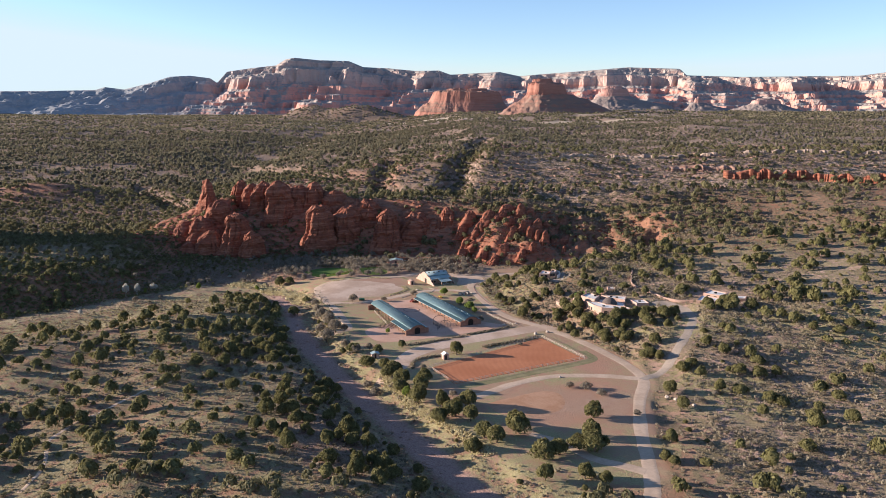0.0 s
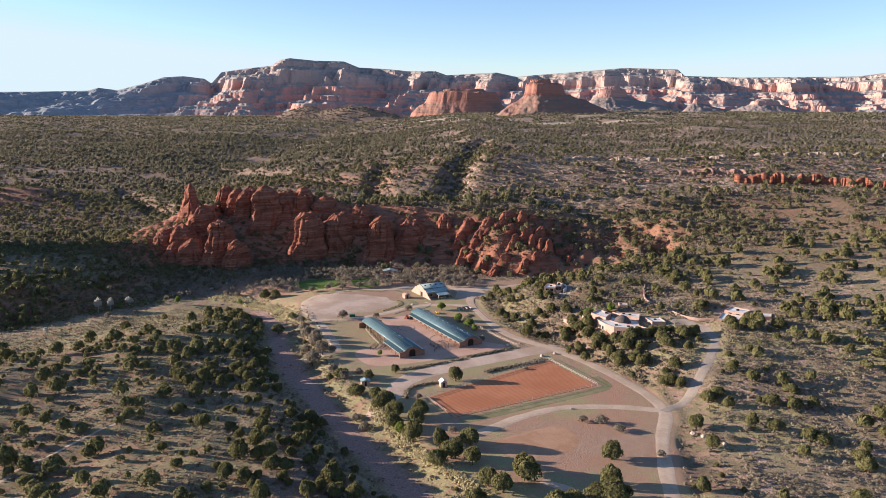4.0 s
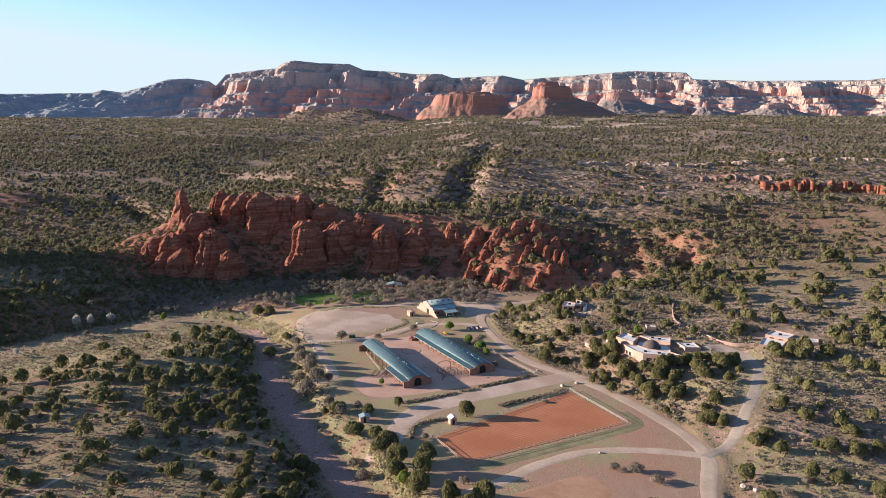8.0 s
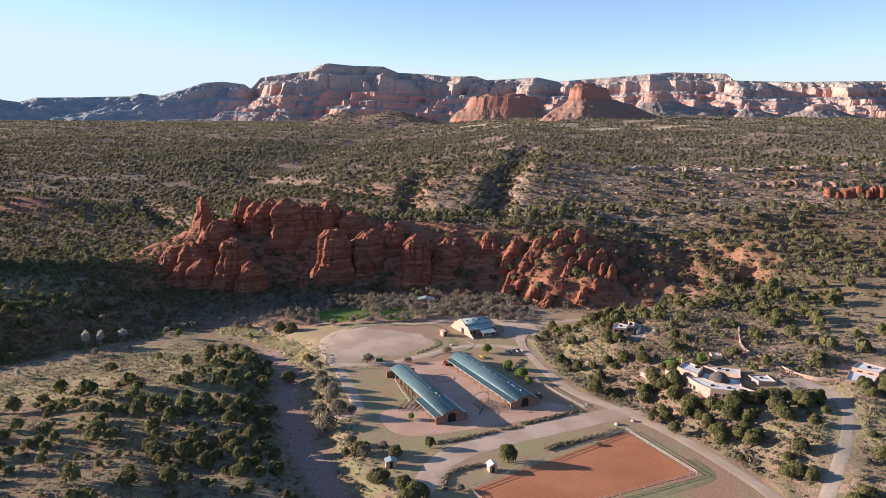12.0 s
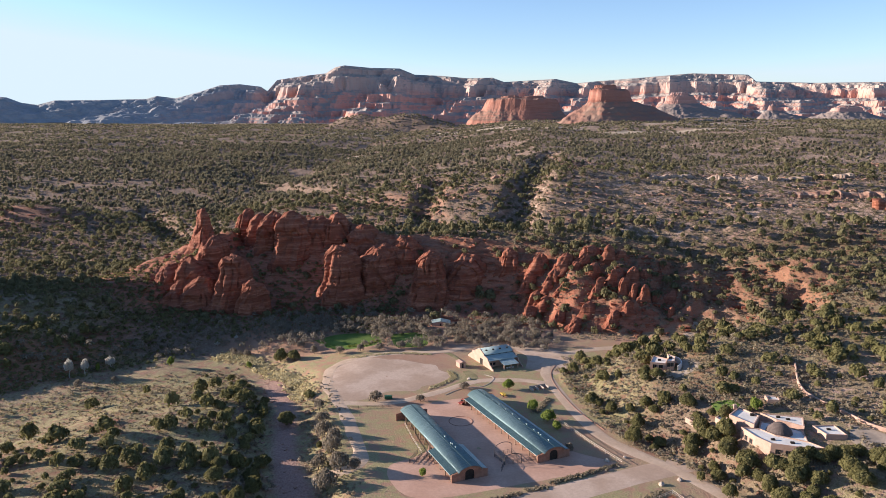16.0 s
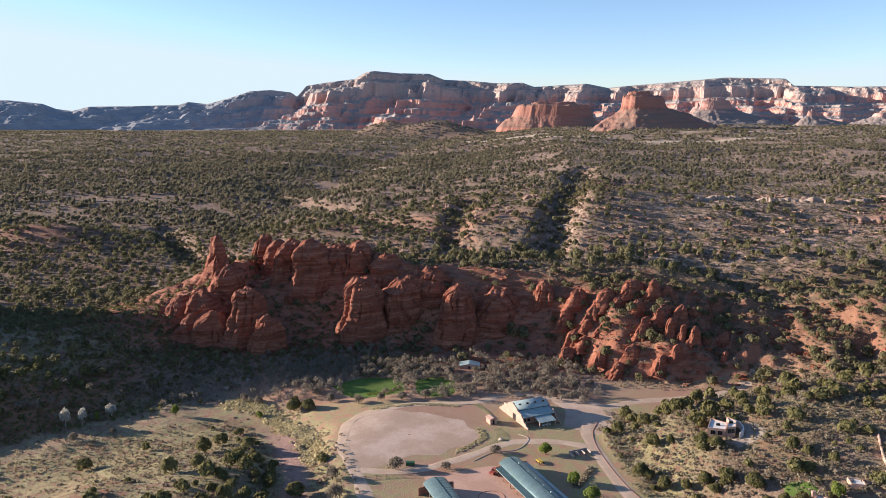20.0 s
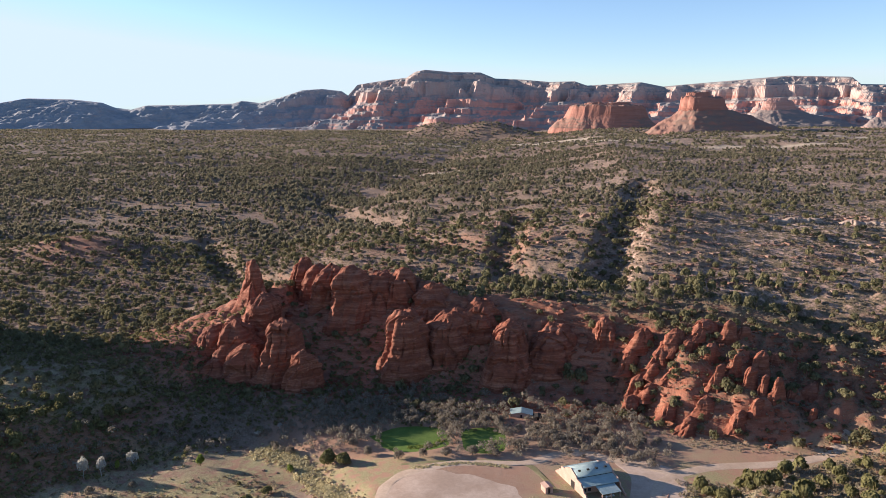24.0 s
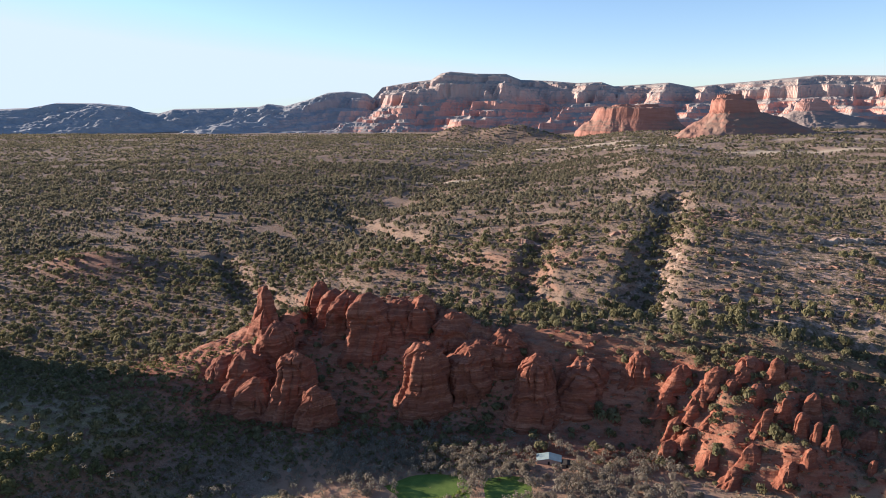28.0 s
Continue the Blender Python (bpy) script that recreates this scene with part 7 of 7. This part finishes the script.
SLOPE = [(90, 315), (94, 317), (99, 292), (104, 286), (103, 295), (114, 309), (119, 302), (120, 287), (131, 294), (127, 284), (134, 285), (122, 262), (125, 260), (106, 270), (113, 268), (154, 276), (148, 263), (142, 242), (129, 240), (131, 247), (86, 330), (95, 340), (76, 336), (74, 341), (82, 333), (63, 369), (68, 360), (62, 388), (93, 306), (90, 309), (114, 249), (117, 222), (79, 346), (45, 386), (181, 318), (164, 318), (174, 314), (147, 344), (132, 344)]
for k, (x, y) in enumerate(SLOPE):
    if line_dist(x, y, HOUSE_ROAD)[0] > 4.2:
        BIG.append((x, y, 2.1 + 0.9 * ((k * 7) % 5) / 4, 2.3 + 0.9 * ((k * 3) % 4) / 3))
plant([juniper(150 + k) for k in range(5)], [(x, y, r * 1.35, h * 1.35) for x, y, r, h in BIG], [0])
GREY = [(56, 276.5, 3.6, 2.2), (61, 270, 3.2, 2.0), (50, 278, 2.6, 1.8), (96, 262, 3.0, 1.8), (104, 268, 2.6, 1.6), (-38.5, 318, 3.2, 3.0), (-44, 326, 3.0, 3.2), (-33, 322, 2.6, 2.6), (-55, 340, 5.0, 5.6), (-52, 348, 4.4, 5.2), (-57, 360, 4.6, 5.4), (-63, 374, 4.6, 5.0), (-58, 367, 4.0, 4.6), (-66, 384, 3.6, 4.2), (-70, 396, 3.4, 3.8), (-60, 352, 3.6, 4.0), (-48, 350, 3.0, 2.8), (-50.2, 404, 4.0, 3.4), (-33, 406, 2.6, 2.2), (-17, 420, 3.2, 2.2), (19.6, 366.4, 2.0, 2.6), (-8, 298, 2.2, 1.8), (-26, 276, 3.0, 2.6), (-30, 284, 2.8, 2.6), (-122, 470, 2.6, 2.4), (-130, 474, 2.6, 2.2), (-182, 428, 2.4, 2.6), (-170, 436, 2.4, 2.0), (36, 330, 1.6, 1.0), (4, 268, 2.4, 2.2), (70, 252, 2.2, 1.5)]
rg = np.random.RandomState(5)
for x, y in ((-88, 466), (-76, 463), (-66, 466), (-58, 468), (-48, 470), (-40, 471), (-31, 478), (-24, 482), (-16, 480), (-92, 492), (-84, 494), (-74, 495), (-66, 496), (-58, 498), (-50, 499), (-42, 498), (-34, 496), (-26, 494), (-18, 492), (-10, 488), (-2, 486), (6, 484), (-100, 484), (-108, 482), (-98, 474), (-20, 500), (-12, 498), (-4, 495), (4, 493), (14, 488), (-90, 500), (-78, 502), (-66, 503), (-54, 505), (-44, 504), (14, 494), (24, 490)):
    GREY.append((x + rg.uniform(-2, 2), y + rg.uniform(-1.5, 1.5), rg.uniform(2.2, 3.6), rg.uniform(2.0, 3.4)))
plant([bare_tree(600 + k) for k in range(5)], GREY, [0])
plant([poplar(620 + k) for k in range(2)], [(-192, 439, 3.0, 5.0), (-186, 441, 2.8, 4.8), (-180, 452, 3.2, 3.2), (-199, 396, 2.0, 2.6), (-141, 482, 1.8, 1.5), (-133, 486, 1.6, 1.6)], [0])
plant([leafy(650 + k, "small tree with fresh yellow-green leaves", M_fresh) for k in range(2)], [(14.4, 391, 3.6, 3.0), (9.3, 400.5, 3.4, 3.2), (0.8, 421, 3.2, 3.2), (17, 384, 2.6, 2.4), (-13.5, 269, 2.8, 3.0), (-26.5, 347, 1.8, 2.0), (-153, 455, 2.2, 3.6), (-117, 457, 2.0, 2.2), (82, 379, 3.0, 3.4), (-184, 448, 1.6, 2.9)], [0])


# ---- hedges and planting beds ----
def hedge(pts, width, height, label, seed, mat):
    """A ragged low hedge along a line."""
    line = smooth_line(pts, 0.45)
    r = np.random.RandomState(seed)
    line = np.repeat(line, max(1, int(width / 0.6)), axis=0)
    line = line + r.uniform(-0.5, 0.5, line.shape) * width * 0.8
    p = np.column_stack([line, land(line[:, 0], line[:, 1]) - 0.05])
    s = r.uniform(0.4, 0.75, len(p))
    v, f = scatter(p, np.stack([s, s * height], 1), low_t, r)
    return tagged(new("hedge", mesh_np("hedge", v, f, mat)), label, "hedge", group="low hedges")


hedge([(-16, 328.6), (-6, 333.4), (2.8, 338.4)], 2.4, 0.9, "low dry hedge along the gravel apron", 1, M_scrub)
hedge([(5, 340.6), (10.6, 342.6)], 2.6, 0.8, "low dry hedge along the gravel apron", 2, M_scrub)
hedge([(12.6, 345.4), (23, 351.6), (33.8, 358.4)], 2.4, 0.9, "low dry hedge along the gravel apron", 3, M_scrub)
hedge([(18.6, 326.2), (31, 333.6), (43.4, 340.6)], 2.6, 1.2, "low dry hedge beside the arena", 4, M_scrub)
hedge([(-12.4, 298), (-12.4, 306), (-7.4, 311.8), (-0.8, 314.2)], 1.8, 1.1, "low dry hedge curving round the arena corner", 5, M_scrub)
hedge([(45, 343), (41, 341)], 1.8, 0.9, "low dry hedge beside the arena", 6, M_scrub)
hedge([(16, 412), (13, 404), (10, 398)], 3.0, 0.8, "strip of dry bushes behind the barn", 7, M_scrub)
hedge([(-30, 420), (-22, 432), (-24, 440)], 3.2, 0.5, "strip of dry grass by the lot", 8, M_straw)
hedge([(-68, 456), (-50, 462), (-34, 462)], 2.6, 0.5, "strip of dry grass by the lot", 9, M_straw)
hedge([(-24, 291), (-19, 278), (-12, 264), (-6, 254), (2, 243), (8, 234), (15, 222)], 5.0, 1.0, "bank of tall pale straw grass above the creek", 11, M_straw)
hedge([(-136, 472), (-126, 469), (-118, 463), (-110, 455), (-103, 447), (-94, 440), (-88, 430)], 5.0, 1.3, "bank of tall pale straw grass above the creek", 12, M_straw)
hedge([(-62, 480), (-66, 474), (-74, 473)], 3.2, 0.7, "bed of bright green garden plants", 10, M_fresh)
